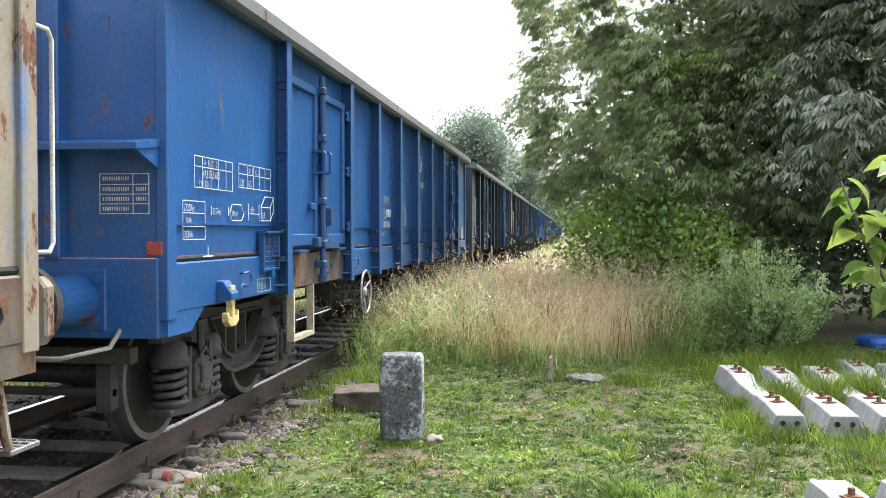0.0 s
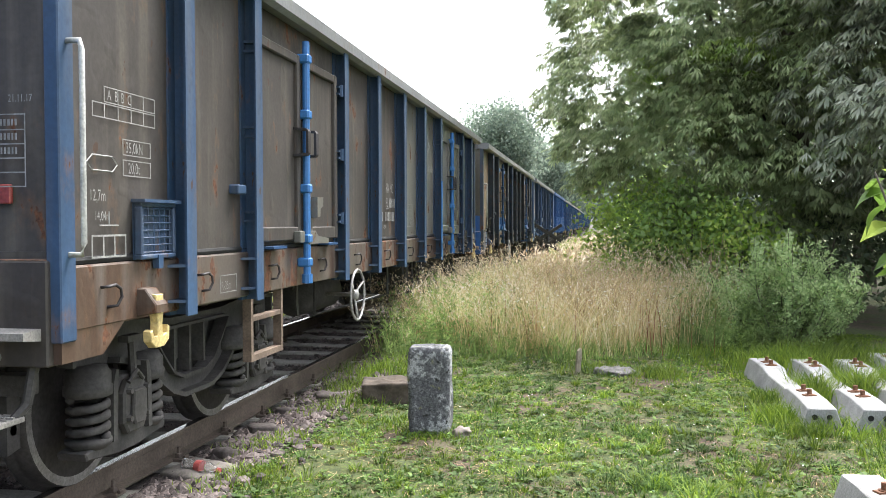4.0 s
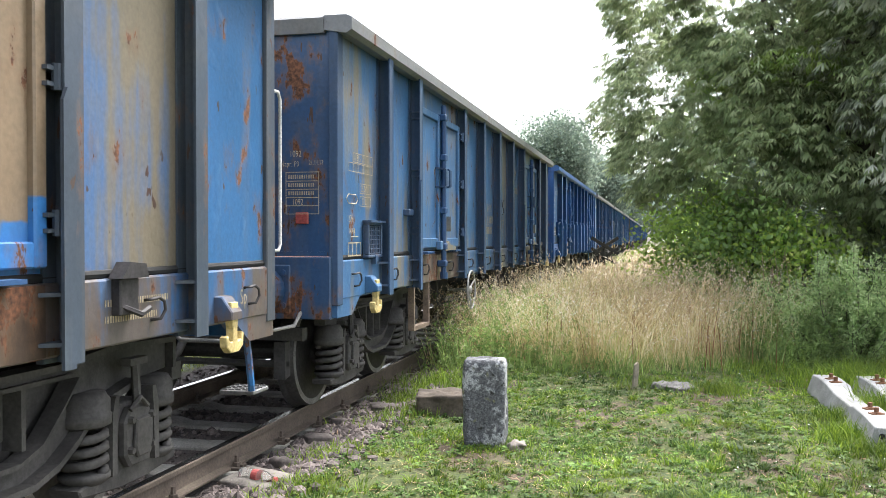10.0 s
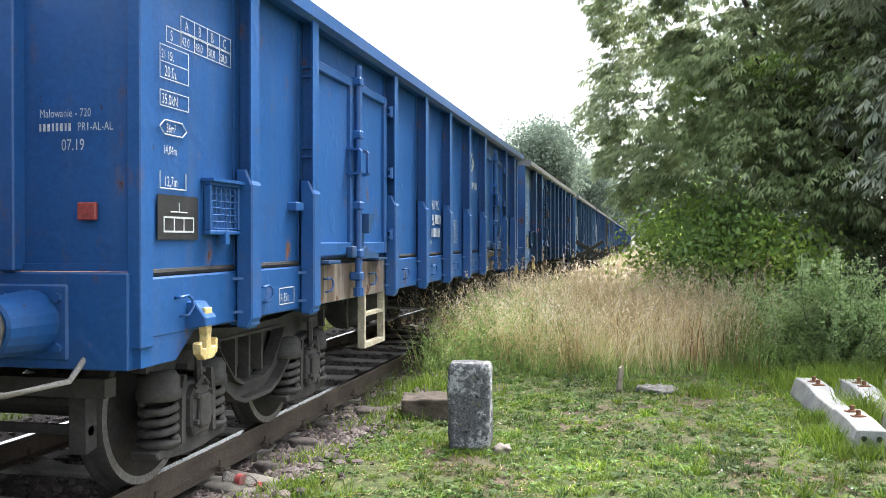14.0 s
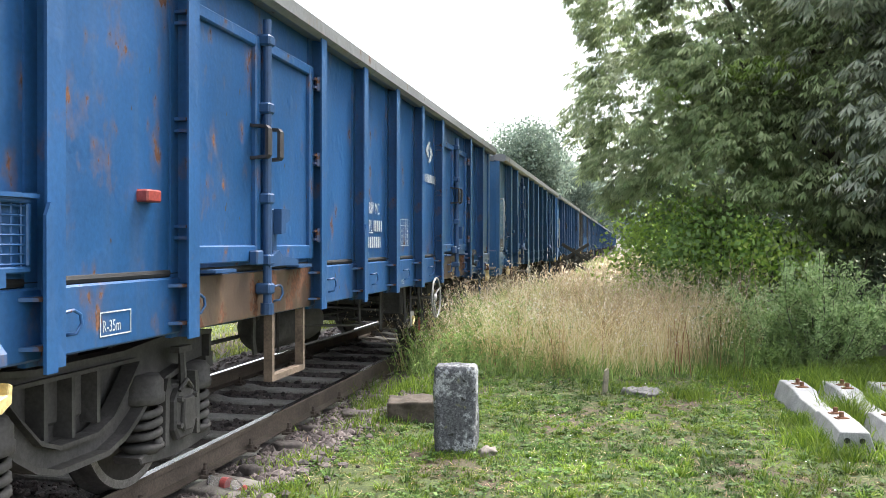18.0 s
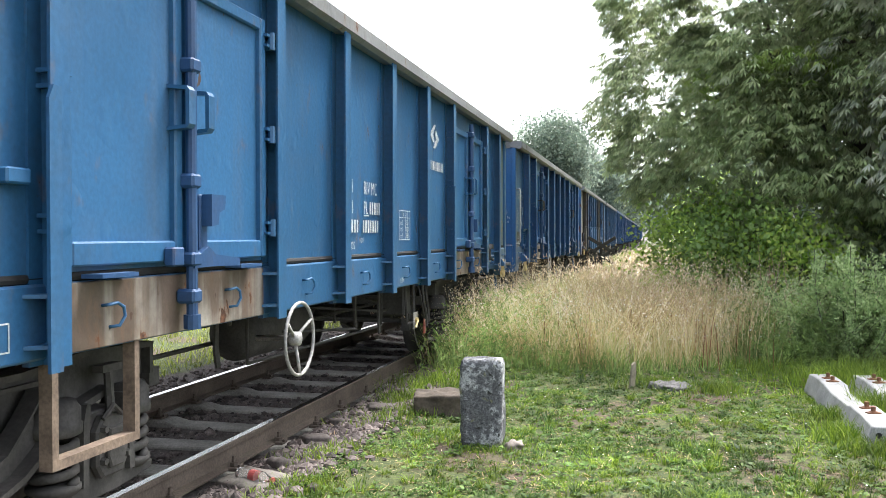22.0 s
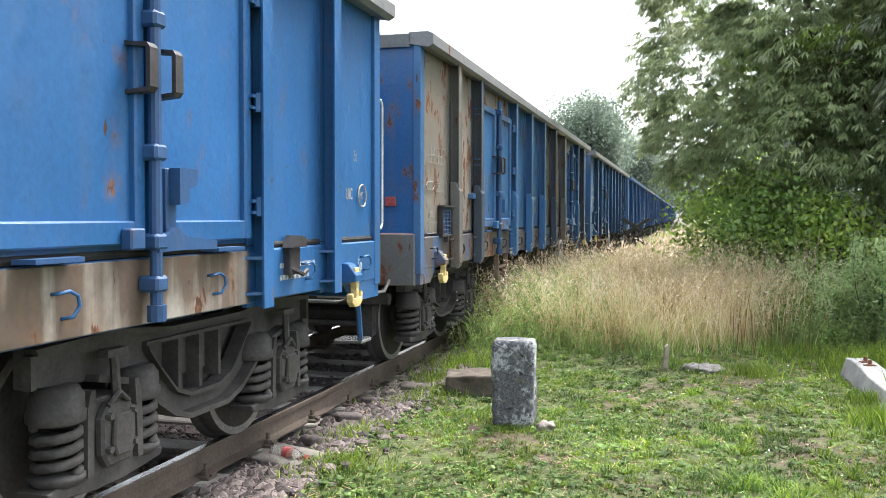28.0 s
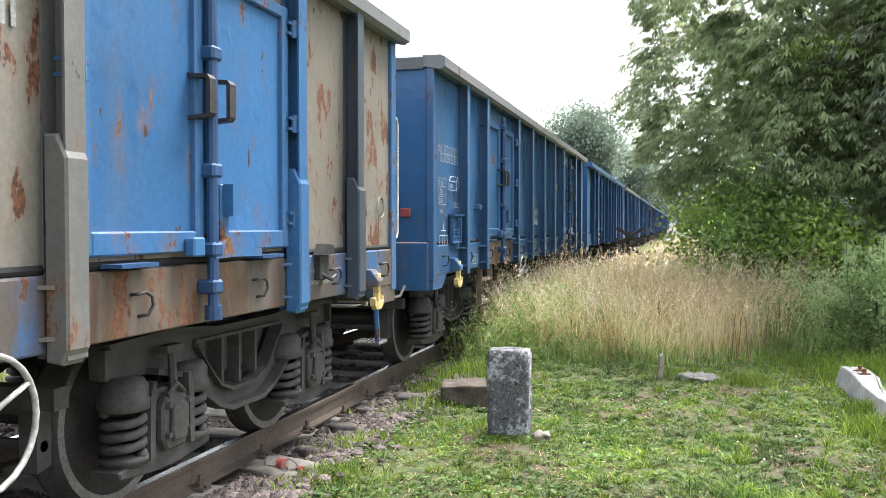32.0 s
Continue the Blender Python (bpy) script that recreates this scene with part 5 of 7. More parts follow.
P_SILL = paint("peeling_sill_paint", (0.135, 0.115, 0.10), 17, 0.35, 0.95, under=(0.075, 0.045, 0.032), under_cut=0.50)
M_TREAD = plain("worn_chequer_plate", (0.20, 0.20, 0.20), 0.5, 0.5, 0.3, 12, 60)
P_MARKPALE = plain("chalky_white_marking", (0.44, 0.47, 0.49), 0.6, 0, 0.25, 16, 60)
P_WHEELGREY = plain("scuffed_white_rail_paint", (0.30, 0.29, 0.28), 0.5, 0, 0.35, 18, 60)
P_MARKDIM = plain("faded_white_marking", (0.27, 0.27, 0.26), 0.6, 0, 0.3, 14, 60)
P_MARKTAN = plain("faded_cream_marking", (0.36, 0.30, 0.21), 0.6, 0, 0.3, 14, 60)

LABEL = "open goods wagon with side doors, "


def build_train():
    global HALF
    build_wagon(-1, LABEL + "beige with blue patches", P_BEIGE, P_BEIGE, sill=P_SILL, rim=P_RIMPALE, ends=P_BEIGE, mark=P_MARKDIM)
    HALF = 7.25
    build_wagon(0, LABEL + "freshly painted bright blue", P_BLUE0, P_BLUE0, spec=LONG, rim=P_RIMPALE, ends=P_BLUE0, wheel_y=-2.64, notice=True, hook=M_YELLOW, holder=1.30)
    HALF = 6.45
    build_wagon(1, LABEL + "dark sooty grey with blue posts", P_GREY, P_DKBLUE, {k: P_DARK for k in range(5)}, front_doors=P_DARK, ends=P_DARK, sill=P_SILL, rim=P_RIMPALE, wheel_y=-2.0,
                data="old", mark=P_MARKDIM, front_steps=True, lock=P_BLUEBAY)
    build_wagon(2, LABEL + "scuffed tan with blue patches", P_TAN, P_POST, {0: P_TAN_UP, 3: P_BLUEBAY, 8: P_TAN8, 9: P_BLUE8}, ends=P_END2, sill=P_SILL2, rim=P_RIMPALE, wheel_y=-1.91, data="old", mark=P_MARKTAN, front_steps=True)
    build_wagon(3, LABEL + "mottled blue over grey with rust", P_MOTTLE, P_DKBLUE, ends=P_END3, sill=P_MOTTLE, rim=P_RIMPALE, wheel_y=-2.0, data="old", mark=P_MARKTAN)
    build_wagon(4, LABEL + "clean royal blue", P_BLUE4, P_BLUE4, holder=1.62, ends=P_BLUE4, rim=P_BLUE4, data="column", plate=M_BLACKBOX, lock=P_BLUE4)
    build_wagon(5, LABEL + "royal blue with rusty sill", P_BLUE5, P_BLUE5, spec=CLOSE, holder=1.475, ends=P_BLUE5, rim=P_RIMPALE, wheel_y=1.85, data="column2", plate=M_PLATEGREY)
    build_wagon(6, LABEL + "steel blue with white lettering", P_BLUE6, P_BLUE6, {9: P_GREYSHEET}, front_steps=True, ends=P_BLUE6, rim=P_RIMPALE, wheel_y=-2.08, data="wide2", plate=M_PLATEGREY)
    build_wagon(7, LABEL + "cobalt blue with cream lettering", P_BLUE7, P_BLUE7, front_steps=True, ends=P_BLUE7, rim=P_RIMPALE, wheel_y=-2.10, data="wide", plate=M_PLATEGREY)
    build_wagon(8, LABEL + "beige bays, blue doors and rust", P_GREYBEIGE, P_BLUE8, {3: P_BLUE8, 4: P_BLUE8}, doors=P_BLUE8, ends=P_BLUE5, sill=P_SILL2, rim=P_RIMPALE, wheel_y=1.96, data="old", holder=1.40, post_mats={0: P_GREYPOST, 1: P_POST, 5: P_POST, 6: P_GREYPOST, 8: P_POST}, mark=P_MARKDIM)
    build_wagon(9, LABEL + "dull grey-blue", P_BLUE9, P_BLUE9, ends=P_BLUE9, rim=P_RIMPALE, wheel_y=-2.0, data="wide")
    far = [(P_BLUE6, P_BLUE5), (P_BLUE5, P_DKBLUE), (P_BLUE4, P_BLUE4), (P_DKBLUE, P_DKBLUE), (P_BLUE7, P_BLUE7), (P_BLUE5, P_BLUE5)]
    for n in range(10, 20):
        a, b = far[n % 6]
        build_wagon(n, LABEL + "blue and far down the train", a, b, rim=P_RIMPALE if n % 2 else a, ends=b, detail=1)


build_train()
for ob in bpy.data.objects:
    if ob.name.split(".")[0] in ("number_bar", "data_row", "company_bar", "load_table", "data_table", "notice_lines", "volume_sign", "length_sign", "axle_load_sign", "curve_sign", "floor_area_sign"):
        ob["kind"] = "stuff"
FRONT = 5.86


def travel(t):
    """How far the slowing train has come."""
    return -0.674 + t * (4.2683 + t * (0.0071516 + t * (-0.00093264 + t * 1.09793e-05)))


def motions():
    times = [1.0 * k for k in range(33)]
    for n, w, sets in WAGONS:
        shift = OFFSET.get(n, 0.0) + {0: 11.95, -1: -2.95}.get(n, FRONT + n * 14.04 + HALF) + (travel(0) if n < 1 else 0)
        walk(w, [(t, pose(TRACK_X, shift - travel(t), 0)) for t in times])
        step, ts = 0.15, []
        t = 0.0
        while t < 32.0:
            ts.append(t)
            t += step
        ts.append(32.0)
        for ax, y in sets:
            walk(ax, [(t, pose(0, y, 0.46, math.degrees((travel(t) - travel(0)) / 0.46))) for t in ts])

# ---- ground, track ----


def hill(x, y):
    """Height of the ground: the track's shallow bed, the lawn, the far meadow."""
    bed = -0.235
    lawn = -0.10 + 0.025 * noise.noise(Vector((x * 0.6, y * 0.6, 3.0))) + 0.012 * noise.noise(Vector((x * 2.3, y * 2.3, 1.0)))
    d = abs(x - TRACK_X)
    s = min(1.0, max(0.0, (d - 0.86) / 0.14))
    bed += (0.068 + 0.02 * noise.noise(Vector((x * 3, y * 3, 2.0)))) * s
    k = min(1.0, max(0.0, (d - 1.22 - 0.10 * noise.noise(Vector((0, y * 1.7, 0)))) / 0.35))
    k = k * k * (3 - 2 * k)
    return bed * (1 - k) + lawn * k


def steps(a, b, fine, lo, hi):
    out, v = [], lo
    while v < hi:
        out.append(v)
        v += fine
    out.append(hi)
    k = fine
    while out[-1] < b:
        k *= 1.35
        out.append(min(b, out[-1] + k))
    k = fine
    while out[0] > a:
        k *= 1.35
        out.insert(0, max(a, out[0] - k))
    return out


def ground_material():
    m, n, l, b = material("lawn_and_ballast_earth", 0.95)
    v = coords(n, l)
    geo = n.new("ShaderNodeSeparateXYZ")
    l.new(v, geo.inputs[0])
    big, mid, fine = noise_at(n, l, v, 0.9, 5), noise_at(n, l, v, 6, 5), noise_at(n, l, v, 70, 4)
    coarse = noise_at(n, l, v, 26, 6, 0.7)
    grass = ramp(n, l, coarse, 0.35, 0.65, (0.022, 0.036, 0.010), (0.095, 0.115, 0.032))
    earth = ramp(n, l, coarse, 0.35, 0.65, (0.036, 0.027, 0.018), (0.125, 0.092, 0.060))
    turf = blend(n, l, ramp(n, l, big, 0.48, 0.60), grass, earth)
    stone = ramp(n, l, fine, 0.3, 0.7, (0.028, 0.022, 0.020), (0.105, 0.085, 0.075))
    d = n.new("ShaderNodeMath")
    d.operation = "ADD"
    d.inputs[1].default_value = -TRACK_X
    l.new(geo.outputs["X"], d.inputs[0])
    ab = n.new("ShaderNodeMath")
    ab.operation = "ABSOLUTE"
    l.new(d.outputs[0], ab.inputs[0])
    wob = n.new("ShaderNodeMath")
    wob.operation = "MULTIPLY_ADD"
    wob.inputs[1].default_value = 0.5
    l.new(mid, wob.inputs[0])
    l.new(ab.outputs[0], wob.inputs[2])
    edge = n.new("ShaderNodeMapRange")
    edge.inputs["From Min"].default_value, edge.inputs["From Max"].default_value = 1.72, 1.92
    l.new(wob.outputs[0], edge.inputs["Value"])
    l.new(blend(n, l, edge.outputs[0], stone, turf), b.inputs["Base Color"])
    bump(n, l, b, fine, 0.6, 0.02)
    return m


def build_ground():
    xs, ys = steps(-900, 900, 0.12, -6.5, 4.0), steps(-400, 1600, 0.16, 2.5, 14.0)
    verts = [(x, y, hill(x, y)) for y in ys for x in xs]
    k = len(xs)
    faces = [(j * k + i, j * k + i + 1, (j + 1) * k + i + 1, (j + 1) * k + i) for j in range(len(ys) - 1) for i in range(k - 1)]
    me = soup("ground", verts, faces, ground_material())
    me.shade_smooth()
    tagged(new("ground", me), "grassy ground with a stony strip along the track", "ground", kind="structure")


build_ground()

RAIL = [(-0.068, -0.172), (0.068, -0.172), (0.068, -0.160), (0.012, -0.145), (0.009, -0.050), (0.034, -0.036), (0.035, -0.010), (0.026, -0.0015),
        (-0.026, -0.0015), (-0.035, -0.010), (-0.034, -0.036), (-0.009, -0.050), (-0.012, -0.145), (-0.068, -0.160)]
Y_SLEEPERS = [4.08 + 0.765 * k for k in range(-6, 60)]


def build_track():
    for s in (1, -1):
        r = part("rail", lambda bm: prism(bm, RAIL, "y", -60, 420), M_RAILWEB, None, pose(TRACK_X + s * 0.7525, 0, 0))
        tagged(r, "rusty steel rail with a bright worn head", "rail", "rails of the track", "structure")
        part("running_surface", lambda bm: box(bm, -0.027, 0.027, -60, 420, -0.004, 0.0), M_RAILTOP, r, key="railtop")
    rnd = random.Random(5)
    for i in range(4):
        def build(bm):
            prism(bm, [(-1.25, -0.20), (1.25, -0.20), (1.25, -0.03), (1.22, 0.0), (0.55, 0.0), (0.42, -0.03), (-0.42, -0.03), (-0.55, 0.0), (-1.22, 0.0), (-1.25, -0.03)], "y", -0.125, 0.125, 0.012)
        shape("sleeper|%d" % i, build)
    for k, y in enumerate(Y_SLEEPERS):
        sl = piece("sleeper", shape("sleeper|%d" % (k % 4), None), M_OLDSLEEPER, None,
                   pose(TRACK_X + rnd.uniform(-0.04, 0.04), y + rnd.uniform(-0.05, 0.05), -0.175 + rnd.uniform(-0.012, 0.006), 0, 0, rnd.uniform(-2.0, 2.0)))
        tagged(sl, "dusty concrete sleeper bedded in dark ballast", "sleeper", "sleepers under the rails", "structure")
        if y < 26:
            for s in (-1, 1):
                for o in (-1, 1):
                    part("rail_clip", b_clip, M_RAILWEB, sl, pose(s * 0.7525 + o * 0.10, 0, 0.0, 0, 0, 90 + 90 * o), key="clip")


def b_clip(bm):
    box(bm, -0.05, 0.045, -0.055, 0.055, 0.0, 0.022, 0.004)
    lathe(bm, (0, 0, 0.02), "z", [(0, 0.03), (0.03, 0.03), (0.032, 0.018), (0.075, 0.016), (0.077, 0.005)], 6)
    tube(bm, [(-0.05, -0.03, 0.03), (-0.05, 0.03, 0.03)], 0.012, 6)


M_OLDSLEEPER = plain("dusty_old_concrete", (0.25, 0.235, 0.21), 0.95, 0, 0.35, 4, 60, 0.5)
build_track()


def stones(name, spots, mat, label):
    """Loose broken stone: each a squashed, skewed polyhedron."""
    base = bmesh.new()
    bmesh.ops.create_icosphere(base, subdivisions=1, radius=1.0)
    bv, bf = np.array([v.co[:] for v in base.verts]), [[v.index for v in f.verts] for f in base.faces]
    base.free()
    rng = np.random.default_rng(8)
    vs, fs = [], []
    for i, (x, y, z, r) in enumerate(spots):
        q = bv * (1 + rng.uniform(-0.32, 0.25, (len(bv), 1))) * r * rng.uniform(0.65, 1.25, 3) * (1, 1, 0.8)
        a = rng.uniform(0, 6.28)
        c, s = math.cos(a), math.sin(a)
        q = np.stack([q[:, 0] * c - q[:, 1] * s + x, q[:, 0] * s + q[:, 1] * c + y, q[:, 2] + z], 1)
        o = len(vs) * len(bv)
        vs.append(q)
        fs += [tuple(o + j for j in f) for f in bf]
    return tagged(new(name, soup(name, np.concatenate(vs).tolist(), fs, mat)), label, "ballast", kind="stuff")


def stone_material(name, a, b_):
    m, n, l, b = material(name, 0.9)
    src = n.new("ShaderNodeNewGeometry").outputs["Random Per Island"]
    fine = noise_at(n, l, coords(n, l), 60, 4)
    col = ramp(n, l, src, 0, 1, a, b_)
    l.new(blend(n, l, 0.4, col, ramp(n, l, fine, 0.3, 0.7), "OVERLAY"), b.inputs["Base Color"])
    bump(n, l, b, fine, 0.4, 0.006)
    return m


def build_ballast():
    rng = np.random.default_rng(4)
    spots = []
    while len(spots) < 21000:
        y = 2.6 + 22 * rng.random() ** 1.6
        x = TRACK_X + (rng.uniform(-1.5, 1.5) if rng.random() < 0.5 else rng.uniform(0.82, 1.58))
        d = x - TRACK_X
        k = abs((y - 4.08) / 0.765 - round((y - 4.08) / 0.765)) * 0.765
        if k < 0.14 and abs(d) < 0.9 and rng.random() < 0.93:
            continue
        if min(abs(d - 0.7525), abs(d + 0.7525)) < 0.06:
            continue
        if d > 1.25 and rng.random() < 0.45:
            continue
        spots.append((x, y, hill(x, y) + 0.005, rng.choice([0.012, 0.02, 0.03, 0.045], p=[0.3, 0.35, 0.25, 0.1] if d < 0.8 else [0.2, 0.3, 0.3, 0.2])))
    for _ in range(5200):
        y, x = 3.6 + 9 * rng.random() ** 1.3, TRACK_X + rng.normal(1.22, 0.20)
        if x > TRACK_X + 0.86:
            spots.append((x, y, hill(x, y) + 0.008, rng.choice([0.012, 0.02, 0.034, 0.055], p=[0.3, 0.37, 0.25, 0.08])))
    stones("ballast", spots, stone_material("grey_brown_broken_stone", (0.029, 0.023, 0.022), (0.170, 0.138, 0.128)), "loose dark broken stone between the sleepers")


build_ballast()

# ---- things beside the track ----


def rough_block(name, size, mat, m, label, category, seed, chip=0.012, cuts=7, round_=0.03):
    """A hewn or cast block with chipped, softened edges."""
    def build(bm):
        bmesh.ops.create_cube(bm, size=1.0, matrix=Matrix.LocRotScale((0, 0, size[2] / 2), None, size))
        bmesh.ops.subdivide_edges(bm, edges=list(bm.edges), cuts=cuts, use_grid_fill=True)
        half = Vector((size[0] / 2, size[1] / 2, size[2] / 2))
        for v in bm.verts:
            p = v.co - Vector((0, 0, half.z))
            q = Vector([max(-h + round_, min(h - round_, c)) for c, h in zip(p, half)])
            if (p - q).length > 1e-6:
                p = q + (p - q).normalized() * round_
            k = p * 9 + Vector((seed, seed * 2, 0))
            p += (p - q * 0.8).normalized() * (noise.noise(k) * chip + noise.noise(k * 3.1) * chip * 0.5)
            v.co = p + Vector((0, 0, half.z))
    ob = part(name, build, mat, None, m, smooth=True)
    return tagged(ob, label, category)


def lichen_stone():
    m, n, l, b = material("lichen_spotted_granite", 0.92)
    v = coords(n, l)
    big, mid, fine, speck = noise_at(n, l, v, 4, 5), noise_at(n, l, v, 26, 7, 0.72), noise_at(n, l, v, 120, 4), noise_at(n, l, v, 55, 5, 0.7)
    col = ramp(n, l, speck, 0.35, 0.65, (0.055, 0.057, 0.065), (0.17, 0.172, 0.18))
    field = blend(n, l, 0.5, mid, big)
    col = blend(n, l, ramp(n, l, field, 0.505, 0.56), col, (0.42, 0.43, 0.44))
    col = blend(n, l, ramp(n, l, noise_at(n, l, v, 13, 5, 0.65), 0.60, 0.66), col, (0.035, 0.035, 0.032))
    col = blend(n, l, ramp(n, l, noise_at(n, l, v, 9, 4), 0.62, 0.70), col, (0.19, 0.19, 0.10))
    col = blend(n, l, 0.5, col, ramp(n, l, fine, 0.3, 0.7), "OVERLAY")
    l.new(col, b.inputs["Base Color"])
    bump(n, l, b, mid, 0.8, 0.02)
    return m


M_LICHEN = lichen_stone()
M_SANDSTONE = plain("mossy_brown_stone", (0.08, 0.064, 0.05), 0.95, 0, 0.4, 5, 50, 0.5)
M_DARKSLAB = plain("dark_ballast_slab", (0.085, 0.072, 0.066), 0.95, 0, 0.4, 9, 60, 0.6)
M_SLAB = plain("grey_field_stone", (0.15, 0.135, 0.12), 0.95, 0, 0.35, 7, 60, 0.5)
M_FLATSTONE = plain("rough_dark_field_stone", (0.13, 0.125, 0.12), 0.95, 0, 0.55, 22, 90, 0.9)
M_PINKSTONE = plain("pinkish_broken_stone", (0.21, 0.18, 0.16), 0.95, 0, 0.35, 12, 60, 0.6)
M_WOOD = plain("silvery_old_wood", (0.28, 0.24, 0.18), 0.9, 0, 0.3, 9, 80, 0.5)
M_DARKWOOD = plain("dark_creosoted_board", (0.03, 0.028, 0.026), 0.8, 0, 0.3, 6, 50)

rough_block("boundary_stone", (0.315, 0.21, 0.66), M_LICHEN, pose(-1.235, 6.50, -0.12, 0, 0, 2), "lichen-spotted grey granite post standing upright in the lawn", "stone post", 3, 0.012, 14, 0.035)
rough_block("stone_block", (0.46, 0.34, 0.22), M_SANDSTONE, pose(-1.80, 7.55, -0.14, 2, -1, 12), "low mossy brown stone block lying in the grass", "stone block", 9, 0.028, 14, 0.010)
rough_block("flat_stone", (0.32, 0.36, 0.075), M_FLATSTONE, pose(0.19, 9.25, -0.12, 1, 2, 50), "flat grey stone sunk in the lawn", "stone", 5, 0.05, 12, 0.03)
rough_block("small_stone", (0.13, 0.10, 0.075), M_PINKSTONE, pose(-0.97, 6.38, -0.125, 4, 8, 30), "small pale stone beside the granite post", "stone", 12, 0.045, 6, 0.02)
for k, (x, y, s, rz) in enumerate(((-2.42, 7.75, 0.24, 10), (-2.55, 6.45, 0.22, 40), (-2.38, 8.6, 0.22, -15), (-2.52, 5.72, 0.16, 70), (-2.62, 7.1, 0.13, 5))):
    rough_block("ballast_slab", (s, s * 0.7, 0.075), M_DARKSLAB, pose(x, y, -0.17, 3 * (-1) ** k, 4, rz), "flat broken stone lying beside the rail", "stone", k + 20, 0.03, 3, 0.02)


def b_stake(bm):
    prism(bm, [(-0.026, -0.02), (0.03, -0.02), (0.026, 0.26), (0.012, 0.30), (-0.02, 0.27)], "y", -0.02, 0.02, 0.004)


tagged(part("wooden_stake", b_stake, M_WOOD, None, pose(-0.21, 9.21, -0.13, 2, 4, 25)), "short weathered wooden stake stuck in the lawn", "stake")


def build_bottle():
    m, n, l, b = material("clear_dirty_plastic", 0.15)
    b.inputs["Base Color"].default_value = (0.85, 0.87, 0.87, 1)
    b.inputs["Transmission Weight"].default_value = 0.94
    b.inputs["IOR"].default_value = 1.3
    red = plain("red_printed_film", (0.38, 0.085, 0.08), 0.35, 0, 0.15, 30, 80)

    def body(bm):
        lathe(bm, (0, 0, 0), "x", [(0, 0.02), (0.004, 0.036), (0.03, 0.04), (0.09, 0.036), (0.17, 0.04), (0.20, 0.037), (0.245, 0.018), (0.262, 0.014)], 16)

    bottle = part("plastic_bottle", body, m, None, pose(-2.60, 5.24, -0.075, 0, 3, -12), smooth=True)
    tagged(bottle, "crushed clear plastic bottle with red label on a stone", "bottle")
    part("label", lambda bm: lathe(bm, (0.10, 0, 0), "x", [(0, 0.037), (0.001, 0.0395), (0.044, 0.0405), (0.045, 0.038)], 16), red, bottle, label="red film label")
    part("cap", lambda bm: lathe(bm, (0.262, 0, 0), "x", [(0, 0.016), (0.018, 0.016)], 12), red, bottle, label="red screw cap")


build_bottle()
rough_block("bottle_stone", (0.46, 0.34, 0.10), M_SLAB, pose(-2.47, 5.27, -0.205, 2, 3, -15), "broad flat stone under a plastic bottle", "stone", 31, 0.02, 4, 0.03)

SEC = [(-0.15, 0.0), (0.15, 0.0), (0.15, 0.03), (0.10, 1.0), (-0.10, 1.0), (-0.15, 0.03)]


def b_concrete_sleeper(bm):
    """A prestressed sleeper: deep ends with sloping flanks, a lower waist."""
    st = [(-1.25, 0.185, 1.0), (-0.95, 0.205, 1.0), (-0.52, 0.205, 1.0), (-0.34, 0.165, 0.80), (0.34, 0.165, 0.80), (0.52, 0.205, 1.0), (0.95, 0.205, 1.0), (1.25, 0.185, 1.0)]
    rings = [[bm.verts.new((x * w, y, z * h if z == 1.0 else z)) for x, z in SEC] for y, h, w in st]
    for a, b in zip(rings, rings[1:]):
        for i in range(6):
            bm.faces.new((a[i], a[(i + 1) % 6], b[(i + 1) % 6], b[i]))
    bm.faces.new(rings[0])
    bm.faces.new(list(reversed(rings[-1])))
    bmesh.ops.recalc_face_normals(bm, faces=bm.faces)
    bmesh.ops.bevel(bm, geom=[e for e in bm.edges if e.calc_length() > 0.1], offset=0.008, segments=1, affect="EDGES")


def b_bolt(bm):
    lathe(bm, (0, 0, 0), "z", [(-0.01, 0.035), (0.012, 0.035), (0.014, 0.02), (0.05, 0.02), (0.052, 0.01)], 6)
    box(bm, -0.05, 0.05, -0.028, 0.028, -0.006, 0.008)


def b_wire_hole(bm):
    lathe(bm, (0, 0, 0), "y", [(0, 0.022), (-0.004, 0.022)], 10)


def build_sleeper_stack():
    first = part("concrete_sleeper", b_concrete_sleeper, M_NEWCONC, None, pose(1.63, 8.16, -0.11, 0, 0, 0.5))
    tagged(first, "pale new concrete railway sleeper lying in long grass", "sleeper", "sleepers stored on the lawn")
    for s in (-1, 1):
        for o in (-0.10, 0.10):
            part("bolt", b_bolt, M_RUST, first, pose(0.0, s * 0.75 + o, 0.207, 0, 0, 20), key="sbolt", label="rust-brown fastening bolt")
        for x in (-0.055, 0.05):
            part("wire_hole", b_wire_hole, M_BLACKBOX, first, pose(x, -1.251, 0.12), key="wirehole")
    for x, y, rz in ((2.03, 8.18, 0.3), (2.43, 8.22, -1.0), (2.86, 8.75, -3.0), (3.28, 8.5, 1.0), (1.43, 3.88, 0.5), (1.80, 3.93, -0.6), (2.2, 3.9, 0.4)):
        copy_thing(first, pose(x, y, -0.11, 0, 0, rz))


build_sleeper_stack()


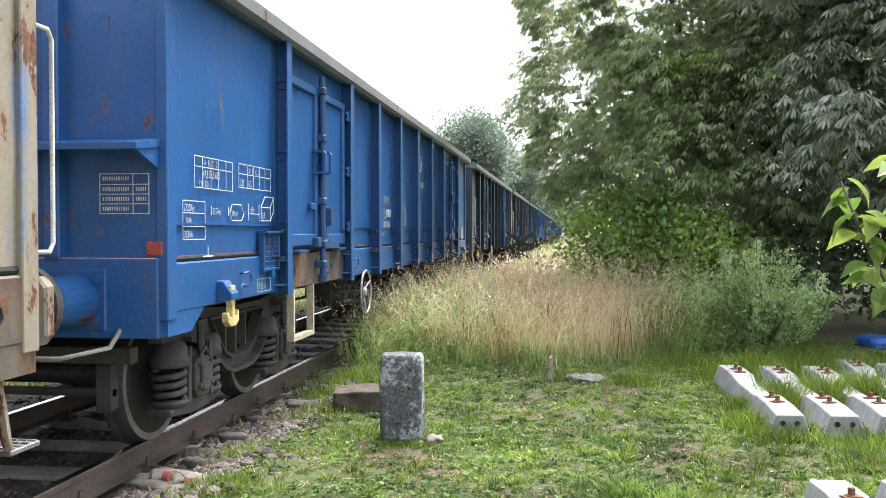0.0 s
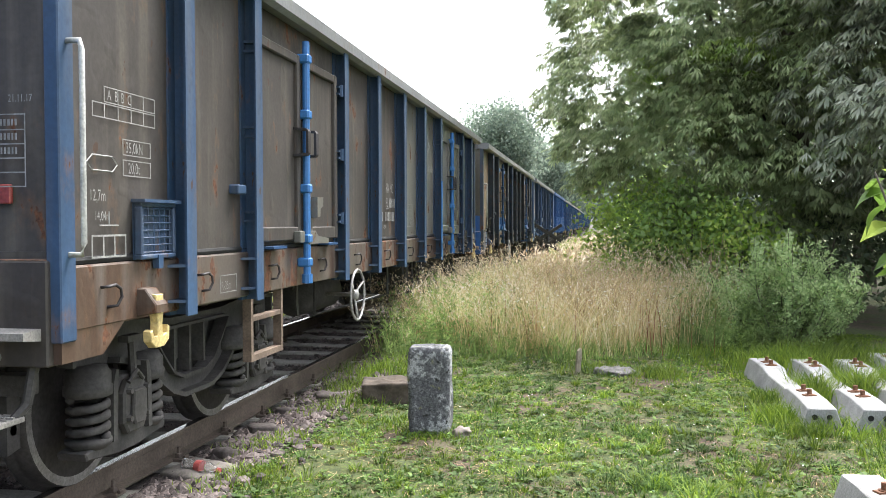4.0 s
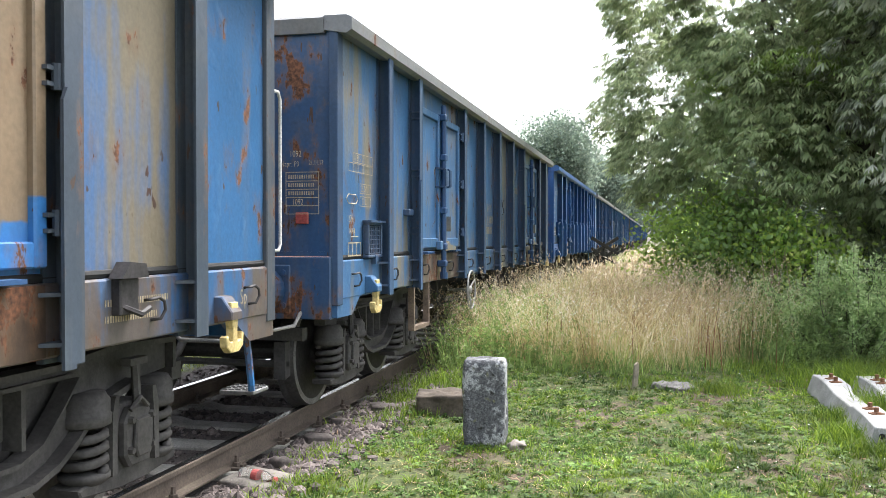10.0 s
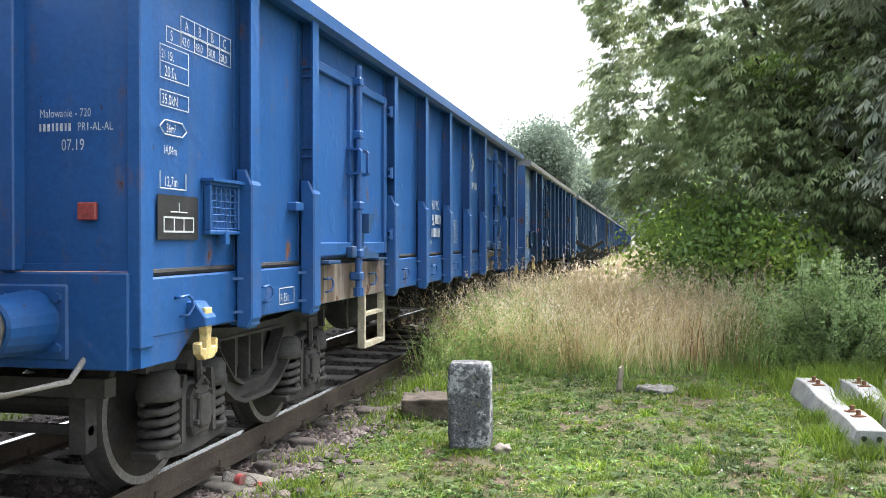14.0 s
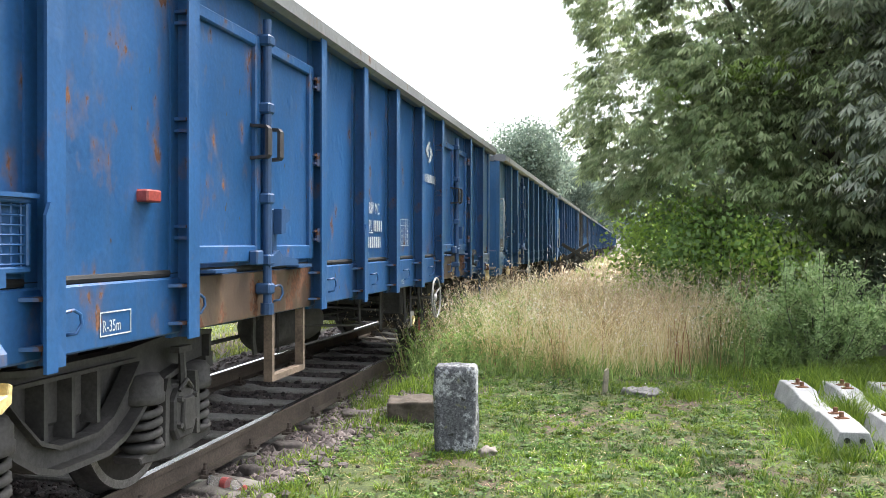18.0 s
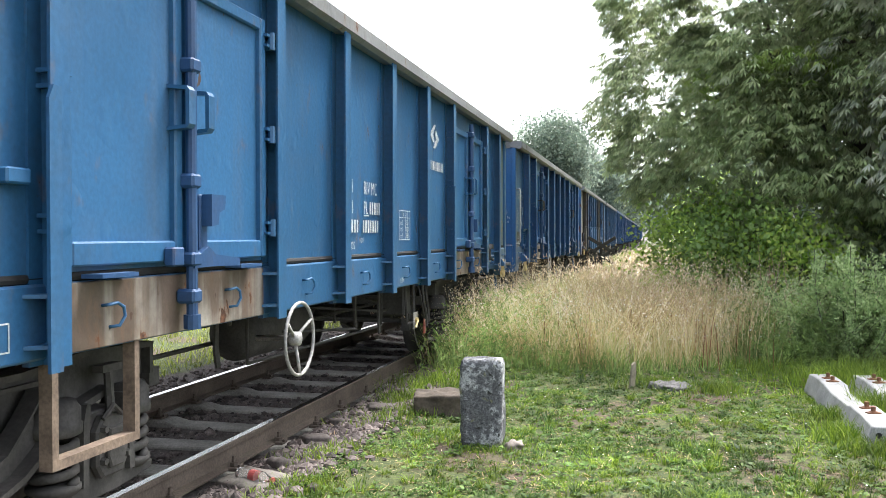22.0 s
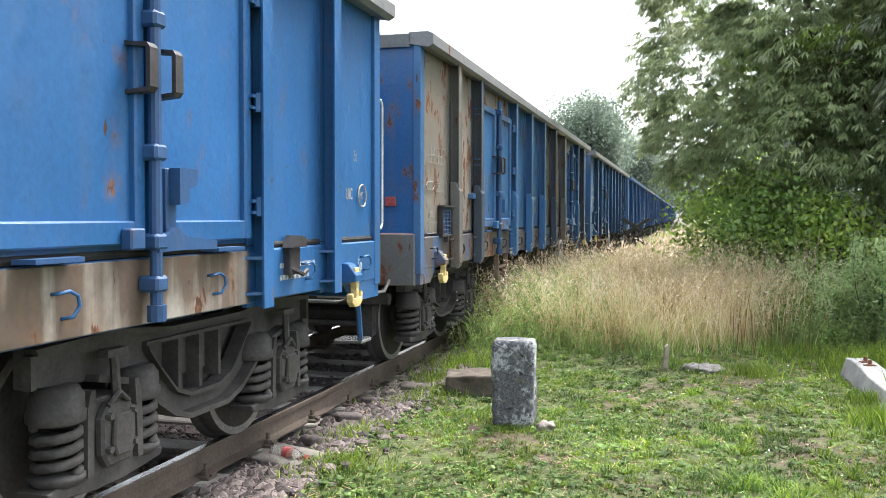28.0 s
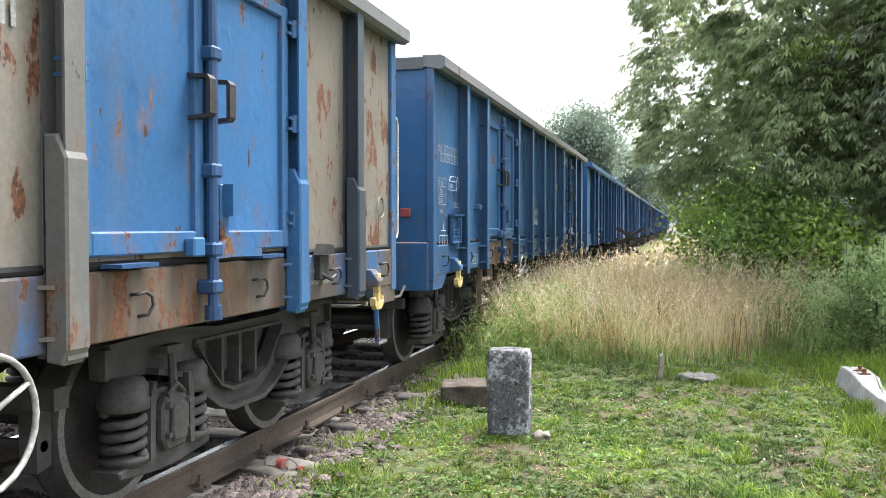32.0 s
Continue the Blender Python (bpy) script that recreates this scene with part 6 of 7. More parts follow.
def build_cross():
    """The double warning cross beside the line, seen from behind."""
    c = tagged(new("crossing_sign"), "dark-backed double diagonal cross sign on a post in tall grass", "sign")
    c.matrix_basis = pose(-1.68, 30.0, -0.36, 0, 0, 35)
    part("post", lambda bm: tube(bm, [(0, 0, 0.1), (0, 0, 1.62)], 0.035, 8), M_DARKWOOD, c)
    for z in (1.12, 1.48):
        for a in (-28, 28):
            part("board", lambda bm: box(bm, -0.60, 0.60, -0.012, 0.012, -0.055, 0.055, 0.004), M_DARKWOOD, c,
                 pose(0, -0.05 - (0.026 if a > 0 else 0), z, 0, a, 0), key="cross_board")


build_cross()
tarp = plain("creased_blue_plastic", (0.03, 0.12, 0.42), 0.4, 0, 0.2, 10, 30)
rough_block("blue_plastic_sheet", (0.9, 0.5, 0.16), tarp, pose(4.35, 12.6, -0.11, 0, 0, 15), "crumpled blue plastic sheet on the ground", "tarpaulin", 41, 0.06, 6, 0.05)

# ---- plants ----
RNG = np.random.default_rng(11)


def unit(a):
    return a / np.maximum(np.linalg.norm(a, axis=-1, keepdims=True), 1e-9)


def add_soup(name, v, quads_or_tris, mat, parent=None, label="", category="", kind=""):
    """v: (n, k, 3) little pieces of k points each; the faces' indices are within one piece."""
    n, k = v.shape[0], v.shape[1]
    faces = []
    for f in quads_or_tris:
        faces.append(np.arange(n)[:, None] * k + np.array(f)[None])
    me = bpy.data.meshes.new(name)
    flat = v.reshape(-1, 3)
    me.vertices.add(len(flat))
    me.vertices.foreach_set("co", flat.astype(np.float32).ravel())
    loops = np.concatenate([f.ravel() for f in faces])
    sizes = np.concatenate([np.full(len(f), f.shape[1]) for f in faces])
    me.loops.add(len(loops))
    me.loops.foreach_set("vertex_index", loops.astype(np.int32))
    me.polygons.add(len(sizes))
    me.polygons.foreach_set("loop_start", np.concatenate([[0], np.cumsum(sizes)[:-1]]).astype(np.int32))
    me.polygons.foreach_set("loop_total", sizes.astype(np.int32))
    me.update(calc_edges=True)
    me.validate()
    me.materials.append(mat)
    ob = new(name, me)
    if parent is not None:
        ob.parent = parent
    return tagged(ob, label, category, kind=kind)


def blades(p, h, w, lean, curl=0.5, wind=None, way=None):
    """Grass blades at points p: five points each, bent over towards a random side or a given way."""
    n = len(p)
    a = way if way is not None else RNG.uniform(0, 2 * np.pi, n) if wind is None else wind + RNG.normal(0, 1.0, n)
    d = np.stack([np.cos(a), np.sin(a), np.zeros(n)], 1)
    side = np.stack([-np.sin(a), np.cos(a), np.zeros(n)], 1)
    b = RNG.uniform(0, 2 * np.pi, n) if way is None else RNG.normal(0, 0.5, n)
    side = side * np.cos(b)[:, None] + d * np.sin(b)[:, None]
    up = np.array([0, 0, 1.0])
    h, w, lean = h[:, None], w[:, None], lean[:, None]
    mid = p + up * h * 0.55 + d * h * lean * 0.35
    tip = p + up * h * (1 - curl * lean * 0.5) + d * h * lean
    return np.stack([p - side * w / 2, p + side * w / 2, mid + side * w * 0.4, mid - side * w * 0.4, tip], 1)


def stalks(p, h, w, lean, way):
    """Long thin grass stalks that curve over: seven points each."""
    n = len(p)
    d = np.stack([np.cos(way), np.sin(way), np.zeros(n)], 1)
    b = RNG.uniform(0, 2 * np.pi, n)
    side = np.stack([np.cos(b), np.sin(b), np.zeros(n)], 1)
    up = np.array([0, 0, 1.0])
    h, w, lean = h[:, None], w[:, None], lean[:, None]
    a1 = p + up * h * 0.40 + d * h * lean * 0.16
    a2 = p + up * h * (0.76 - 0.06 * lean) + d * h * lean * 0.52
    tip = p + up * h * (1.0 - 0.22 * lean * lean) + d * h * lean
    return np.stack([p - side * w / 2, p + side * w / 2, a1 + side * w * 0.42, a1 - side * w * 0.42, a2 + side * w * 0.30, a2 - side * w * 0.30, tip], 1)


STALK_FACES = [(0, 1, 2, 3), (3, 2, 4, 5), (5, 4, 6)]


def spikelets(tip, per, reach, spread, size):
    """Feathery heads: small kites set about the last stretch of each stalk."""
    m = len(tip)
    lean = unit(np.stack([RNG.normal(0, 0.5, m), RNG.normal(0, 0.5, m), np.ones(m)], 1))
    u = RNG.random((m, per, 1))
    off = RNG.normal(0, 1, (m, per, 3)) * spread * (1.15 - u)
    q = (tip[:, None] - lean[:, None] * reach * (0.75 - u) + off).reshape(-1, 3)
    d = unit((lean[:, None] * 1.2 + RNG.normal(0, 0.6, (m, per, 3))).reshape(-1, 3))
    k = len(q)
    sd = unit(np.cross(d, RNG.normal(0, 1, (k, 3))))
    ln = RNG.uniform(0.6, 1.3, (k, 1)) * size
    return np.stack([q, q + d * ln * 0.45 + sd * ln * 0.16, q + d * ln, q + d * ln * 0.45 - sd * ln * 0.16], 1)


BLADE_FACES = [(0, 1, 2, 3), (3, 2, 4)]


def heights(x, y):
    return np.array([hill(a, b) for a, b in zip(x, y)])


def patch_noise(x, y, s, seed):
    return np.array([noise.noise(Vector((a * s, b * s, seed))) for a, b in zip(x, y)])


M_LAWN = leafy("yellow_green_lawn", (0.052, 0.108, 0.010), (0.225, 0.315, 0.036), 0.7, 0.42)
M_LAWNDEEP = leafy("deep_green_lawn", (0.024, 0.062, 0.011), (0.105, 0.188, 0.032), 0.7, 0.4)
M_LAWNDRY = leafy("dry_tinged_lawn", (0.075, 0.080, 0.026), (0.24, 0.235, 0.095), 0.75, 0.35)
M_MEADOW = leafy("yellow_meadow_grass", (0.13, 0.17, 0.03), (0.42, 0.45, 0.11), 0.7, 0.5)
M_HERB = leafy("broad_lawn_herb", (0.03, 0.075, 0.014), (0.17, 0.28, 0.055), 0.65, 0.35)
M_STRAW = leafy("dry_grass_straw", (0.42, 0.32, 0.15), (0.86, 0.73, 0.46), 0.75, 0.55)
M_HAY = leafy("reddish_hay", (0.36, 0.23, 0.115), (0.70, 0.53, 0.33), 0.75, 0.55)
M_HAYGREEN = leafy("tall_grass_green", (0.15, 0.21, 0.06), (0.46, 0.52, 0.19), 0.6, 0.6)
M_WEED = leafy("soft_green_weed", (0.10, 0.17, 0.045), (0.33, 0.44, 0.15), 0.6, 0.5)
M_SEED = leafy("ripe_seed_heads", (0.46, 0.35, 0.23), (0.88, 0.74, 0.57), 0.8, 0.55)
M_DOCK = leafy("red_brown_dock", (0.14, 0.06, 0.03), (0.34, 0.17, 0.09), 0.7, 0.3)
M_PETAL = leafy("white_petals", (0.6, 0.6, 0.55), (0.8, 0.8, 0.78), 0.6, 0.3)
# Leaf colour raised in place of the bright haze over the right-hand chestnut.
M_CHESTNUT = leafy("dark_chestnut_leaf", (0.30, 0.35, 0.25), (0.60, 0.63, 0.49), 0.28, 0.45)
M_CHESTNUT.node_tree.nodes["Principled BSDF"].inputs["Specular IOR Level"].default_value = 0.8
# Shade behind and under the chestnuts is put into this dark leaf colour.
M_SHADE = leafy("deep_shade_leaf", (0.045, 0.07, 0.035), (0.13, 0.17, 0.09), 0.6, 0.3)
M_OLIVE = leafy("backlit_olive_leaf", (0.22, 0.29, 0.135), (0.49, 0.56, 0.31), 0.34, 0.46)
M_SPRAY = leafy("young_chestnut_leaf", (0.24, 0.36, 0.08), (0.46, 0.58, 0.20), 0.4, 0.5)
M_FRESH = leafy("fresh_green_leaf", (0.20, 0.34, 0.05), (0.48, 0.62, 0.15), 0.45, 0.55)
M_BUSH = leafy("grey_green_bush_leaf", (0.22, 0.33, 0.125), (0.58, 0.70, 0.36), 0.5, 0.5)
M_UNDER = leafy("mid_green_shrub_leaf", (0.12, 0.21, 0.06), (0.34, 0.48, 0.16), 0.42, 0.5)
# Greyed, bluish leaf tone stands in for the haze over distance.
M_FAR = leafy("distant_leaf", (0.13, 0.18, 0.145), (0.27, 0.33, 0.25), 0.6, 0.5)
M_BARK = plain("furrowed_grey_bark", (0.10, 0.085, 0.07), 0.95, 0, 0.35, 5, 30, 0.8)


def lawn_points(n, x0, x1, y0, y1, keep):
    x, y = RNG.uniform(x0, x1, n), y0 + (y1 - y0) * RNG.random(n) ** 1.35
    k = keep(x, y)
    return x[k], y[k]


def tufts(cx, cy, per, spread, h, w):
    """Tufts of blades that splay outward from their centres."""
    n = len(cx)
    a = RNG.uniform(0, 6.283, (n, per))
    r = RNG.random((n, per)) ** 0.7
    x = (cx[:, None] + spread[:, None] * r * np.cos(a)).ravel()
    y = (cy[:, None] + spread[:, None] * r * np.sin(a)).ravel()
    p = np.stack([x, y, np.repeat(heights(cx, cy), per) - 0.006], 1)
    hh = (h[:, None] * RNG.uniform(0.45, 1.15, (n, per))).ravel()
    ww = (w[:, None] * RNG.uniform(0.6, 1.3, (n, per))).ravel()
    lean = (0.25 + 0.95 * r + RNG.normal(0, 0.15, r.shape)).ravel()
    return blades(p, hh, ww, lean, 0.6, None, (a + RNG.normal(0, 0.5, a.shape)).ravel())


def straws(n, x0, x1, y0, y1, lo, hi):
    """Cut straws lying flat on the ground."""
    x, y = RNG.uniform(x0, x1, n), y0 + (y1 - y0) * RNG.random(n) ** 1.3
    a = RNG.uniform(0, 6.283, n)
    d = np.stack([np.cos(a), np.sin(a), RNG.normal(0.05, 0.12, n)], 1) * RNG.uniform(lo, hi, n)[:, None]
    s = np.stack([-np.sin(a), np.cos(a), np.zeros(n)], 1) * RNG.uniform(0.0015, 0.003, n)[:, None]
    p = np.stack([x, y, heights(x, y) + RNG.uniform(0.004, 0.022, n)], 1)
    return np.stack([p - s, p + s, p + d + s * 0.6, p + d - s * 0.6], 1)


def build_lawn():
    def worn(x, y):
        return patch_noise(x, y, 0.9, 7.0) * 0.6 + patch_noise(x, y, 3.5, 9.0) * 0.55

    def keep(x, y):
        edge = -2.14 + 0.24 * patch_noise(x, y, 0.9, 2.0) + 0.10 * patch_noise(x, y, 4.0, 5.0)
        return (x > edge) & (x < 0.6 + 0.36 * y) & (RNG.random(len(x)) < np.clip(0.97 - 2.9 * np.maximum(worn(x, y) - 0.15, 0), 0.10, 1))
    kinds = (("lawn_grass", M_LAWN, "short yellow-green lawn grass with bare patches"), ("lawn_grass", M_LAWNDEEP, "deeper green grass in the lawn"), ("lawn_grass", M_LAWNDRY, "dry-tipped thin grass in the lawn"))
    cx, cy = lawn_points(17500, -2.7, 4.8, 4.0, 13.0, keep)
    tone = patch_noise(cx, cy, 1.1, 15.0) * 0.9 + RNG.normal(0, 0.33, len(cx)) - 0.12 * np.clip(cx, -1, 2)
    dry = worn(cx, cy) + RNG.normal(0, 0.10, len(cx)) > 0.20
    pick = np.where(dry, 2, np.where(tone > 0.08, 1, 0))
    tall = patch_noise(cx, cy, 1.6, 12.0)
    h = 0.022 + 0.020 * RNG.random(len(cx)) + 0.06 * np.maximum(tall - 0.05, 0) + 0.006 * np.clip(cx, 0, 1.5)
    for k, (name, mat, label) in enumerate(kinds):
        m = pick == k
        add_soup(name, tufts(cx[m], cy[m], 17, RNG.uniform(0.02, 0.055, m.sum()), h[m] * (0.75 if k == 2 else 1.0), RNG.uniform(0.005, 0.0095, m.sum())), BLADE_FACES, mat, None, label, "grass", "stuff")
    # longer tufts: round the stones, along the ballast and between the stored sleepers
    px, py, ph = [], [], []
    for cx, cy, r, n, hh in ((-2.30, 6.0, 0.16, 420, 0.10), (-2.12, 5.05, 0.16, 500, 0.10), (-2.2, 7.4, 0.25, 700, 0.11), (-1.5, 6.62, 0.16, 260, 0.08), (-1.0, 6.4, 0.15, 220, 0.07), (-1.25, 6.37, 0.10, 200, 0.06),
                             (1.84, 8.0, 0.07, 700, 0.30), (2.24, 8.2, 0.07, 800, 0.34), (2.64, 8.3, 0.08, 800, 0.36), (1.9, 9.7, 0.3, 900, 0.30), (2.6, 10.0, 0.4, 1000, 0.34), (2.1, 9.4, 0.25, 500, 0.36),
                             (1.40, 7.2, 0.10, 420, 0.17), (1.45, 7.9, 0.08, 300, 0.15), (1.55, 6.85, 0.14, 420, 0.15), (2.0, 6.75, 0.2, 600, 0.16), (3.1, 9.9, 0.5, 900, 0.30), (-2.15, 9.0, 0.3, 900, 0.2),
                             (-2.35, 8.2, 0.15, 500, 0.14), (0.62, 9.15, 0.14, 380, 0.15), (-0.1, 9.5, 0.2, 300, 0.11), (1.2, 10.6, 0.3, 500, 0.16)):
        px.append(RNG.normal(cx, r, n))
        py.append(RNG.normal(cy, r * (2.4 if 1.8 < cx < 2.7 and cy < 8.5 else 1.0), n))
        ph.append(hh * RNG.uniform(0.4, 1.2, n))
    x, y, h = np.concatenate(px), np.concatenate(py), np.concatenate(ph)
    p = np.stack([x, y, heights(x, y) - 0.01], 1)
    add_soup("grass_tufts", blades(p, h, 0.006 + 0.005 * RNG.random(len(x)), RNG.uniform(0.2, 0.9, len(x))), BLADE_FACES, M_LAWN, None, "longer bright green grass tufts round stones", "grass", "stuff")
    # stray coarse tufts that the mower missed
    m = 330
    cx, cy = RNG.uniform(-2.1, 3.2, m), 4.2 + 7 * RNG.random(m) ** 1.3
    lush = np.where((cx > 0.0) & (cy < 8.0), 1.0, 0.6)
    add_soup("coarse_tufts", tufts(cx, cy, 34, RNG.uniform(0.03, 0.085, m), RNG.uniform(0.06, 0.125, m) * lush, RNG.uniform(0.006, 0.011, m)), BLADE_FACES, M_LAWN, None, "coarse bright grass tufts in the lawn", "grass", "stuff")
    m = 150
    cx, cy = RNG.uniform(-2.0, 2.6, m), 4.2 + 7 * RNG.random(m) ** 1.3
    add_soup("coarse_tufts", tufts(cx, cy, 30, RNG.uniform(0.03, 0.08, m), RNG.uniform(0.05, 0.11, m), RNG.uniform(0.006, 0.010, m)), BLADE_FACES, M_LAWNDEEP, None, "dark green grass tufts in the lawn", "grass", "stuff")
    # broad-leaved herbs: rosettes of clover, plantain and dandelion
    for mat, count, lo, hi, label in ((M_HERB, 3600, 0.015, 0.045, "broad-leaved clover and plantain in the lawn"), (M_LAWNDEEP, 1500, 0.02, 0.06, "leafy dark green herbs in the lawn")):
        cx, cy = lawn_points(count, -2.3, 3.6, 4.0, 11.5, keep)
        per = 8
        a = RNG.uniform(0, 6.28, (len(cx), per))
        r = RNG.uniform(lo, hi, (len(cx), 1)) * RNG.uniform(0.6, 1.1, (len(cx), per))
        base = np.stack([cx, cy, heights(cx, cy) + 0.014], 1)[:, None]
        d = np.stack([np.cos(a), np.sin(a), RNG.uniform(0.15, 0.8, a.shape)], 2)
        s = np.stack([-np.sin(a), np.cos(a), np.zeros_like(a)], 2)
        q = np.stack([base + d * 0.004, base + d * r[..., None] * 0.6 + s * r[..., None] * 0.30, base + d * r[..., None] - np.array([0, 0, 0.010]), base + d * r[..., None] * 0.6 - s * r[..., None] * 0.30], 2)
        add_soup("lawn_herbs", q.reshape(-1, 4, 3), [(0, 1, 2, 3)], mat, None, label, "herbs", "stuff")
    add_soup("dry_litter", straws(6500, -2.6, 3.2, 4.0, 11.0, 0.02, 0.08), [(0, 1, 2, 3)], M_HAY, None, "dry grass clippings on the lawn", "grass", "stuff")
    x, y = RNG.uniform(-1.2, 2.0, 100), RNG.uniform(5.5, 10.5, 100)
    flowers("clover_flowers", np.stack([x, y, heights(x, y) + 0.045], 1), 0.007, "small white clover flowers in the lawn")


def flowers(name, p, r, label):
    n = len(p)
    a = RNG.uniform(0, 6.28, n)[:, None] + np.arange(6)[None] * 1.047
    v = p[:, None, :] + np.stack([np.cos(a) * r, np.sin(a) * r, RNG.uniform(-0.5, 0.5, (n, 6)) * r], 2)
    add_soup(name, v, [(0, 1, 2, 3, 4, 5)], M_PETAL, None, label, "flowers", "stuff")


def build_tall_grass():
    n = 46000
    y = 10.2 + 60 * RNG.random(n) ** 2.7
    x = RNG.uniform(-2.75, 3.2, n)
    front = 10.45 + 0.9 * patch_noise(x, y * 0, 0.8, 3.0) + 0.5 * patch_noise(x, y * 0, 3.0, 3.0) + 0.5 * RNG.random(n) ** 2 + np.maximum(x - 0.4, 0) * 1.1
    right = 1.55 + 0.05 * (y - 10)
    k = (y > front) & (x < right) & ((x > -2.35) | (RNG.random(n) < 0.25))
    x, y, front = x[k], y[k], front[k]
    n = len(x)
    rise = np.clip((x + 2.95) / 0.9, 0.45, 1.0) * np.clip(0.60 + (y - front) * 0.30, 0.5, 1.0)
    clump = patch_noise(x, y, 0.7, 21.0)
    h = rise * (0.62 + 0.48 * RNG.random(n) ** 1.5 + 0.42 * clump + 0.20 * patch_noise(x, y, 2.6, 25.0))
    h = h * (1 - 0.30 * np.clip((y - 17) / 8, 0, 1) * np.clip(0.2 - x, 0, 1))
    p = np.stack([x, y, heights(x, y) - 0.02], 1)
    far = np.clip((y - 10) / 25, 0, 1)
    lean = np.where(RNG.random(n) < 0.45, RNG.uniform(0.5, 1.25, n), RNG.uniform(0.05, 0.7, n))
    way = 0.3 + 2.6 * patch_noise(x, y, 0.45, 41.0) + RNG.normal(0, 1.1, n)
    v = stalks(p, h, (0.0038 + 0.0060 * RNG.random(n) ** 2) * (1 + 1.6 * far), lean, way)
    green = RNG.random(n) < np.clip(0.34 + 1.0 * patch_noise(x, y, 0.35, 31.0) + 1.0 * np.clip(x - 0.35 - 0.03 * (y - 10), 0, 1) + 0.75 * np.clip(-1.35 - x, 0, 1) + 0.25 * far, 0.10, 0.95)
    red = ~green & (patch_noise(x, y, 0.9, 51.0) + RNG.normal(0, 0.25, n) > 0.16)
    straw = ~green & ~red
    add_soup("tall_dry_grass", v[straw], STALK_FACES, M_STRAW, None, "waist-high dry straw-coloured grass beside the track", "grass", "stuff")
    add_soup("tall_dry_grass", v[red], STALK_FACES, M_HAY, None, "reddish-brown dry stalks among the tall grass", "grass", "stuff")
    gv = v[green]
    gv[:, 2:, 2] = gv[:, :1, 2] + (gv[:, 2:, 2] - gv[:, :1, 2]) * 0.86
    add_soup("tall_green_grass", gv, STALK_FACES, M_HAYGREEN, None, "green stems among the tall dry grass", "grass", "stuff")
    # feathery seed heads on the stalks near by, single spikes further off
    near = (y < 17) & ~green & (RNG.random(n) < 0.36)
    add_soup("grass_seed_heads", spikelets(v[near][:, 6], 7, 0.18, 0.008, 0.032), [(0, 1, 2, 3)], M_SEED, None, "feathery ripe seed heads of tall grass", "grass", "stuff")
    off = (y >= 17) & ~green & (RNG.random(n) < 0.6)
    add_soup("grass_seed_heads", spikelets(v[off][:, 6], 2, 0.15, 0.015, 0.11), [(0, 1, 2, 3)], M_SEED, None, "ripe seed heads further along the track", "grass", "stuff")
    # single wisps that overtop the rest and lean out at the front
    n = 4200
    x, y = RNG.uniform(-2.4, 1.5, n), 10.1 + 6 * RNG.random(n) ** 1.4
    k = y > 10.3 + np.maximum(x - 0.4, 0) * 1.0
    x, y = x[k], y[k]
    p = np.stack([x, y, heights(x, y) - 0.01], 1)
    v = stalks(p, RNG.uniform(0.7, 1.32, len(x)) * np.clip((x + 3.0) / 1.3, 0.4, 1), RNG.uniform(0.0035, 0.0065, len(x)), RNG.uniform(0.15, 1.2, len(x)), RNG.uniform(0, 6.28, len(x)))
    add_soup("grass_wisps", v, STALK_FACES, M_STRAW, None, "bleached long grass wisps bending outward", "grass", "stuff")
    add_soup("grass_seed_heads", spikelets(v[::2][:, 6], 8, 0.20, 0.014, 0.030), [(0, 1, 2, 3)], M_SEED, None, "pale feathery heads on the longest stalks", "grass", "stuff")
    # the same pale wisps along the ballast edge, leaning over the rail
    n = 900
    x, y = RNG.normal(-2.25, 0.22, n), RNG.uniform(10.5, 19, n)
    p = np.stack([x, y, heights(x, y) - 0.01], 1)
    v = stalks(p, RNG.uniform(0.55, 1.0, n), RNG.uniform(0.004, 0.007, n), RNG.uniform(0.2, 0.8, n), RNG.normal(2.9, 0.9, n))
    add_soup("grass_wisps", v, STALK_FACES, M_STRAW, None, "dry grass leaning over the ballast", "grass", "stuff")
    add_soup("grass_seed_heads", spikelets(v[:, 6], 9, 0.22, 0.018, 0.034), [(0, 1, 2, 3)], M_SEED, None, "pinkish panicles beside the rail", "grass", "stuff")
    n = 110
    x, y = RNG.uniform(-1.6, 1.4, n), RNG.uniform(10.4, 13.5, n)
    p = np.stack([x, y, heights(x, y) - 0.01], 1)
    v = blades(p, RNG.uniform(0.5, 0.95, n), RNG.uniform(0.008, 0.014, n), RNG.uniform(0.02, 0.25, n))
    add_soup("dock_stems", v, BLADE_FACES, M_DOCK, None, "reddish-brown dry dock stems in the grass", "weeds", "stuff")
    add_soup("dock_heads", spikelets(v[::2][:, 4], 26, 0.34, 0.016, 0.022), [(0, 1, 2, 3)], M_DOCK, None, "rusty seed clusters on dock stems", "weeds", "stuff")
    # under-storey of green at the foot
    n = 26000
    x, y = RNG.uniform(-2.75, 3.4, n), 9.9 + 16 * RNG.random(n) ** 2.2
    k = (y > 10.0 + 0.35 * RNG.random(n) + np.maximum(x - 0.4, 0) * 0.9 + 0.3 * patch_noise(x, y * 0, 1.1, 3.0)) & ((x > -2.4) | (RNG.random(n) < 0.4))
    x, y = x[k], y[k]
    p = np.stack([x, y, heights(x, y) - 0.02], 1)
    hh = (0.06 + 0.26 * RNG.random(len(x)) ** 2) * (1 + 1.2 * np.clip(-1.3 - x, 0, 1) + 1.6 * np.clip(x - 0.8, 0, 1))
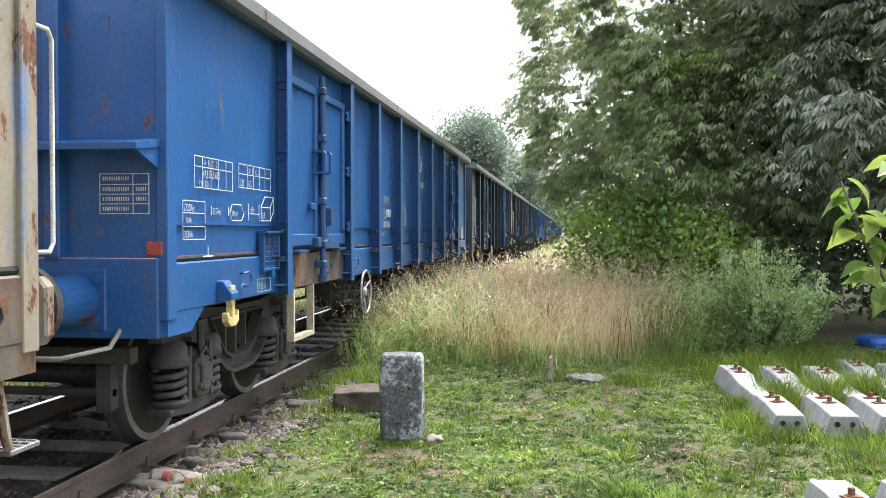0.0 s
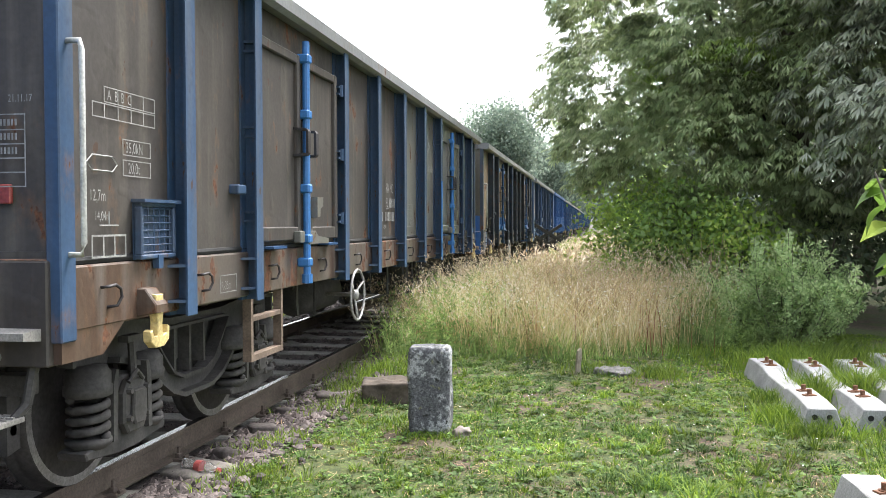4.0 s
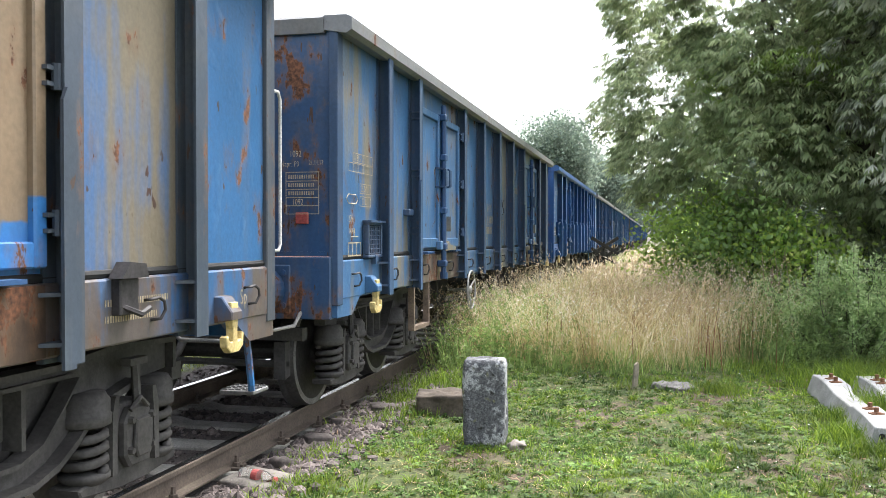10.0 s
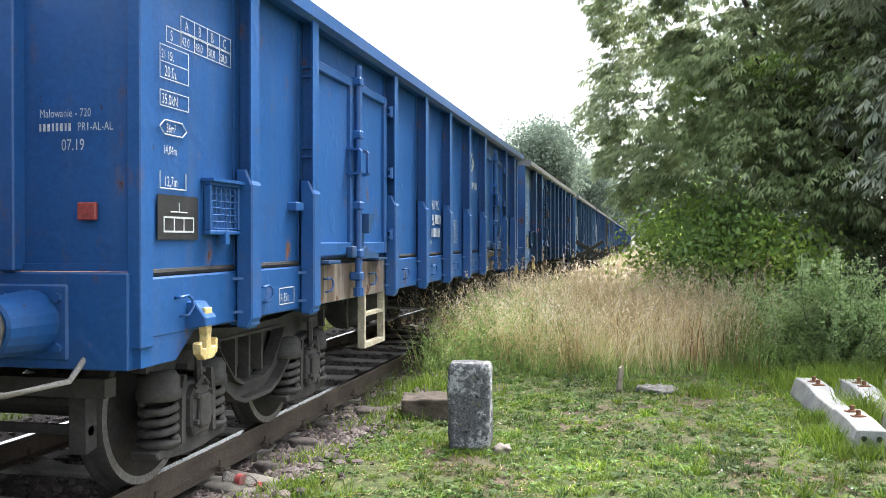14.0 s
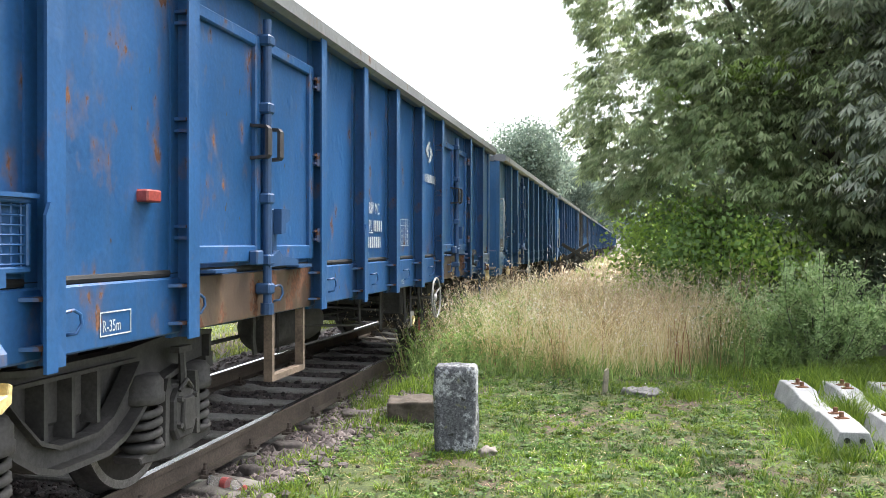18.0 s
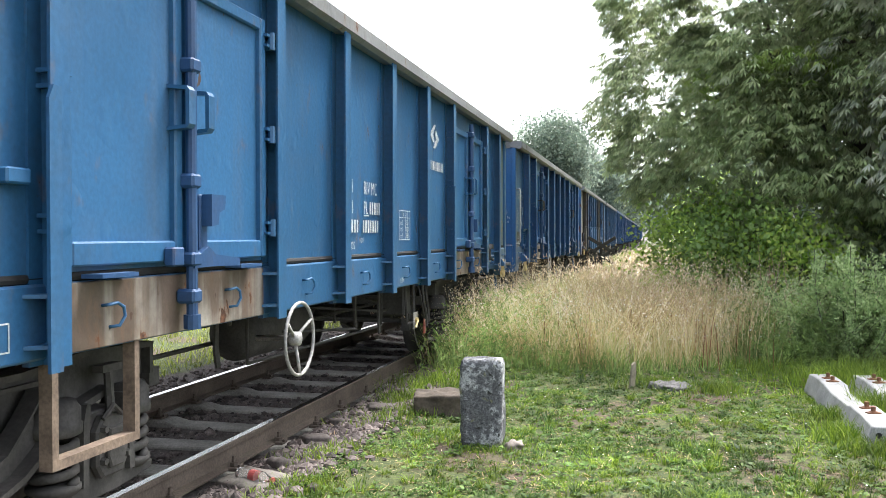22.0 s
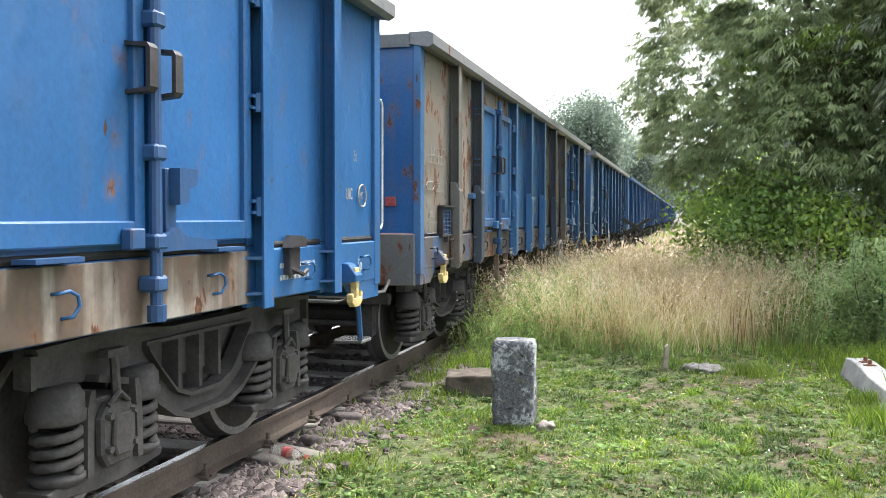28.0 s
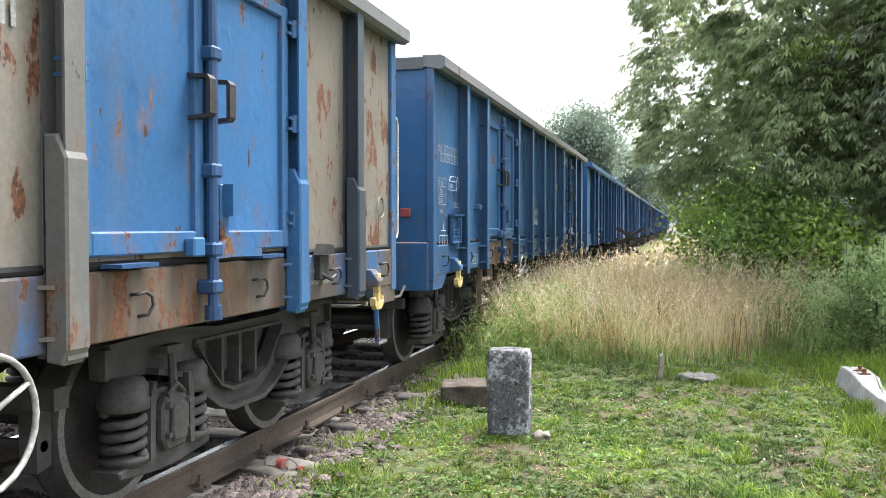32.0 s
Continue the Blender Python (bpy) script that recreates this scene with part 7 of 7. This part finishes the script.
    add_soup("grass_understorey", blades(p, hh, RNG.uniform(0.006, 0.015, len(x)), RNG.uniform(0.2, 0.9, len(x))), BLADE_FACES, M_WEED, None,
             "green leaves at the foot of the tall grass", "grass", "stuff")
    # leafy weeds with white daisies: a bank at the ballast's edge and a patch before the bush
    for cx, sx, y0, y1, top, n, mat, label in ((-2.0, 0.34, 9.7, 13.5, 0.85, 9000, M_WEED, "leafy green weeds at the edge of the ballast"), (-1.4, 0.45, 10.2, 12.0, 0.60, 5000, M_WEED, "fine-leaved weeds in front of the dry grass"),
                                               (1.55, 0.35, 11.1, 12.6, 0.72, 9000, M_WEED, "soft green weeds before the bush"), (1.9, 0.5, 11.6, 13.6, 0.95, 7000, M_BUSH, "grey-green weeds beside the bush")):
        m = n // 26
        fx, fy = RNG.normal(cx, sx, m), RNG.uniform(y0, y1, m)
        ft = top * RNG.uniform(0.45, 1.1, m) * np.clip((fy - y0 + 0.5) / 1.2, 0.35, 1)
        lean = RNG.normal(0, 0.16, (m, 2))
        u = RNG.random((m, 26)) ** 0.7
        px = fx[:, None] + lean[:, :1] * u * ft[:, None] + RNG.normal(0, 0.022, u.shape)
        py = fy[:, None] + lean[:, 1:] * u * ft[:, None] + RNG.normal(0, 0.022, u.shape)
        pz = heights(fx, fy)[:, None] + u * ft[:, None]
        q = np.stack([px.ravel(), py.ravel(), pz.ravel()], 1)
        add_soup("weeds", simple_leaves(q, RNG.uniform(0.025, 0.075, len(q)), 0.15, -0.5), [(0, 1, 2, 3)], mat, None, label, "weeds", "stuff")
    x, y = np.concatenate([RNG.uniform(-2.6, 0.0, 420), RNG.normal(0.55, 0.45, 260)]), RNG.uniform(10.25, 12.6, 680)
    flowers("daisies", np.stack([x, y, heights(x, y) + RNG.uniform(0.30, 0.80, 680)], 1), 0.0125, "white daisy flowers among tall grass")
    # the meadow beyond the track
    n = 30000
    x, y = -5.25 - 9 * RNG.random(n) ** 1.5, RNG.uniform(0, 40, n)
    p = np.stack([x, y, heights(x, y) - 0.005], 1)
    add_soup("meadow_grass", blades(p, RNG.uniform(0.04, 0.13, n), RNG.uniform(0.01, 0.02, n), RNG.uniform(0.2, 0.9, n)), BLADE_FACES, M_MEADOW, None, "sunlit meadow grass beyond the track", "grass", "stuff")


def palmate(p, out, size, fingers=6, droop=0.85):
    """Hand-shaped leaves: long leaflets, broadest beyond the middle, hanging like ribs of an umbrella from the stalk's end."""
    n = len(p)
    out = unit(out)
    side = unit(np.cross(out, np.array([0, 0, 1.0]) + RNG.normal(0, 0.25, (n, 3))))
    nrm = unit(np.cross(side, out))
    ang = np.linspace(-1.75, 1.75, fingers)[None] + RNG.normal(0, 0.10, (n, fingers))
    d = out[:, None] * np.cos(ang)[..., None] + side[:, None] * np.sin(ang)[..., None]
    d = unit(d + np.array([0, 0, -1.0]) * droop * RNG.uniform(0.5, 1.5, (n, 1, 1)))
    ln = size[:, None, None] * (0.72 + 0.28 * np.cos(ang * 0.8))[..., None]
    w = unit(np.cross(d, nrm[:, None] + 0.001)) * ln * 0.105
    m = p[:, None] + d * ln * 0.64 + nrm[:, None] * ln * 0.05
    v = np.stack([m + w, p[:, None] + d * ln - nrm[:, None] * ln * 0.08, m - w], 2)
    return np.concatenate([p[:, None], v.reshape(n, -1, 3)], 1)


HAND = [(0, 3 * k + 1, 3 * k + 2, 3 * k + 3) for k in range(6)]


def simple_leaves(p, size, wide=0.30, hang=0.35):
    n = len(p)
    d = unit(RNG.normal(0, 1, (n, 3)) + np.array([0, 0, -hang]))
    w = unit(np.cross(d, RNG.normal(0, 1, (n, 3)))) * size[:, None] * wide
    tip = p + d * size[:, None]
    m = p + d * size[:, None] * 0.5
    return np.stack([p, m + w, tip, m - w], 1)


def clump_points(blobs, tips, rng, deep=0.5):
    """Twig ends on the outsides of overlapping blobs (x, y, z, rx, ry, rz), with the way that each twig points."""
    vol = np.array([b[3] * b[4] * b[5] for b in blobs]) ** 0.67
    pick = rng.choice(len(blobs), tips, p=vol / vol.sum())
    c, r = np.array([b[:3] for b in blobs])[pick], np.array([b[3:] for b in blobs])[pick]
    d = unit(rng.normal(0, 1, (tips, 3)))
    rad = (1.08 - deep * rng.random(tips) ** 2.2)[:, None]
    p = c + d * r * rad
    return p, unit(d * np.array([1, 1, 0.35]))


def limb(parent, name, a, b, r0, r1, seed, key=None):
    rnd = random.Random(seed)
    pts, rad = [], []
    for i in range(6):
        t = i / 5
        q = Vector(a).lerp(Vector(b), t) + Vector((rnd.uniform(-1, 1), rnd.uniform(-1, 1), 0)) * 0.10 * math.sin(math.pi * t) * (Vector(b) - Vector(a)).length * 0.4
        q.z += 0.25 * math.sin(math.pi * t) * (0 if name == "trunk" else 1)
        pts.append(q)
        rad.append(r0 + (r1 - r0) * t)
    return part(name, lambda bm: tube(bm, pts, rad, 8), M_BARK, parent, smooth=True)


def tree(name, label, root, height, blobs, kind, leaves, mat, size, trunk=0.16, seed=1, limbs=7, category="tree", group=""):
    rng = np.random.default_rng(seed)
    t = tagged(new(name), label, category, group)
    x, y = root
    z0 = hill(x, y) - 0.1
    limb(t, "trunk", (x, y, z0), (x + 0.2, y + 0.1, height * 0.75), trunk, trunk * 0.35, seed)
    for k in range(min(limbs, len(blobs) * 2)):
        b = blobs[k % len(blobs)]
        hz = z0 + height * (0.18 + 0.5 * k / max(1, limbs))
        limb(t, "limb", (x + 0.08, y + 0.04, hz), (b[0] + rng.uniform(-0.5, 0.5) * b[3], b[1] + rng.uniform(-0.5, 0.5) * b[4], b[2] + rng.uniform(-0.2, 0.5) * b[5]), trunk * 0.4, 0.015, seed + k + 3)
    if kind == "palmate":
        # layered sprays: boughs that reach out and droop, leaves on their upper sides and rims
        per = 62
        c, d = clump_points(blobs, max(30, leaves // per), rng, 0.20)
        r = rng.uniform(0.35, 0.75, (len(c), 1))
        e = unit(rng.normal(0, 1, (len(c), per, 3)) + np.array([0, 0, 0.55]) + d[:, None] * 1.3)
        q = c[:, None] + e * (r * rng.uniform(0.55, 1.05, (len(c), per)))[..., None] * np.array([1.15, 1.15, 0.62])
        q = q.reshape(-1, 3)
        o = (e * np.array([1, 1, 0.25]) + d[:, None] * 0.6).reshape(-1, 3) + rng.normal(0, 0.3, q.shape) * np.array([1, 1, 0.4])
        q[:, 2] = np.maximum(q[:, 2], 0.2)
        add_soup("crown", palmate(q, o, size * rng.uniform(0.65, 1.15, len(q))), HAND, mat, t, kind="stuff")
        return t
    per = 14
    p, d = clump_points(blobs, max(8, leaves // per), rng)
    q = np.repeat(p, per, 0) + rng.normal(0, size * 2.4, (len(p) * per, 3)) * np.array([1, 1, 0.6])
    q[:, 2] = np.maximum(q[:, 2], 0.15)
    s = size * rng.uniform(0.65, 1.2, len(q))
    add_soup("crown", simple_leaves(q, s), [(0, 1, 2, 3)], mat, t, kind="stuff")
    return t


def build_trees():
    tree("chestnut_tree", "large chestnut tree with drooping hand-shaped leaves", (3.4, 17.0), 10.5,
         [(1.75, 16.4, 6.8, 2.4, 2.4, 2.5), (1.1, 16.6, 3.6, 1.55, 1.8, 1.35), (3.2, 15.6, 5.0, 2.4, 2.0, 2.4), (2.6, 15.6, 2.6, 1.6, 1.5, 1.3), (4.6, 16.0, 7.6, 2.8, 2.6, 2.6), (4.4, 15.2, 3.4, 2.0, 1.6, 1.8), (0.9, 16.8, 2.95, 1.15, 1.3, 0.95)],
         "palmate", 40000, M_OLIVE, 0.175, 0.24, 3, 10)
    tree("chestnut_tree", "chestnut tree with drooping hand-shaped leaves, paled in colour for haze", (7.0, 15.5), 10.0,
         [(6.0, 13.6, 4.6, 2.2, 1.7, 2.2), (5.2, 14.2, 6.8, 2.3, 2.0, 2.2), (7.6, 13.4, 6.0, 2.6, 2.0, 2.6), (6.2, 13.2, 2.5, 1.5, 1.2, 1.2), (8.0, 13.0, 3.4, 2.0, 1.6, 1.8), (3.6, 13.6, 4.5, 0.95, 0.9, 1.4), (4.5, 13.4, 3.4, 1.1, 1.0, 1.3), (4.6, 13.6, 5.8, 1.3, 1.1, 1.3)],
         "palmate", 26000, M_CHESTNUT, 0.215, 0.22, 5, 10)
    # sprays of young leaves on the chestnut's outer boughs
    spray = tagged(new("chestnut_spray"), "bough of young light green chestnut leaves", "branch")
    rng = np.random.default_rng(71)
    for cx, cy, cz in ((1.72, 14.3, 4.12), (2.28, 14.2, 4.10), (0.95, 14.9, 3.95)):
        limb(spray, "bough", (cx + 0.7, cy + 1.3, cz - 0.6), (cx, cy, cz), 0.02, 0.005, 72)
        q = np.array([cx, cy, cz]) + rng.normal(0, 1, (46, 3)) * np.array([0.22, 0.22, 0.13])
        add_soup("leaves", palmate(q, rng.normal(0, 1, (46, 3)) * np.array([1, 1, 0.2]), 0.19 * rng.uniform(0.7, 1.1, 46)), HAND, M_SPRAY, spray, kind="stuff")
    # a filling tree whose leaf colour carries the gloom behind the crowns
    tree("tree", "dense tree behind the chestnuts, leaves coloured dark for shade", (6.5, 23.0), 10.0, [(6.0, 22, 5.5, 4.0, 3.0, 4.0), (3.8, 21, 3.2, 2.2, 2.0, 2.6), (9.5, 20, 5, 4.0, 3, 4.5)], "simple", 14000, M_SHADE, 0.22, 0.2, 8)
    # fresh undergrowth at the trees' feet; M_SHADE shrubs have shade put in their leaf colour
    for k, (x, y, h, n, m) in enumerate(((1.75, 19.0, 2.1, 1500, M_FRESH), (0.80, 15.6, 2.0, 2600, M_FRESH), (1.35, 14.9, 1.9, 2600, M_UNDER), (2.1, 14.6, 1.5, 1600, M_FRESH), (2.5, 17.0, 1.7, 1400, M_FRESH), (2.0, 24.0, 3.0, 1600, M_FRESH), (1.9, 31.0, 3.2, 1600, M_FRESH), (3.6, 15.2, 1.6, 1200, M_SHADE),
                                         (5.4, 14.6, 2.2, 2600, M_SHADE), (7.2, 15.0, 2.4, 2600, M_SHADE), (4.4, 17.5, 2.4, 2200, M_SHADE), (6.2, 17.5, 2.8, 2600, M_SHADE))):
        tree("shrub", "leafy green shrub under the trees" if m is not M_SHADE else "shrub under the trees, leaves coloured dark for shade", (x, y), h, [(x, y, h * 0.55, 0.30 * h + 0.3, 0.30 * h + 0.3, h * 0.5)], "simple", n if m is M_SHADE else int(n * 1.6), m, 0.13 if m is M_SHADE else 0.10,
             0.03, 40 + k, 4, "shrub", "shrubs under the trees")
    # the tree line along the railway, both sides; its haze is put into the leaf colour
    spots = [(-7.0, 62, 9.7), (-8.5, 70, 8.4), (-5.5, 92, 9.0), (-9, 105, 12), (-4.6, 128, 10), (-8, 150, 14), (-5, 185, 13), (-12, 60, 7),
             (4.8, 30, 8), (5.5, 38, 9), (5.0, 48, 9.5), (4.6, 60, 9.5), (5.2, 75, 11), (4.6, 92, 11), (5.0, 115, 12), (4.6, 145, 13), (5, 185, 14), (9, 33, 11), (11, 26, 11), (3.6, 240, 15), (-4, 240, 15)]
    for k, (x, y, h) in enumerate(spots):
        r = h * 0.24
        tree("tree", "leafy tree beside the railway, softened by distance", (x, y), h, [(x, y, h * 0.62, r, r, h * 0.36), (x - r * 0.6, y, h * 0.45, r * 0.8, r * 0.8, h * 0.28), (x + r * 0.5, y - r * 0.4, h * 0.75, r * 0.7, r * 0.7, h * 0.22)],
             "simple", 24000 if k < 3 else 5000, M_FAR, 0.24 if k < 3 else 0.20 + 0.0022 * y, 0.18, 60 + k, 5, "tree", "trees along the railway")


def build_bush():
    """An upright many-stemmed bush with narrow grey-green leaves."""
    t = tagged(new("bush"), "grey-green bush with upright feathery shoots", "bush")
    rnd = random.Random(3)
    cx, cy = 2.40, 11.9
    allp = []
    for k in range(64):
        a, r = rnd.uniform(0, 6.28), rnd.random() ** 0.6
        foot = Vector((cx + 0.26 * r * math.cos(a), cy + 0.26 * r * math.sin(a), hill(cx, cy) - 0.03))
        h = rnd.choice((rnd.uniform(0.75, 1.25), rnd.uniform(1.1, 1.75))) * (1 - 0.40 * r)
        top = foot + Vector((0.80 * r * math.cos(a), 0.80 * r * math.sin(a), h))
        bend = Vector((0.15 * math.cos(a), 0.15 * math.sin(a), -0.02))
        lines = [[foot.lerp(top, i / 5) + bend * math.sin(math.pi * i / 5) for i in range(6)]]
        for _ in range(4):
            u = rnd.uniform(1.2, 4.2)
            q = lines[0][int(u)].lerp(lines[0][int(u) + 1], u - int(u))
            b, ln = rnd.uniform(0, 6.28), rnd.uniform(0.16, 0.42)
            side = Vector((0.65 * math.cos(b), 0.65 * math.sin(b), 0.75)) * ln
            lines.append([q, q + side * 0.5, q + side + Vector((0, 0, -0.03))])

        def twigs(bm):
            for j, pts in enumerate(lines):
                tube(bm, pts, [(0.008 if j == 0 else 0.004) * (1 - 0.7 * i / len(pts)) for i in range(len(pts))], 4)
        part("stem", twigs, M_BARK, t)
        for j, pts in enumerate(lines):
            for _ in range(230 if j == 0 else 75):
                u = rnd.random() ** 0.8 * (len(pts) - 1)
                i = min(len(pts) - 2, int(u))
                allp.append(pts[i].lerp(pts[i + 1], u - i) + Vector((rnd.gauss(0, 0.022), rnd.gauss(0, 0.022), rnd.gauss(0, 0.02))))
    p = np.array([q[:] for q in allp])
    add_soup("leaves", simple_leaves(p, RNG.uniform(0.032, 0.07, len(p)), 0.2, -0.4), [(0, 1, 2, 3)], M_BUSH, t, kind="stuff")


def build_stump():
    """A broken young trunk, splintered at the top, with dry shoots about it."""
    t = tagged(new("tree_stump"), "splintered pale brown tree stump among the shrubs", "tree stump")
    rnd = random.Random(21)
    x, y = 1.64, 13.6
    z = hill(x, y) - 0.05
    part("trunk", lambda bm: tube(bm, [(x, y, z), (x + 0.01, y, z + 0.5), (x - 0.01, y, z + 0.85)], [0.07, 0.055, 0.05], 10), M_STUMP, t)
    for k in range(8):
        a = k * 0.785
        px, py = x - 0.01 + 0.036 * math.cos(a), y + 0.036 * math.sin(a)
        h = rnd.uniform(0.08, 0.34)
        part("splinter", lambda bm: tube(bm, [(px, py, z + 0.81), (px + rnd.uniform(-0.02, 0.02), py, z + 0.83 + h * 0.6), (px + rnd.uniform(-0.03, 0.03), py, z + 0.85 + h)], [0.02, 0.014, 0.003], 5), M_STUMP, t)
    for k in range(7):
        a, r = rnd.uniform(0, 6.28), rnd.uniform(0.12, 0.45)
        px, py, h = x + r * math.cos(a), y - 0.2 + 0.3 * r * math.sin(a), rnd.uniform(0.8, 1.5)
        part("dry_shoot", lambda bm: tube(bm, [(px, py, z), (px + 0.03, py, z + h * 0.6), (px + rnd.uniform(-0.1, 0.15), py, z + h)], [0.008, 0.006, 0.003], 5), M_STUMP, t)


M_STUMP = plain("bleached_splintered_wood", (0.30, 0.22, 0.15), 0.9, 0, 0.35, 8, 60, 0.6)


def b_big_leaf(bm):
    """A broad young leaf with a midrib fold and drooping tip."""
    ws = [0.0, 0.022, 0.034, 0.036, 0.028, 0.012, 0.0]
    rows = []
    for i, w in enumerate(ws):
        y = 0.13 * i / 6
        z = 0.012 * math.sin(math.pi * i / 6) - 0.02 * (i / 6) ** 2
        rows.append([bm.verts.new((-w, y, z + w * 0.35)), bm.verts.new((0, y, z)), bm.verts.new((w, y, z + w * 0.35))])
    for a, b in zip(rows, rows[1:]):
        for i in range(2):
            bm.faces.new((a[i], a[i + 1], b[i + 1], b[i]))
    bmesh.ops.remove_doubles(bm, verts=bm.verts, dist=1e-5)


M_YOUNG = leafy("young_yellow_green_leaf", (0.16, 0.28, 0.05), (0.36, 0.46, 0.10), 0.4, 0.45, "object")


def build_sapling():
    t = tagged(new("sapling"), "young sapling with large bright yellow-green leaves", "sapling")
    rnd = random.Random(9)
    root = Vector((1.34, 3.25, hill(1.34, 3.25) - 0.03))
    stems = [[root, Vector((1.27, 3.22, 0.6)), Vector((1.13, 3.2, 1.15)), Vector((0.99, 3.18, 1.42)), Vector((0.91, 3.17, 1.62))],
             [root, Vector((1.35, 3.25, 0.7)), Vector((1.31, 3.3, 1.2)), Vector((1.21, 3.3, 1.55)), Vector((1.13, 3.3, 1.74))]]
    for pts in stems:
        part("stem", lambda bm: tube(bm, pts, [0.012, 0.010, 0.008, 0.006, 0.003], 6), M_BARK, t, smooth=True)
        for k in range(26):
            u = rnd.uniform(0.58, 1.0) * 4
            i = min(3, int(u))
            q = pts[i].lerp(pts[i + 1], u - i)
            part("leaf", b_big_leaf, M_YOUNG, t, Matrix.Translation(q + Vector((rnd.gauss(0, 0.02), rnd.gauss(0, 0.02), rnd.gauss(0, 0.02))))
                 @ Euler((radians(rnd.uniform(-50, 5)), radians(rnd.uniform(-35, 35)), rnd.uniform(0, 6.28))).to_matrix().to_4x4() @ Matrix.Scale(rnd.uniform(0.7, 1.25), 4), key="big_leaf")


build_lawn()
build_tall_grass()
build_trees()
build_bush()
build_stump()
build_sapling()

motions()
